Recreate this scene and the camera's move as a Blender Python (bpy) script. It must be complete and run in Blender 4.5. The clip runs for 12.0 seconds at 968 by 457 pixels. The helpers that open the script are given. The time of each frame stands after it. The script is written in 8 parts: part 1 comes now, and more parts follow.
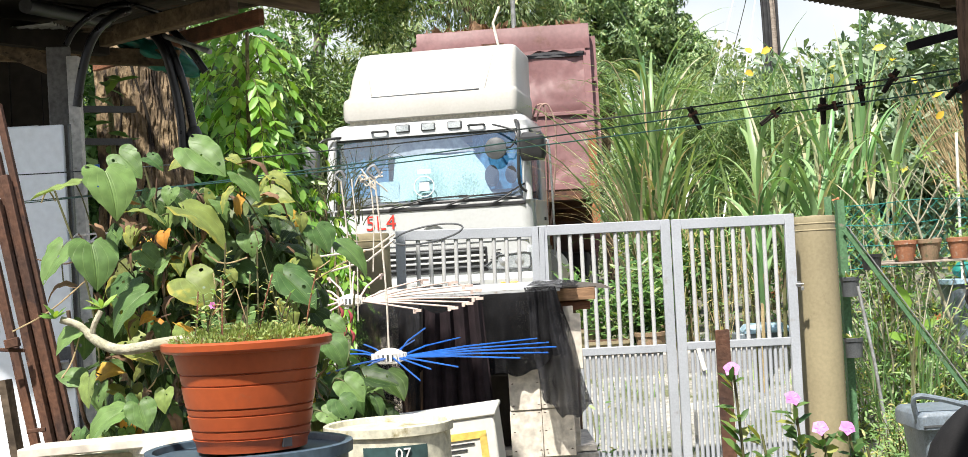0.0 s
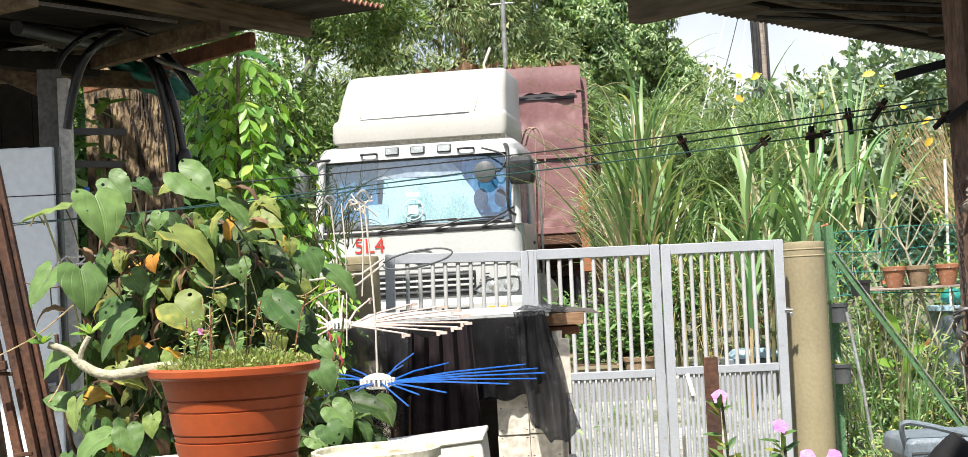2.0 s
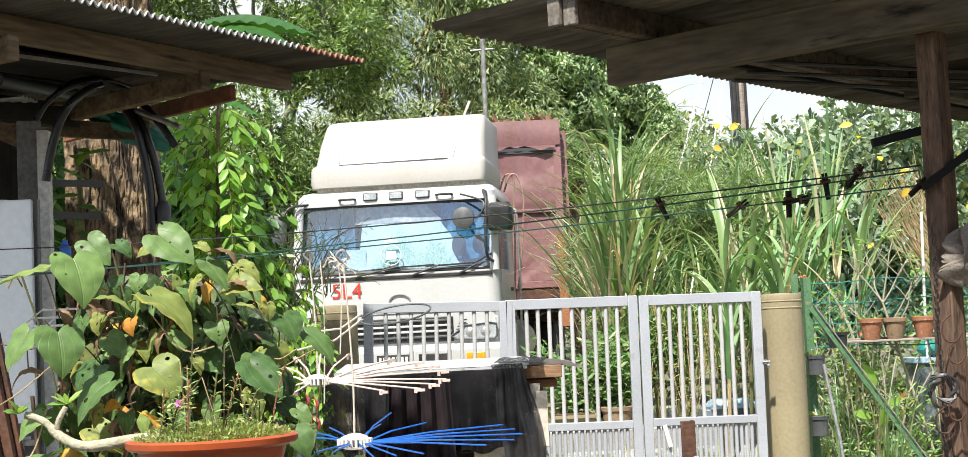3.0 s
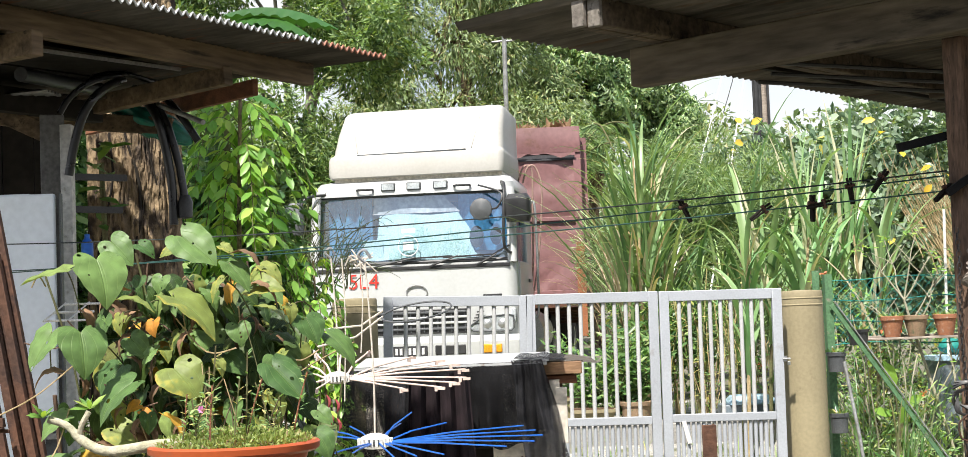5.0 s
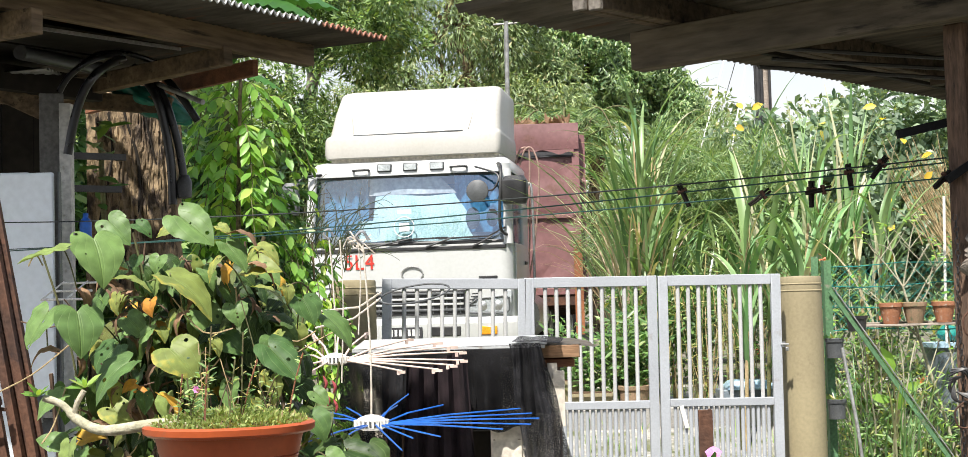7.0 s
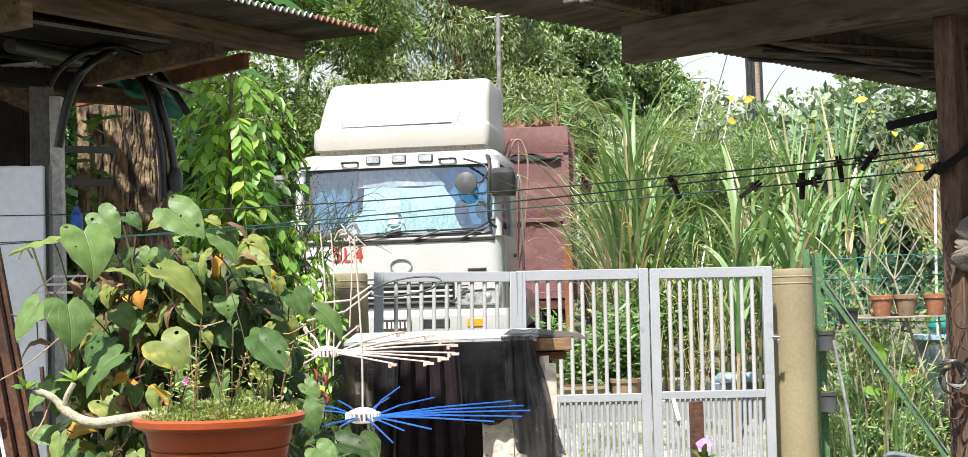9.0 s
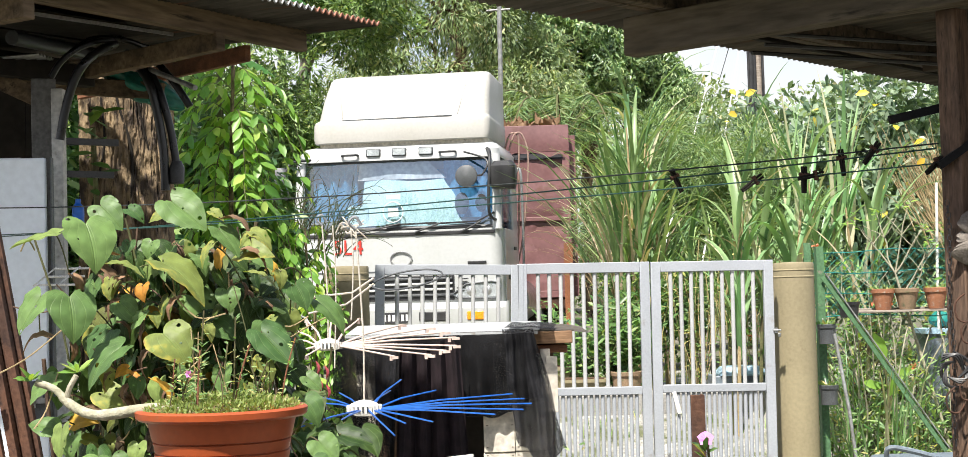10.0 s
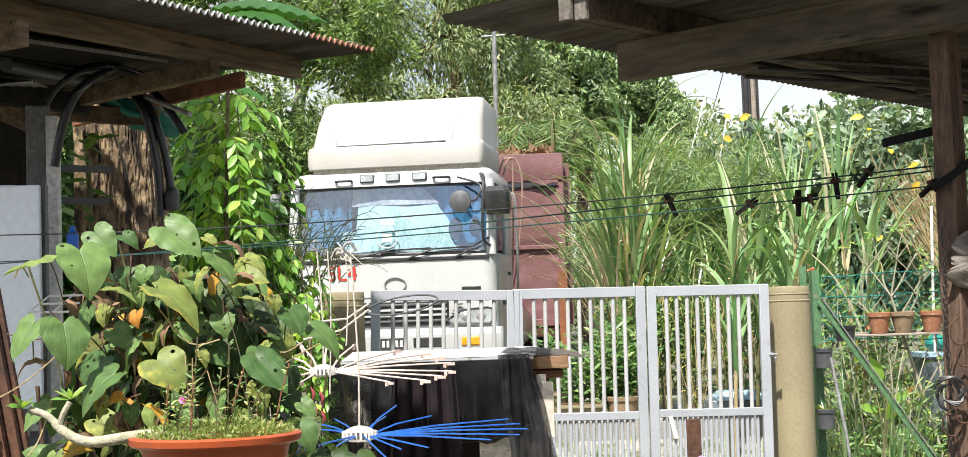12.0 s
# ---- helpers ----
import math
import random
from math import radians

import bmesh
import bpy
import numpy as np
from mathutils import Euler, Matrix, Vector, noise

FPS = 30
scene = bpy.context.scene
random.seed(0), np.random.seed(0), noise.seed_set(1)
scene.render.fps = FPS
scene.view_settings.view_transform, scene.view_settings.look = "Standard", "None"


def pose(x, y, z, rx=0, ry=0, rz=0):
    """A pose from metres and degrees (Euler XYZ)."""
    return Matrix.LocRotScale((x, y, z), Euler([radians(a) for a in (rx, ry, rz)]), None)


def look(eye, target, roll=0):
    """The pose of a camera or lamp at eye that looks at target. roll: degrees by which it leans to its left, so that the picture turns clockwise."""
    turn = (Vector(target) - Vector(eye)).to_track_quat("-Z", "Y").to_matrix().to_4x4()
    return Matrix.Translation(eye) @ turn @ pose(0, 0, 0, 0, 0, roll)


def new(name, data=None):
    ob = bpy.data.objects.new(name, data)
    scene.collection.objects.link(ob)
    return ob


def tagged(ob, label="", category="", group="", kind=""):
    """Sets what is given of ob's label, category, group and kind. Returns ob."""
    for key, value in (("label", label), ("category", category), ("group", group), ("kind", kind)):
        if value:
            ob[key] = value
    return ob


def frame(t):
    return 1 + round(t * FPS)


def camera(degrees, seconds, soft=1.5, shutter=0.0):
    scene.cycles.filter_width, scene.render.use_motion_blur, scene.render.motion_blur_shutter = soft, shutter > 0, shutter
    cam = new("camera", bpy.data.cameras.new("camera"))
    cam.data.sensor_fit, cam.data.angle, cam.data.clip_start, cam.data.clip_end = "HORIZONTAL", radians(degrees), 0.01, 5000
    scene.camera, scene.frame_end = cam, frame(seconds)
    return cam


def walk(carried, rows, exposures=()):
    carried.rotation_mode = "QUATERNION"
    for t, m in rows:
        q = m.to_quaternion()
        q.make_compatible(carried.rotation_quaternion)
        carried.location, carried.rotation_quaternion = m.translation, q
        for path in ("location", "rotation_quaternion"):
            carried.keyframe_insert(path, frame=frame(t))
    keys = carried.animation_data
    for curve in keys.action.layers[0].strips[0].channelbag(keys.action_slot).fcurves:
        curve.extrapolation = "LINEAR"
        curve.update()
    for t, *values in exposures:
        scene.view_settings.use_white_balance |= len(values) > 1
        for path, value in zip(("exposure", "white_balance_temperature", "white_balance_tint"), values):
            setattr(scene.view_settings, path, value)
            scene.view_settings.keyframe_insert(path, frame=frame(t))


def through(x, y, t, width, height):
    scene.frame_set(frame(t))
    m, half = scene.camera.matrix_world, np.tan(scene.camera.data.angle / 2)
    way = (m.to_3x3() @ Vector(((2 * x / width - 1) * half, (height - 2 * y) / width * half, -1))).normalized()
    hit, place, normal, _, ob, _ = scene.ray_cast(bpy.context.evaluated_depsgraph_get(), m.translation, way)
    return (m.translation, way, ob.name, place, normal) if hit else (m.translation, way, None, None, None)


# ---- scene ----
import itertools


# camera
cam = camera(36.0, 12.0, soft=0.6)
PATH = [  # seconds, x, y, z, yaw, pitch, roll
    (0, -0.0000, 0.0000, 1.5500, 0.000, 1.411, -3.353),
    (0.5, 0.0004, 0.0003, 1.5500, -0.073, 1.573, -3.138),
    (1, 0.0013, -0.0004, 1.5502, -0.220, 1.501, -3.174),
    (1.5, 0.0012, -0.0003, 1.5510, -0.365, 1.543, -3.266),
    (2, 0.0019, -0.0050, 1.5578, -0.438, 2.260, -3.015),
    (2.5, 0.0026, -0.0131, 1.5808, -0.734, 4.044, -2.896),
    (3, 0.0038, -0.0171, 1.6054, -1.337, 3.855, -2.643),
    (3.5, 0.0007, -0.0127, 1.6190, -0.842, 3.710, -2.425),
    (5.5, -0.0017, -0.0130, 1.6365, -0.390, 3.486, -1.922),
    (6, 0.0012, -0.0123, 1.6371, -0.154, 3.491, -1.604),
    (6.5, 0.0030, -0.0098, 1.6354, -0.461, 3.188, -1.739),
    (7, 0.0034, -0.0084, 1.6346, -0.540, 2.842, -1.589),
    (9, 0.0068, -0.0084, 1.6319, -0.830, 2.582, -1.679),
    (9.5, 0.0046, -0.0060, 1.6316, -0.894, 2.321, -1.798),
    (10, 0.0043, -0.0091, 1.6320, -0.791, 2.313, -1.579),
    (10.5, 0.0030, -0.0100, 1.6345, -0.719, 2.949, -1.472),
    (11, 0.0038, -0.0070, 1.6293, -0.495, 3.253, -1.701),
    (11.5, 0.0047, -0.0051, 1.6309, -0.468, 3.335, -1.732),
    (12, 0.0075, -0.0070, 1.6300, -0.977, 3.294, -1.845),
]
walk(cam, [(t, pose(x, y, z, 90 + pitch, 0, yaw) @ pose(0, 0, 0, 0, 0, roll)) for t, x, y, z, yaw, pitch, roll in PATH])

# light: hazy sun over the viewer's left shoulder, bright tropical sky
SUN_ELEVATION, SUN_ROTATION = 58.0, 200.0
scene.view_settings.exposure = 0.93
world = bpy.data.worlds.new("sky")
scene.world = world
world.use_nodes = True
wn = world.node_tree.nodes
sky = wn.new("ShaderNodeTexSky")
sky.sky_type, sky.sun_disc = "NISHITA", False
sky.sun_elevation, sky.sun_rotation = radians(SUN_ELEVATION), radians(SUN_ROTATION)
sky.air_density, sky.dust_density, sky.ozone_density = 1.0, 1.5, 1.0
wn["Background"].inputs["Strength"].default_value = 0.096
wl = world.node_tree.links
way = wn.new("ShaderNodeTexCoord").outputs["Generated"]
puffs = wn.new("ShaderNodeTexNoise")
puffs.inputs["Scale"].default_value, puffs.inputs["Detail"].default_value = 2.2, 7
wl.new(way, puffs.inputs["Vector"])
height = wn.new("ShaderNodeSeparateXYZ")
wl.new(way, height.inputs[0])
low = wn.new("ShaderNodeMapRange")
low.inputs[1].default_value, low.inputs[2].default_value, low.inputs[3].default_value, low.inputs[4].default_value = 0.0, 0.55, 0.30, 0.0
wl.new(height.outputs[2], low.inputs[0])
more = wn.new("ShaderNodeMath")
wl.new(puffs.outputs[0], more.inputs[0]), wl.new(low.outputs[0], more.inputs[1])
cover = wn.new("ShaderNodeMapRange")
cover.inputs[1].default_value, cover.inputs[2].default_value = 0.50, 0.66
wl.new(more.outputs[0], cover.inputs[0])
clouds = wn.new("ShaderNodeMix")
clouds.data_type = "RGBA"
clouds.inputs[7].default_value = (5.6, 5.7, 5.9, 1)
wl.new(cover.outputs[0], clouds.inputs[0]), wl.new(sky.outputs[0], clouds.inputs[6])
wl.new(clouds.outputs[2], wn["Background"].inputs["Color"])
sun = new("sun", bpy.data.lights.new("sun", "SUN"))
sun.data.energy, sun.data.angle, sun.data.color = 5.0, radians(1.5), (1.0, 0.95, 0.87)
e, r = radians(SUN_ELEVATION), radians(SUN_ROTATION)
sun.matrix_world = look((40 * math.sin(r) * math.cos(e), 40 * math.cos(r) * math.cos(e), 40 * math.sin(e)), (0, 0, 0))

# ---- materials ----
def surface(name, a, b=None, rough=0.6, metal=0.0, scale=3.0, fine=60.0, bump=0.2, grain=None, spread=0.25, stain=None, stain_at=0.62, clear=0.0, depth=0.004, rnd=0.0, grain_turn=None):
    """Two tones over large patches, fine grain in value and relief, and stains of a third tone."""
    m = bpy.data.materials.new(name)
    m.use_nodes = True
    n, l = m.node_tree.nodes, m.node_tree.links
    p = n["Principled BSDF"]
    p.inputs["Metallic"].default_value = metal
    p.inputs["Coat Weight"].default_value = clear
    p.inputs["Specular IOR Level"].default_value = 0.5 if rough < 0.55 else 0.22
    co = n.new("ShaderNodeTexCoord").outputs["Object"]
    if grain:
        mp = n.new("ShaderNodeMapping")
        mp.inputs["Scale"].default_value = grain
        if grain_turn is not None:
            mp.vector_type = "TEXTURE"
            mp.inputs["Rotation"].default_value = (0, 0, radians(grain_turn))
        l.new(co, mp.inputs[0])
        co = mp.outputs[0]
    big = n.new("ShaderNodeTexNoise")
    big.inputs["Scale"].default_value, big.inputs["Detail"].default_value = scale, 5
    l.new(co, big.inputs["Vector"])
    small = n.new("ShaderNodeTexNoise")
    small.inputs["Scale"].default_value, small.inputs["Detail"].default_value = fine, 4
    l.new(co, small.inputs["Vector"])
    ramp = n.new("ShaderNodeValToRGB")
    ramp.color_ramp.elements[0].position, ramp.color_ramp.elements[1].position = 0.36, 0.64
    b = b or tuple(c * 0.75 for c in a)
    ramp.color_ramp.elements[0].color, ramp.color_ramp.elements[1].color = (*a, 1), (*b, 1)
    l.new(big.outputs[0], ramp.inputs[0])
    col = ramp.outputs[0]
    if stain:
        blot = n.new("ShaderNodeTexNoise")
        blot.inputs["Scale"].default_value, blot.inputs["Detail"].default_value, blot.inputs["Roughness"].default_value = scale * 2.7, 7, 0.65
        l.new(co, blot.inputs["Vector"])
        cut = n.new("ShaderNodeMapRange")
        cut.inputs[1].default_value, cut.inputs[2].default_value = stain_at - 0.04, stain_at + 0.06
        l.new(blot.outputs[0], cut.inputs[0])
        mx = n.new("ShaderNodeMix")
        mx.data_type = "RGBA"
        mx.inputs[7].default_value = (*stain, 1)
        l.new(cut.outputs[0], mx.inputs[0]), l.new(col, mx.inputs[6])
        col = mx.outputs[2]
    hsv = n.new("ShaderNodeHueSaturation")
    val = n.new("ShaderNodeMapRange")
    val.inputs[1].default_value, val.inputs[2].default_value = 0.3, 0.7
    val.inputs[3].default_value, val.inputs[4].default_value = 1 - spread, 1 + spread
    l.new(small.outputs[0], val.inputs[0])
    value = val.outputs[0]
    if rnd:
        info = n.new("ShaderNodeObjectInfo")
        vr = n.new("ShaderNodeMapRange")
        vr.inputs[3].default_value, vr.inputs[4].default_value = 1 - rnd, 1 + rnd
        l.new(info.outputs["Random"], vr.inputs[0])
        mul = n.new("ShaderNodeMath")
        mul.operation = "MULTIPLY"
        l.new(value, mul.inputs[0]), l.new(vr.outputs[0], mul.inputs[1])
        value = mul.outputs[0]
    l.new(value, hsv.inputs["Value"]), l.new(col, hsv.inputs["Color"])
    l.new(hsv.outputs[0], p.inputs["Base Color"])
    rr = n.new("ShaderNodeMapRange")
    rr.inputs[3].default_value, rr.inputs[4].default_value = max(rough - 0.12, 0.02), min(rough + 0.12, 1)
    l.new(big.outputs[0], rr.inputs[0]), l.new(rr.outputs[0], p.inputs["Roughness"])
    if bump:
        bp = n.new("ShaderNodeBump")
        bp.inputs["Strength"].default_value, bp.inputs["Distance"].default_value = bump, depth
        l.new(small.outputs[0], bp.inputs["Height"]), l.new(bp.outputs[0], p.inputs["Normal"])
    return m


def foliage(name, a, b, c=None, share=0.06, through=0.3, rough=0.5, by_object=False, veins=False, edge=None):
    """Leaf: two greens and a rare dry tone picked leaf by leaf, with some light coming through."""
    lift = 1.0 if by_object else 1.1
    a, b, c = (q and (q[0] * 1.08 * lift, q[1] * 0.97 * lift, q[2] * (1.05 if by_object else 1.38 * lift)) for q in (a, b, c))
    m = bpy.data.materials.new(name)
    m.use_nodes = True
    n, l = m.node_tree.nodes, m.node_tree.links
    p, out = n["Principled BSDF"], n["Material Output"]
    pick = n.new("ShaderNodeObjectInfo").outputs["Random"] if by_object else n.new("ShaderNodeNewGeometry").outputs["Random Per Island"]
    ramp = n.new("ShaderNodeValToRGB")
    el = ramp.color_ramp.elements
    el[0].color, el[1].color = (*a, 1), (*b, 1)
    el[1].position = 1 - share
    if c:
        k = el.new(1 - share * 0.6)
        k.color = (*c, 1)
    l.new(pick, ramp.inputs[0])
    co = n.new("ShaderNodeTexCoord").outputs["Object"]
    no = n.new("ShaderNodeTexNoise")
    no.inputs["Scale"].default_value, no.inputs["Detail"].default_value = (30.0 if by_object else 2.0), 5
    l.new(co, no.inputs["Vector"])
    mr = n.new("ShaderNodeMapRange")
    mr.inputs[1].default_value, mr.inputs[2].default_value, mr.inputs[3].default_value, mr.inputs[4].default_value = 0.3, 0.7, 0.7, 1.3
    l.new(no.outputs[0], mr.inputs[0])
    hsv = n.new("ShaderNodeHueSaturation")
    l.new(mr.outputs[0], hsv.inputs["Value"]), l.new(ramp.outputs[0], hsv.inputs["Color"])
    col = hsv.outputs[0]
    if veins:
        sep = n.new("ShaderNodeSeparateXYZ")
        l.new(co, sep.inputs[0])
        def calc(op, a, b):
            q = n.new("ShaderNodeMath")
            q.operation = op
            for k, w in ((0, a), (1, b)):
                if isinstance(w, (int, float)):
                    q.inputs[k].default_value = w
                else:
                    l.new(w, q.inputs[k])
            return q.outputs[0]
        def span(w, lo, hi, a, b):
            q = n.new("ShaderNodeMapRange")
            q.inputs[1].default_value, q.inputs[2].default_value, q.inputs[3].default_value, q.inputs[4].default_value = lo, hi, a, b
            l.new(w, q.inputs[0])
            return q.outputs[0]
        ab = calc("ABSOLUTE", sep.outputs[0], 0)
        # veins that arch from the stalk to the tip
        belly = calc("MULTIPLY", calc("ADD", sep.outputs[1], 0.022), calc("SUBTRACT", 0.104, sep.outputs[1]))
        rib = calc("SINE", calc("MULTIPLY", calc("DIVIDE", ab, calc("MAXIMUM", belly, 0.0004)), 1.25), 0)
        vein = calc("MAXIMUM", span(rib, 0.93, 1.0, 0.0, 0.26), span(ab, 0.0, 0.0014, 0.42, 0.0))
        mx = n.new("ShaderNodeMix")
        mx.data_type = "RGBA"
        mx.inputs[7].default_value = (0.20, 0.30, 0.09, 1)
        l.new(vein, mx.inputs[0]), l.new(col, mx.inputs[6])
        col = mx.outputs[2]
        if edge:
            blot = n.new("ShaderNodeTexNoise")
            blot.inputs["Scale"].default_value, blot.inputs["Detail"].default_value = 34.0, 5
            l.new(co, blot.inputs["Vector"])
            rim = calc("ADD", calc("MULTIPLY", blot.outputs[0], 1.5), calc("ADD", calc("MULTIPLY", sep.outputs[0], 9.0), calc("MULTIPLY", sep.outputs[1], 4.0)))
            for lo, hi, tone in ((1.08, 1.36, edge[0]), (1.36, 1.46, edge[1])):
                mx = n.new("ShaderNodeMix")
                mx.data_type = "RGBA"
                mx.inputs[7].default_value = (*tone, 1)
                l.new(span(rim, lo, hi, 0.0, 1.0), mx.inputs[0]), l.new(col, mx.inputs[6])
                col = mx.outputs[2]
        bp = n.new("ShaderNodeBump")
        bp.invert = True
        bp.inputs["Strength"].default_value, bp.inputs["Distance"].default_value = 0.6, 0.002
        l.new(vein, bp.inputs["Height"]), l.new(bp.outputs[0], p.inputs["Normal"])
    l.new(col, p.inputs["Base Color"])
    p.inputs["Roughness"].default_value = rough
    p.inputs["Specular IOR Level"].default_value = 0.30 if veins else 0.5
    tr = n.new("ShaderNodeBsdfTranslucent")
    warm = n.new("ShaderNodeMix")
    warm.data_type, warm.blend_type = "RGBA", "MULTIPLY"
    warm.inputs[0].default_value, warm.inputs[7].default_value = 1.0, (1.5, 1.5, 0.6, 1)
    l.new(col, warm.inputs[6]), l.new(warm.outputs[2], tr.inputs[0])
    ms = n.new("ShaderNodeMixShader")
    ms.inputs[0].default_value = through
    l.new(p.outputs[0], ms.inputs[1]), l.new(tr.outputs[0], ms.inputs[2]), l.new(ms.outputs[0], out.inputs["Surface"])
    if veins:
        # round holes eaten by insects, other ones on every leaf
        shift = n.new("ShaderNodeVectorMath")
        l.new(co, shift.inputs[0]), l.new(pick, shift.inputs[1])
        cell = n.new("ShaderNodeTexVoronoi")
        cell.inputs["Scale"].default_value = 46.0
        l.new(shift.outputs[0], cell.inputs["Vector"])
        rare = calc("GREATER_THAN", cell.outputs["Color"], 0.66)
        hole = calc("MULTIPLY", calc("LESS_THAN", cell.outputs["Distance"], 0.23), rare)
        clear, cut = n.new("ShaderNodeBsdfTransparent"), n.new("ShaderNodeMixShader")
        l.new(hole, cut.inputs[0]), l.new(ms.outputs[0], cut.inputs[1]), l.new(clear.outputs[0], cut.inputs[2])
        l.new(cut.outputs[0], out.inputs["Surface"])
    return m


def film_glass(name, mirror, tint, rough=0.02):
    m = bpy.data.materials.new(name)
    m.use_nodes = True
    n, l = m.node_tree.nodes, m.node_tree.links
    gl, tp, ms = n.new("ShaderNodeBsdfGlossy"), n.new("ShaderNodeBsdfTransparent"), n.new("ShaderNodeMixShader")
    gl.inputs["Roughness"].default_value, gl.inputs["Color"].default_value, tp.inputs[0].default_value = rough, (0.9, 0.95, 1, 1), (*tint, 1)
    ms.inputs[0].default_value = mirror
    l.new(tp.outputs[0], ms.inputs[1]), l.new(gl.outputs[0], ms.inputs[2]), l.new(ms.outputs[0], n["Material Output"].inputs["Surface"])
    return m


def net_cloth(name, a, b, holes=0.35, scale=900.0):
    """Woven shade net: opaque threads with pinholes, bunched and torn at places."""
    m = surface(name, a, b, 0.75, scale=9, fine=160, bump=0.8, spread=0.6, stain=(0.022, 0.022, 0.025), stain_at=0.64)
    n, l = m.node_tree.nodes, m.node_tree.links
    n["Principled BSDF"].inputs["Specular IOR Level"].default_value = 0.08
    no = n.new("ShaderNodeTexNoise")
    no.inputs["Scale"].default_value, no.inputs["Detail"].default_value = scale, 2
    l.new(n.new("ShaderNodeTexCoord").outputs["Object"], no.inputs["Vector"])
    cut = n.new("ShaderNodeMapRange")
    cut.inputs[1].default_value, cut.inputs[2].default_value = holes, holes + 0.02
    l.new(no.outputs[0], cut.inputs[0]), l.new(cut.outputs[0], n["Principled BSDF"].inputs["Alpha"])
    return m


WHITE_PAINT = surface("truck_white_paint", (0.46, 0.47, 0.47), (0.42, 0.43, 0.42), 0.35, scale=1.4, fine=25, bump=0.03, spread=0.04, stain=(0.46, 0.42, 0.35), stain_at=0.72, clear=0.3)
CREAM_FRP = surface("weathered_fairing", (0.41, 0.40, 0.375), (0.365, 0.352, 0.318), 0.45, scale=1.1, fine=30, bump=0.04, spread=0.05, stain=(0.42, 0.37, 0.29), stain_at=0.68)
BLACK_PLASTIC = surface("black_plastic", (0.018, 0.018, 0.02), (0.035, 0.035, 0.036), 0.45, scale=6, fine=120, bump=0.1)
DARK_GREY = surface("dark_grey_plastic", (0.06, 0.065, 0.07), (0.085, 0.09, 0.095), 0.5, scale=6, fine=120, bump=0.1)
RUBBER = surface("tyre_rubber", (0.02, 0.02, 0.02), (0.05, 0.045, 0.04), 0.85, scale=5, fine=60)
MAROON = surface("maroon_steel", (0.205, 0.098, 0.098), (0.150, 0.070, 0.070), 0.5, scale=1.3, fine=18, bump=0.12, spread=0.12, stain=(0.12, 0.055, 0.04), stain_at=0.62)
RUST = surface("rusty_steel", (0.12, 0.058, 0.036), (0.06, 0.036, 0.028), 0.85, scale=7, fine=90, bump=0.5, stain=(0.045, 0.028, 0.024), stain_at=0.6)
ORANGE_WOOD = surface("reddish_rusted_frame", (0.30, 0.12, 0.055), (0.20, 0.085, 0.045), 0.8, scale=3, fine=50, bump=0.3)
CHROME = surface("dull_metal", (0.50, 0.50, 0.50), (0.38, 0.38, 0.38), 0.35, metal=0.8, scale=8, fine=80, bump=0.1)
BAR_PAINT = surface("chalky_bar_paint", (0.47, 0.475, 0.475), (0.43, 0.435, 0.435), 0.4, scale=2, fine=60, bump=0.08, spread=0.06, rnd=0.08)
GATE_PAINT = surface("silver_grey_paint", (0.38, 0.40, 0.435), (0.33, 0.35, 0.38), 0.45, scale=2.5, fine=90, bump=0.1, spread=0.08, stain=(0.26, 0.245, 0.23), stain_at=0.68, rnd=0.05)
KHAKI = surface("khaki_painted_pillar", (0.31, 0.265, 0.165), (0.265, 0.225, 0.14), 0.6, scale=1.6, fine=45, bump=0.15, spread=0.08, stain=(0.20, 0.17, 0.105), stain_at=0.66)
GREEN_STEEL = surface("green_painted_steel", (0.10, 0.20, 0.10), (0.075, 0.155, 0.08), 0.6, scale=4, fine=70, stain=(0.24, 0.22, 0.17), stain_at=0.64)
TEAL_NET = surface("teal_plastic_net", (0.02, 0.22, 0.19), (0.015, 0.16, 0.14), 0.55, scale=8, bump=0)
GALVANISED = surface("weathered_galvanised_wire", (0.36, 0.37, 0.37), (0.22, 0.22, 0.21), 0.5, metal=0.5, scale=9, bump=0)
TIN = surface("pale_weathered_tin", (0.50, 0.51, 0.52), (0.40, 0.41, 0.41), 0.5, metal=0.15, scale=5, fine=60, bump=0.1, spread=0.12, stain=(0.26, 0.22, 0.18), stain_at=0.66)
RUST_PINK = surface("pale_rust", (0.42, 0.20, 0.14), (0.33, 0.15, 0.10), 0.8, scale=8, fine=60, bump=0.2)
OLD_WOOD = surface("weathered_grey_timber", (0.125, 0.095, 0.066), (0.055, 0.042, 0.031), 0.85, scale=9, fine=60, bump=0.7, grain=(9, 1, 1), grain_turn=-43, spread=0.35, stain=(0.022, 0.019, 0.016), stain_at=0.6)
POST_WOOD = surface("brown_timber", (0.15, 0.095, 0.065), (0.09, 0.06, 0.045), 0.8, scale=6, fine=30, bump=0.6, grain=(6, 6, 1), spread=0.35, stain=(0.04, 0.03, 0.025), stain_at=0.6)
RED_WOOD = surface("reddish_plank", (0.25, 0.11, 0.06), (0.17, 0.08, 0.05), 0.8, scale=3, fine=25, bump=0.4, grain=(1, 8, 8))
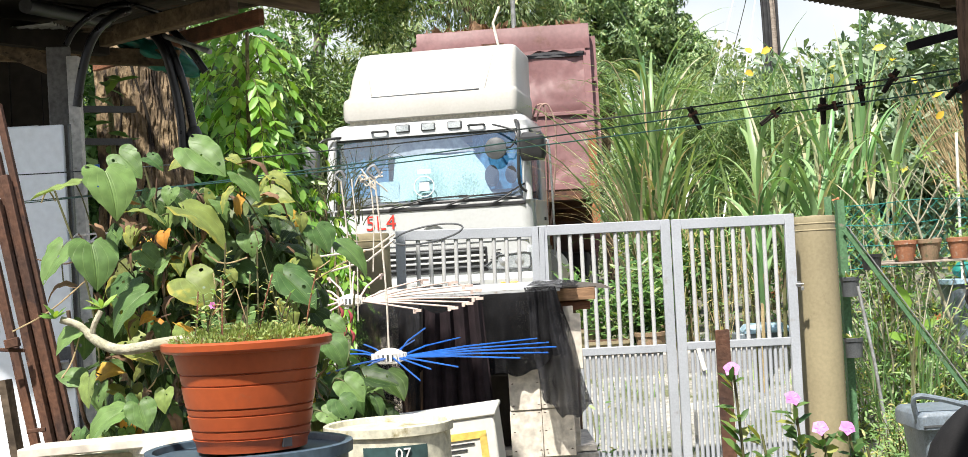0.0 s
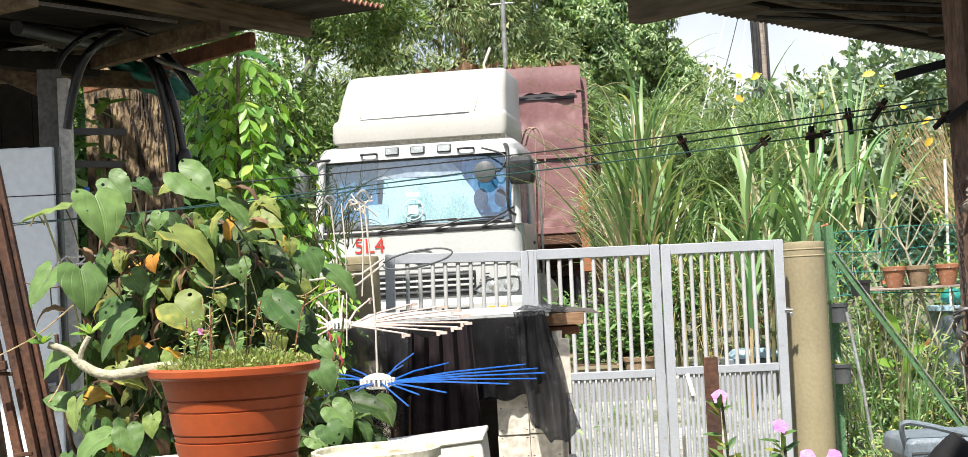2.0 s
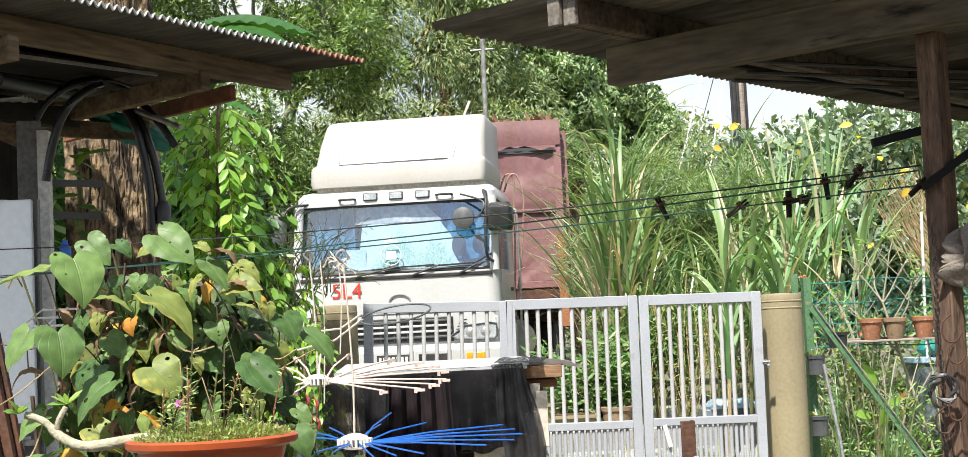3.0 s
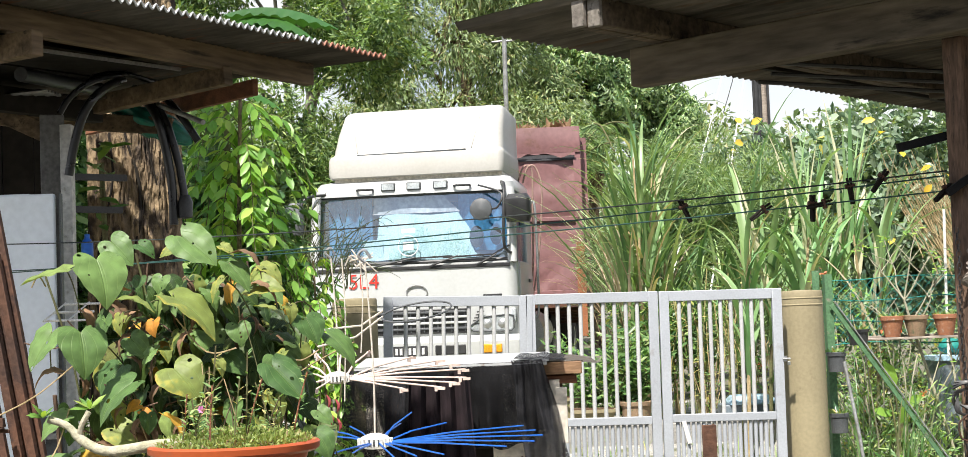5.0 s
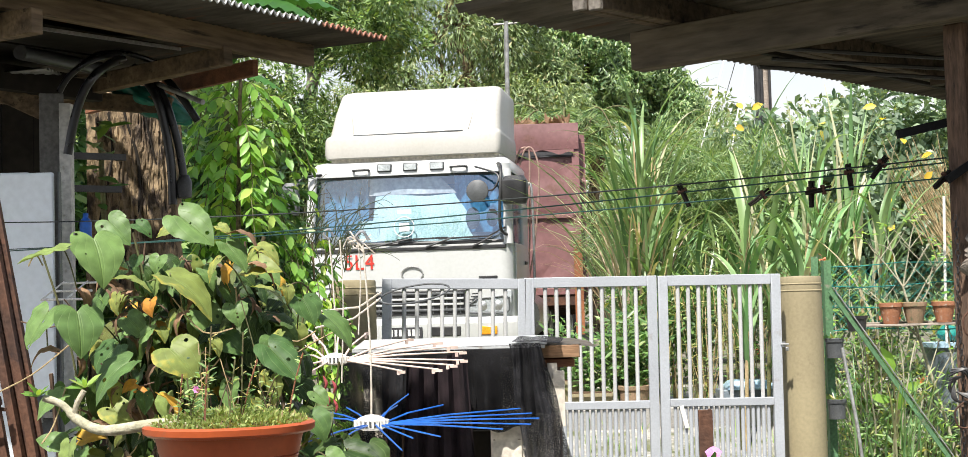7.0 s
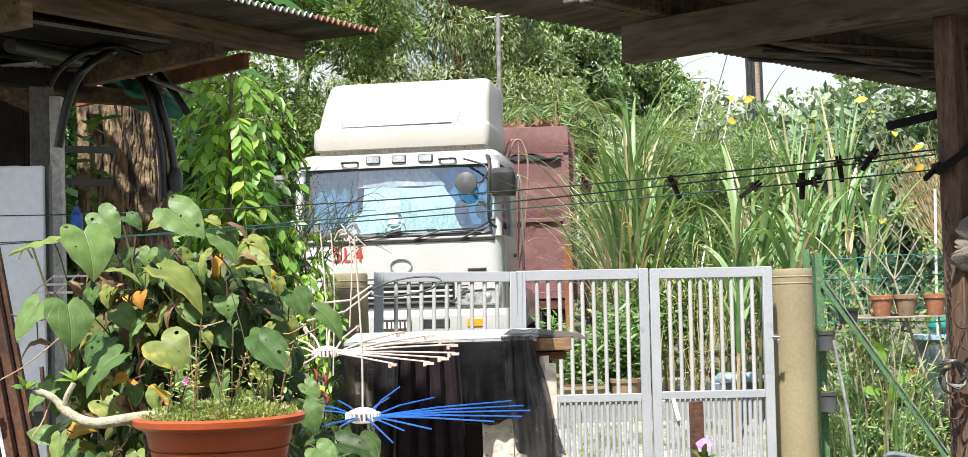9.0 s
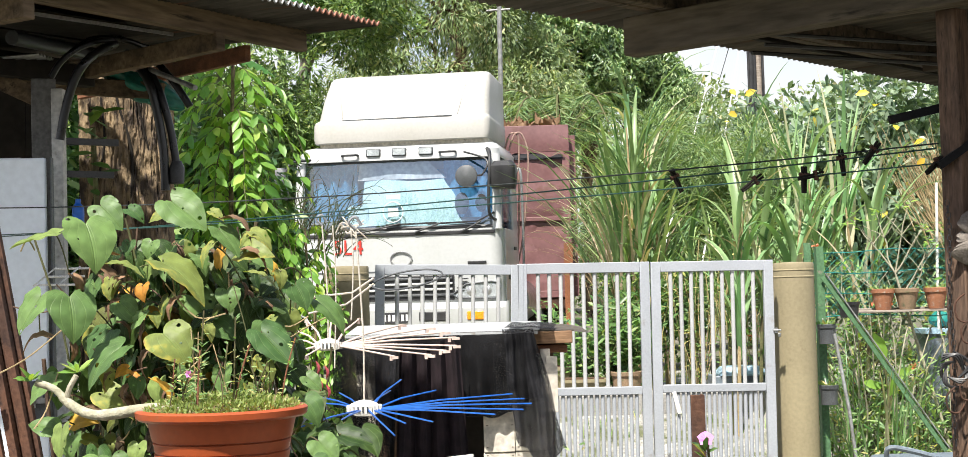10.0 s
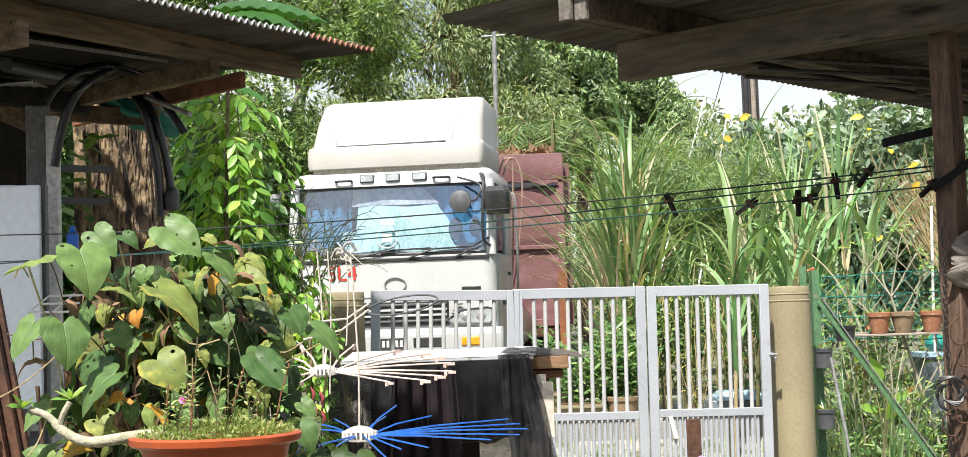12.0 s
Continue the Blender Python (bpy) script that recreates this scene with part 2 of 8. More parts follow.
PALE_WOOD = surface("pale_plywood", (0.66, 0.61, 0.53), (0.52, 0.47, 0.40), 0.8, scale=4, fine=30, bump=0.4, stain=(0.24, 0.21, 0.17), stain_at=0.66)
ORANGE_PLY = surface("varnished_board", (0.27, 0.165, 0.095), (0.20, 0.115, 0.065), 0.7, scale=4, fine=22, bump=0.3, grain=(1, 6, 6))
TAN_WOOD = surface("tan_weathered_beam", (0.18, 0.127, 0.076), (0.075, 0.054, 0.036), 0.85, scale=9, fine=60, bump=0.7, grain=(9, 1, 1), grain_turn=57, spread=0.35, stain=(0.03, 0.024, 0.018), stain_at=0.62)
# near-black wood tone, also used for deep shade in lean-to and hutch
DARK_WOOD = surface("dark_wood_and_shade", (0.022, 0.018, 0.014), (0.013, 0.011, 0.009), 0.9, scale=3, fine=20, bump=0.6)
ZINC_DARK = surface("old_dark_roof_sheet", (0.135, 0.117, 0.095), (0.07, 0.062, 0.052), 0.65, metal=0.2, scale=7, fine=60, bump=0.15, grain=(7, 1, 1), grain_turn=-43, spread=0.35, stain=(0.10, 0.055, 0.032), stain_at=0.63)
ZINC = surface("corrugated_zinc", (0.105, 0.094, 0.079), (0.056, 0.05, 0.043), 0.65, metal=0.2, scale=6, fine=60, bump=0.15, grain=(7, 1, 1), grain_turn=147, spread=0.3, stain=(0.17, 0.075, 0.042), stain_at=0.62)
# concrete darkened for the post face that lies in shade
SHADED_CONCRETE = surface("shaded_concrete", (0.17, 0.165, 0.155), (0.12, 0.115, 0.108), 0.9, scale=4, fine=60, bump=0.4)
# paler grey for the side of the post that catches light
LIT_GREY = surface("lit_post_grey", (0.52, 0.51, 0.48), (0.42, 0.41, 0.38), 0.8, scale=5, fine=50, bump=0.3, stain=(0.26, 0.24, 0.21), stain_at=0.62)
END_GRAIN = surface("grey_sawn_timber_end", (0.20, 0.18, 0.155), (0.13, 0.115, 0.10), 0.9, scale=20, fine=90, bump=0.5, stain=(0.05, 0.045, 0.04), stain_at=0.62)
WORN_PLANK = surface("worn_grey_plank", (0.36, 0.31, 0.26), (0.24, 0.20, 0.17), 0.85, scale=5, fine=40, bump=0.5, grain=(1, 8, 8), stain=(0.12, 0.10, 0.08), stain_at=0.6)
CONCRETE = surface("grey_concrete", (0.33, 0.32, 0.30), (0.25, 0.24, 0.225), 0.9, scale=4, fine=60, bump=0.4)
PANEL_WHITE = surface("white_blue_panel", (0.84, 0.89, 0.94), (0.80, 0.855, 0.91), 0.4, scale=1.5, fine=40, bump=0.04, spread=0.05, stain=(0.52, 0.55, 0.58), stain_at=0.74)
TERRACOTTA = surface("terracotta_plastic", (0.37, 0.074, 0.020), (0.31, 0.059, 0.016), 0.45, scale=7, fine=90, bump=0.06, spread=0.08, stain=(0.27, 0.085, 0.04), stain_at=0.66)
CLAY = surface("clay_pot", (0.35, 0.155, 0.085), (0.28, 0.125, 0.07), 0.8, scale=12, fine=120, bump=0.2, stain=(0.40, 0.34, 0.28), stain_at=0.62)
CLAY_OLD = surface("mossy_clay_pot", (0.30, 0.20, 0.13), (0.22, 0.16, 0.10), 0.85, scale=12, fine=120, bump=0.2, stain=(0.13, 0.14, 0.08), stain_at=0.6)
SOIL = surface("potting_soil", (0.07, 0.045, 0.03), (0.12, 0.075, 0.045), 0.95, scale=40, fine=160, bump=1.0)
DRUM_BLUE = surface("blue_grey_plastic", (0.06, 0.095, 0.13), (0.05, 0.075, 0.10), 0.4, scale=5, fine=80, bump=0.08, stain=(0.15, 0.17, 0.17), stain_at=0.66)
CREAM_TIN = surface("faded_cream_paint_tin", (0.55, 0.53, 0.42), (0.46, 0.44, 0.33), 0.55, scale=6, fine=70, bump=0.1, stain=(0.24, 0.20, 0.09), stain_at=0.6)
LABEL_TEAL = surface("dark_teal_label", (0.03, 0.065, 0.065), (0.045, 0.085, 0.085), 0.5, scale=6, bump=0)
YELLOW = surface("yellow_print", (0.70, 0.50, 0.10), (0.64, 0.46, 0.12), 0.6, scale=6, bump=0)
CARTON_WHITE = surface("white_board", (0.68, 0.67, 0.62), (0.60, 0.59, 0.54), 0.6, scale=4, fine=60, bump=0.05, spread=0.06)
INK = surface("dark_ink", (0.05, 0.05, 0.055), rough=0.7, bump=0)
WHITE_INK = surface("white_ink", (0.75, 0.75, 0.74), rough=0.6, bump=0)
POD_RED = surface("dull_red_pod", (0.30, 0.05, 0.06), (0.22, 0.05, 0.05), 0.6, scale=30, bump=0.1)
RED_INK = surface("red_paint", (0.55, 0.045, 0.03), (0.45, 0.04, 0.03), 0.6, scale=20, bump=0)
WHITE_PLASTIC = surface("white_plastic", (0.72, 0.70, 0.66), (0.62, 0.60, 0.55), 0.5, scale=30, fine=200, bump=0.05)
HOSE_PINK = surface("faded_rubber_hose", (0.36, 0.24, 0.20), (0.28, 0.19, 0.16), 0.6, scale=20, bump=0)
PINKISH = surface("faded_pink_plastic", (0.66, 0.52, 0.46), (0.58, 0.45, 0.40), 0.55, scale=30, bump=0)
BLUE_PLASTIC = surface("blue_plastic", (0.012, 0.115, 0.46), (0.010, 0.085, 0.37), 0.4, scale=30, bump=0)
ROPE_GREEN = surface("green_wire_rope", (0.012, 0.065, 0.055), (0.018, 0.05, 0.045), 0.5, scale=60, bump=0)
ROPE_DARK = surface("dark_cord", (0.025, 0.03, 0.03), (0.04, 0.045, 0.045), 0.6, scale=60, bump=0)
CORD = surface("white_cord", (0.62, 0.57, 0.50), (0.50, 0.45, 0.38), 0.9, scale=80, fine=300, bump=0.4)
GREEN_BAG = surface("green_plastic_sheet", (0.012, 0.17, 0.12), (0.01, 0.11, 0.085), 0.45, scale=7, fine=40, bump=0.4)
BLACK_NET = net_cloth("black_shade_net", (0.004, 0.004, 0.0045), (0.010, 0.010, 0.011), 0.355, 330.0)
GREY_NET = net_cloth("mottled_grey_net", (0.007, 0.007, 0.008), (0.026, 0.026, 0.029), 0.405, 340.0)
DARK_CLOTH = surface("dark_brown_cloth", (0.022, 0.014, 0.017), (0.013, 0.009, 0.011), 0.9, scale=14, fine=200, bump=0.5)
GREY_CLOTH = surface("stained_grey_cloth", (0.24, 0.21, 0.18), (0.16, 0.14, 0.12), 0.9, scale=14, fine=160, bump=0.6)
TUB_GREY = surface("light_grey_plastic", (0.17, 0.205, 0.24), (0.13, 0.16, 0.19), 0.45, scale=5, fine=80, bump=0.05, stain=(0.13, 0.14, 0.14), stain_at=0.62)
BLUE_TARP = surface("pale_blue_plastic", (0.36, 0.50, 0.60), (0.28, 0.42, 0.54), 0.5, scale=6)
BARK = surface("mottled_bark", (0.28, 0.21, 0.125), (0.125, 0.09, 0.058), 0.95, scale=7, fine=30, bump=1.0, depth=0.04, grain=(1, 1, 0.4), spread=0.5, stain=(0.06, 0.046, 0.036), stain_at=0.54)
DRAB_BARK = surface("grey_limb_bark", (0.20, 0.185, 0.155), (0.12, 0.11, 0.09), 0.9, scale=6, fine=40, bump=0.6)
STEM = surface("green_brown_stem", (0.13, 0.14, 0.06), (0.09, 0.075, 0.04), 0.8, scale=12, bump=0.2)
DRY_STEM = surface("dry_straw_stem", (0.42, 0.33, 0.19), (0.30, 0.23, 0.12), 0.8, scale=12, bump=0.2)
PALE_STEM = surface("pale_grey_branch", (0.40, 0.37, 0.28), (0.30, 0.29, 0.20), 0.8, scale=40, fine=160, bump=0.6)
# grey of the cloud reflection painted behind the windscreen
CLOUD_GREY = surface("mirrored_cloud_grey", (0.38, 0.385, 0.42), (0.30, 0.305, 0.34), 0.4, scale=2, fine=20, bump=0.02)
GLASS = film_glass("tinted_windscreen", 0.24, (0.74, 0.86, 0.90))
CURTAIN = surface("blue_curtain", (0.07, 0.24, 0.42), (0.045, 0.17, 0.33), 0.8, scale=3, fine=20, bump=0.2)
# pale teal of the painted cloud reflection, also used for the paper
SHEET_WHITE = surface("cloud_glare_and_paper", (0.43, 0.55, 0.58), (0.36, 0.49, 0.53), 0.7, scale=3, bump=0.05)
LENS = surface("headlamp_lens", (0.62, 0.66, 0.68), (0.42, 0.45, 0.47), 0.12, metal=0.35, scale=10, fine=60, bump=0.3, clear=0.6)
AMBER = surface("amber_lens", (0.75, 0.30, 0.02), (0.65, 0.25, 0.02), 0.25, scale=20, bump=0.1)

LEAF_HEART = foliage("heart_leaf", (0.048, 0.112, 0.032), (0.13, 0.235, 0.068), (0.165, 0.25, 0.068), 0.10, 0.2, 0.45, True, True)
LEAF_EDGE = foliage("yellow_edged_leaf", (0.15, 0.21, 0.05), (0.20, 0.255, 0.065), None, 0.1, 0.2, 0.5, True, True, ((0.36, 0.32, 0.06), (0.24, 0.12, 0.06)))
# darker copy of the heart leaf; shade inside the vine is in its colour
LEAF_SHADE = foliage("shaded_heart_leaf", (0.014, 0.038, 0.008), (0.048, 0.092, 0.018), (0.09, 0.11, 0.025), 0.10, 0.10, 0.5, True, True)
LEAF_OLD = foliage("yellowed_leaf", (0.46, 0.21, 0.03), (0.44, 0.30, 0.04), None, 0.1, 0.25, 0.6, True)
LEAF_BROWN = foliage("withered_leaf", (0.10, 0.065, 0.034), (0.19, 0.125, 0.062), None, 0.1, 0.1, 0.8, True)
LEAF_TREE = foliage("dark_tree_leaf", (0.025, 0.07, 0.015), (0.17, 0.285, 0.06), (0.24, 0.31, 0.08), 0.1, 0.32)
LEAF_OLIVE = foliage("olive_tree_leaf", (0.06, 0.115, 0.032), (0.27, 0.375, 0.135), (0.36, 0.37, 0.145), 0.10, 0.35)
LEAF_BROAD = foliage("glossy_broad_leaf", (0.032, 0.10, 0.026), (0.32, 0.48, 0.16), (0.40, 0.52, 0.19), 0.1, 0.3, 0.30)
LEAF_BRIGHT = foliage("bright_young_leaf", (0.075, 0.21, 0.028), (0.25, 0.45, 0.06), (0.28, 0.40, 0.07), 0.1, 0.4)
LEAF_BUSH = foliage("grey_green_bush_leaf", (0.08, 0.155, 0.07), (0.26, 0.37, 0.175), (0.44, 0.40, 0.05), 0.025, 0.28, 0.42)
LEAF_BANANA = foliage("banana_leaf", (0.035, 0.115, 0.018), (0.05, 0.15, 0.024), None, 0.1, 0.25, 0.35)
LEAF_SAPLING = foliage("sapling_leaflet", (0.07, 0.21, 0.025), (0.29, 0.52, 0.065), (0.34, 0.50, 0.08), 0.12, 0.42, 0.4)
# dim greens: the shade these shrubs stand in is put into the colour
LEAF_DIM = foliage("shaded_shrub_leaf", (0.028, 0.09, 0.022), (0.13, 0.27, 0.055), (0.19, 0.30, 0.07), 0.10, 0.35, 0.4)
LEAF_FINE = foliage("feathery_leaf", (0.06, 0.14, 0.04), (0.23, 0.34, 0.11), (0.28, 0.36, 0.13), 0.08, 0.35)
LEAF_CANE = foliage("cane_blade", (0.055, 0.145, 0.035), (0.26, 0.39, 0.12), (0.38, 0.37, 0.17), 0.12, 0.22, 0.38)
LEAF_CANE_DRY = foliage("dry_cane_blade", (0.30, 0.25, 0.12), (0.42, 0.36, 0.2), None, 0.1, 0.2, 0.7)
LEAF_PALE = foliage("pale_cane_blade", (0.11, 0.26, 0.07), (0.28, 0.44, 0.155), (0.42, 0.44, 0.22), 0.12, 0.25, 0.38)
LEAF_SHRUB = foliage("shrub_leaf", (0.075, 0.20, 0.045), (0.31, 0.46, 0.14), (0.46, 0.46, 0.14), 0.14, 0.4)
LEAF_POT = foliage("pot_shrub_leaf", (0.03, 0.10, 0.022), (0.17, 0.32, 0.07), (0.25, 0.36, 0.10), 0.12, 0.3, 0.4)
LEAF_YELLOW = foliage("yellow_leaf", (0.62, 0.45, 0.02), (0.55, 0.42, 0.04), None, 0.1, 0.3)
MOSS = foliage("mossy_weed", (0.15, 0.25, 0.045), (0.31, 0.40, 0.09), (0.30, 0.26, 0.10), 0.12, 0.25)
PETAL = foliage("pink_petal", (0.62, 0.20, 0.45), (0.72, 0.30, 0.55), None, 0.1, 0.35)
PETAL_ORANGE = foliage("orange_petal", (0.62, 0.17, 0.06), (0.68, 0.26, 0.12), None, 0.1, 0.35)
LEAF_DEEP = foliage("deep_green_leaf", (0.03, 0.09, 0.02), (0.13, 0.25, 0.05), (0.28, 0.33, 0.07), 0.14, 0.35, 0.42)
SACK_BLACK = surface("matt_black_sheet", (0.008, 0.008, 0.009), (0.014, 0.014, 0.015), 0.85, scale=6, fine=120, bump=0.2)
HOSE_BLACK = surface("black_rubber_hose", (0.005, 0.005, 0.006), (0.010, 0.010, 0.011), 0.3, scale=20, fine=120, bump=0.05)
YELLOW_STEM = surface("yellow_bamboo_stem", (0.40, 0.34, 0.15), (0.28, 0.25, 0.12), 0.6, scale=12, bump=0.2)
TWIG_GREEN = surface("dark_green_twig", (0.05, 0.075, 0.03), (0.075, 0.07, 0.04), 0.8, scale=12, bump=0.2)
BEAM_GREY = surface("weathered_main_beam", (0.20, 0.162, 0.115), (0.10, 0.082, 0.06), 0.85, scale=7, fine=50, bump=0.7, grain=(6, 1, 1), grain_turn=-43, spread=0.35, stain=(0.022, 0.02, 0.017), stain_at=0.60)

# ---- mesh helpers ----
class Shape:
    """Collects points and faces of one mesh."""

    def __init__(self):
        self.v, self.f = [], []

    def add(self, verts, faces):
        k = len(self.v)
        self.v += [tuple(p) for p in verts]
        self.f += [tuple(k + i for i in f) for f in faces]
        return self

    def box(self, c, s, m=None, taper=(1, 1)):
        x, y, z = (d / 2 for d in s)
        pts = []
        for k, zz in ((0, -z), (1, z)):
            tx, ty = (taper if k else (1, 1))
            pts += [(-x * tx, -y * ty, zz), (x * tx, -y * ty, zz), (x * tx, y * ty, zz), (-x * tx, y * ty, zz)]
        m = Matrix.Translation(c) @ (m or Matrix())
        return self.add([m @ Vector(p) for p in pts], [(3, 2, 1, 0), (4, 5, 6, 7), (0, 1, 5, 4), (1, 2, 6, 5), (2, 3, 7, 6), (3, 0, 4, 7)])

    def bar(self, a, b, w, h, up=(0, 0, 1)):
        """A squared bar from a to b."""
        a, b, up = Vector(a), Vector(b), Vector(up)
        d = (b - a).normalized()
        s = d.cross(up).normalized()
        u = s.cross(d).normalized()
        pts = [p + s * i * w / 2 + u * j * h / 2 for p in (a, b) for i, j in ((-1, -1), (1, -1), (1, 1), (-1, 1))]
        return self.add(pts, [(3, 2, 1, 0), (4, 5, 6, 7), (0, 1, 5, 4), (1, 2, 6, 5), (2, 3, 7, 6), (3, 0, 4, 7)])

    def tube(self, pts, r, seg=8, caps=True):
        """A round tube along points; r is one radius or one for each point."""
        pts = [Vector(p) for p in pts]
        rs = r if isinstance(r, (list, tuple)) else [r] * len(pts)
        rings, side = [], None
        for i, p in enumerate(pts):
            d = (pts[min(i + 1, len(pts) - 1)] - pts[max(i - 1, 0)]).normalized()
            if side is None:
                side = d.orthogonal().normalized()
            side = (side - d * side.dot(d)).normalized()
            up = d.cross(side)
            rings += [p + (side * math.cos(2 * math.pi * k / seg) + up * math.sin(2 * math.pi * k / seg)) * rs[i] for k in range(seg)]
        faces = [(i * seg + k, i * seg + (k + 1) % seg, (i + 1) * seg + (k + 1) % seg, (i + 1) * seg + k) for i in range(len(pts) - 1) for k in range(seg)]
        if caps:
            faces += [tuple(range(seg))[::-1], tuple((len(pts) - 1) * seg + k for k in range(seg))]
        return self.add(rings, faces)

    def lathe(self, profile, seg=32, c=(0, 0, 0), close=False):
        """Turns (radius, height) pairs round the upright axis through c."""
        pts = [(c[0] + r * math.cos(2 * math.pi * k / seg), c[1] + r * math.sin(2 * math.pi * k / seg), c[2] + z) for r, z in profile for k in range(seg)]
        n = len(profile)
        faces = [(i * seg + k, i * seg + (k + 1) % seg, (i + 1) * seg + (k + 1) % seg, (i + 1) * seg + k) for i in range(n - 1) for k in range(seg)]
        if close:
            faces += [tuple(range(seg))[::-1], tuple((n - 1) * seg + k for k in range(seg))]
        return self.add(pts, faces)

    def grid(self, fn, nu, nv):
        pts = [fn(i / nu, j / nv) for i in range(nu + 1) for j in range(nv + 1)]
        return self.add(pts, [(i * (nv + 1) + j, (i + 1) * (nv + 1) + j, (i + 1) * (nv + 1) + j + 1, i * (nv + 1) + j + 1) for i in range(nu) for j in range(nv)])

    def prism(self, outline, y0, y1):
        """An (x, z) outline drawn out from y0 to y1."""
        n = len(outline)
        pts = [(x, y, z) for y in (y0, y1) for x, z in outline]
        return self.add(pts, [tuple(range(n)), tuple(range(2 * n - 1, n - 1, -1))] + [(i, n + i, n + (i + 1) % n, (i + 1) % n) for i in range(n)])

    def mesh(self, name, material, smooth=True):
        me = bpy.data.meshes.new(name)
        me.from_pydata(self.v, [], self.f)
        me.materials.append(material)
        if smooth:
            me.shade_smooth()
            me.set_sharp_from_angle(angle=radians(38))
        return me


def thing(name, at, label, category, group="", turn=0.0, kind=""):
    """An empty at the base of a thing, to which its parts belong."""
    ob = new(name)
    ob.matrix_basis = pose(*at, 0, 0, turn)
    ob.empty_display_size = 0.05
    return tagged(ob, label, category, group, kind)


def part(name, shape, material, parent, label="", bevel=0.0, kind="", smooth=True, at=None):
    ob = new(name, shape.mesh(name, material, smooth) if isinstance(shape, Shape) else shape)
    ob.parent = parent
    if at is not None:
        ob.matrix_basis = at
    if bevel:
        b = ob.modifiers.new("bevel", "BEVEL")
        b.width, b.segments, b.limit_method, b.angle_limit = bevel, 2, "ANGLE", radians(40)
    return tagged(ob, label, kind=kind)


def solo(name, shape, material, label, category, at=(0, 0, 0), turn=0.0, group="", kind="", bevel=0.0, smooth=True):
    """A thing that is one mesh."""
    ob = part(name, shape, material, None, bevel=bevel, smooth=smooth, at=pose(*at, 0, 0, turn))
    return tagged(ob, label, category, group, kind)


def words(name, text, size, material, parent, at, label="", thick=0.001):
    cu = bpy.data.curves.new(name, "FONT")
    cu.body, cu.size, cu.extrude, cu.align_x, cu.align_y = text, size, thick, "CENTER", "CENTER"
    cu.materials.append(material)
    tmp = bpy.data.objects.new(name, cu)
    scene.collection.objects.link(tmp)
    bpy.context.view_layer.update()
    me = bpy.data.meshes.new_from_object(tmp.evaluated_get(bpy.context.evaluated_depsgraph_get()))
    bpy.data.objects.remove(tmp)
    ob = new(name, me)
    ob.parent, ob.matrix_basis = parent, at
    return tagged(ob, label)


rng = np.random.default_rng(7)

# leaf outlines: (along, across, lift) points and triangles
DIAMOND = (np.array([(0, 0, 0), (0.45, 0.5, 0.16), (1, 0, -0.05), (0.45, -0.5, 0.16)], float), [(0, 2, 1), (0, 3, 2)])
OVAL = (np.array([(0, 0, 0), (0.3, 0.42, 0.12), (0.3, 0, 0), (0.3, -0.42, 0.12), (0.68, 0.42, 0.08), (0.68, 0, -0.04), (0.68, -0.42, 0.08), (1, 0, -0.16)], float),
        [(0, 2, 1), (0, 3, 2), (1, 2, 5), (1, 5, 4), (2, 3, 6), (2, 6, 5), (4, 5, 7), (5, 6, 7)])


OBOVATE = (np.array([(0, 0, 0), (0.35, 0.26, 0.06), (0.35, 0, -0.02), (0.35, -0.26, 0.06), (0.74, 0.48, 0.10), (0.74, 0, -0.04), (0.74, -0.48, 0.10), (1, 0, -0.10)], float), OVAL[1])


def unit(a):
    return a / np.maximum(np.linalg.norm(a, axis=-1, keepdims=True), 1e-9)


def scatter(name, pos, axis, face, length, width, material, outline=DIAMOND):
    """One mesh of many leaves: each with its base, the way it points, the way its face looks, its length and width."""
    pts, tris = outline
    axis = unit(axis)
    side = unit(np.cross(face, axis))
    up = np.cross(axis, side)
    n, k = len(pos), len(pts)
    v = pos[:, None] + axis[:, None] * (pts[None, :, :1] * length[:, None, None]) + side[:, None] * (pts[None, :, 1:2] * width[:, None, None]) + up[:, None] * (pts[None, :, 2:] * width[:, None, None])
    t = (np.arange(n)[:, None, None] * k + np.array(tris)[None]).reshape(-1, 3)
    return sheet_mesh(name, v.reshape(-1, 3), t, material)


def sheet_mesh(name, v, t, material):
    me = bpy.data.meshes.new(name)
    me.vertices.add(len(v))
    me.vertices.foreach_set("co", np.ascontiguousarray(v, np.float32).ravel())
    me.loops.add(t.size)
    me.loops.foreach_set("vertex_index", np.ascontiguousarray(t, np.int32).ravel())
    me.polygons.add(len(t))
    me.polygons.foreach_set("loop_start", np.arange(0, t.size, t.shape[1], dtype=np.int32))
    me.update(calc_edges=True)
    me.validate()
    me.materials.append(material)
    return me


def crown_points(clumps, per, spread=1.0, flat=1.0):
    """Leaf places round clumps (x, y, z, radius): more on the shell than inside. Gives places and the way out."""
    c = np.array(clumps, float)
    c = np.repeat(c, (per * (c[:, 3] / c[:, 3].mean()) ** 2).astype(int) + 1, axis=0)
    d = unit(rng.normal(size=(len(c), 3)))
    rad = c[:, 3:] * rng.uniform(0.25, 1.0, (len(c), 1)) ** 0.5 * spread
    return c[:, :3] + d * rad * np.array([1, 1, flat]), d


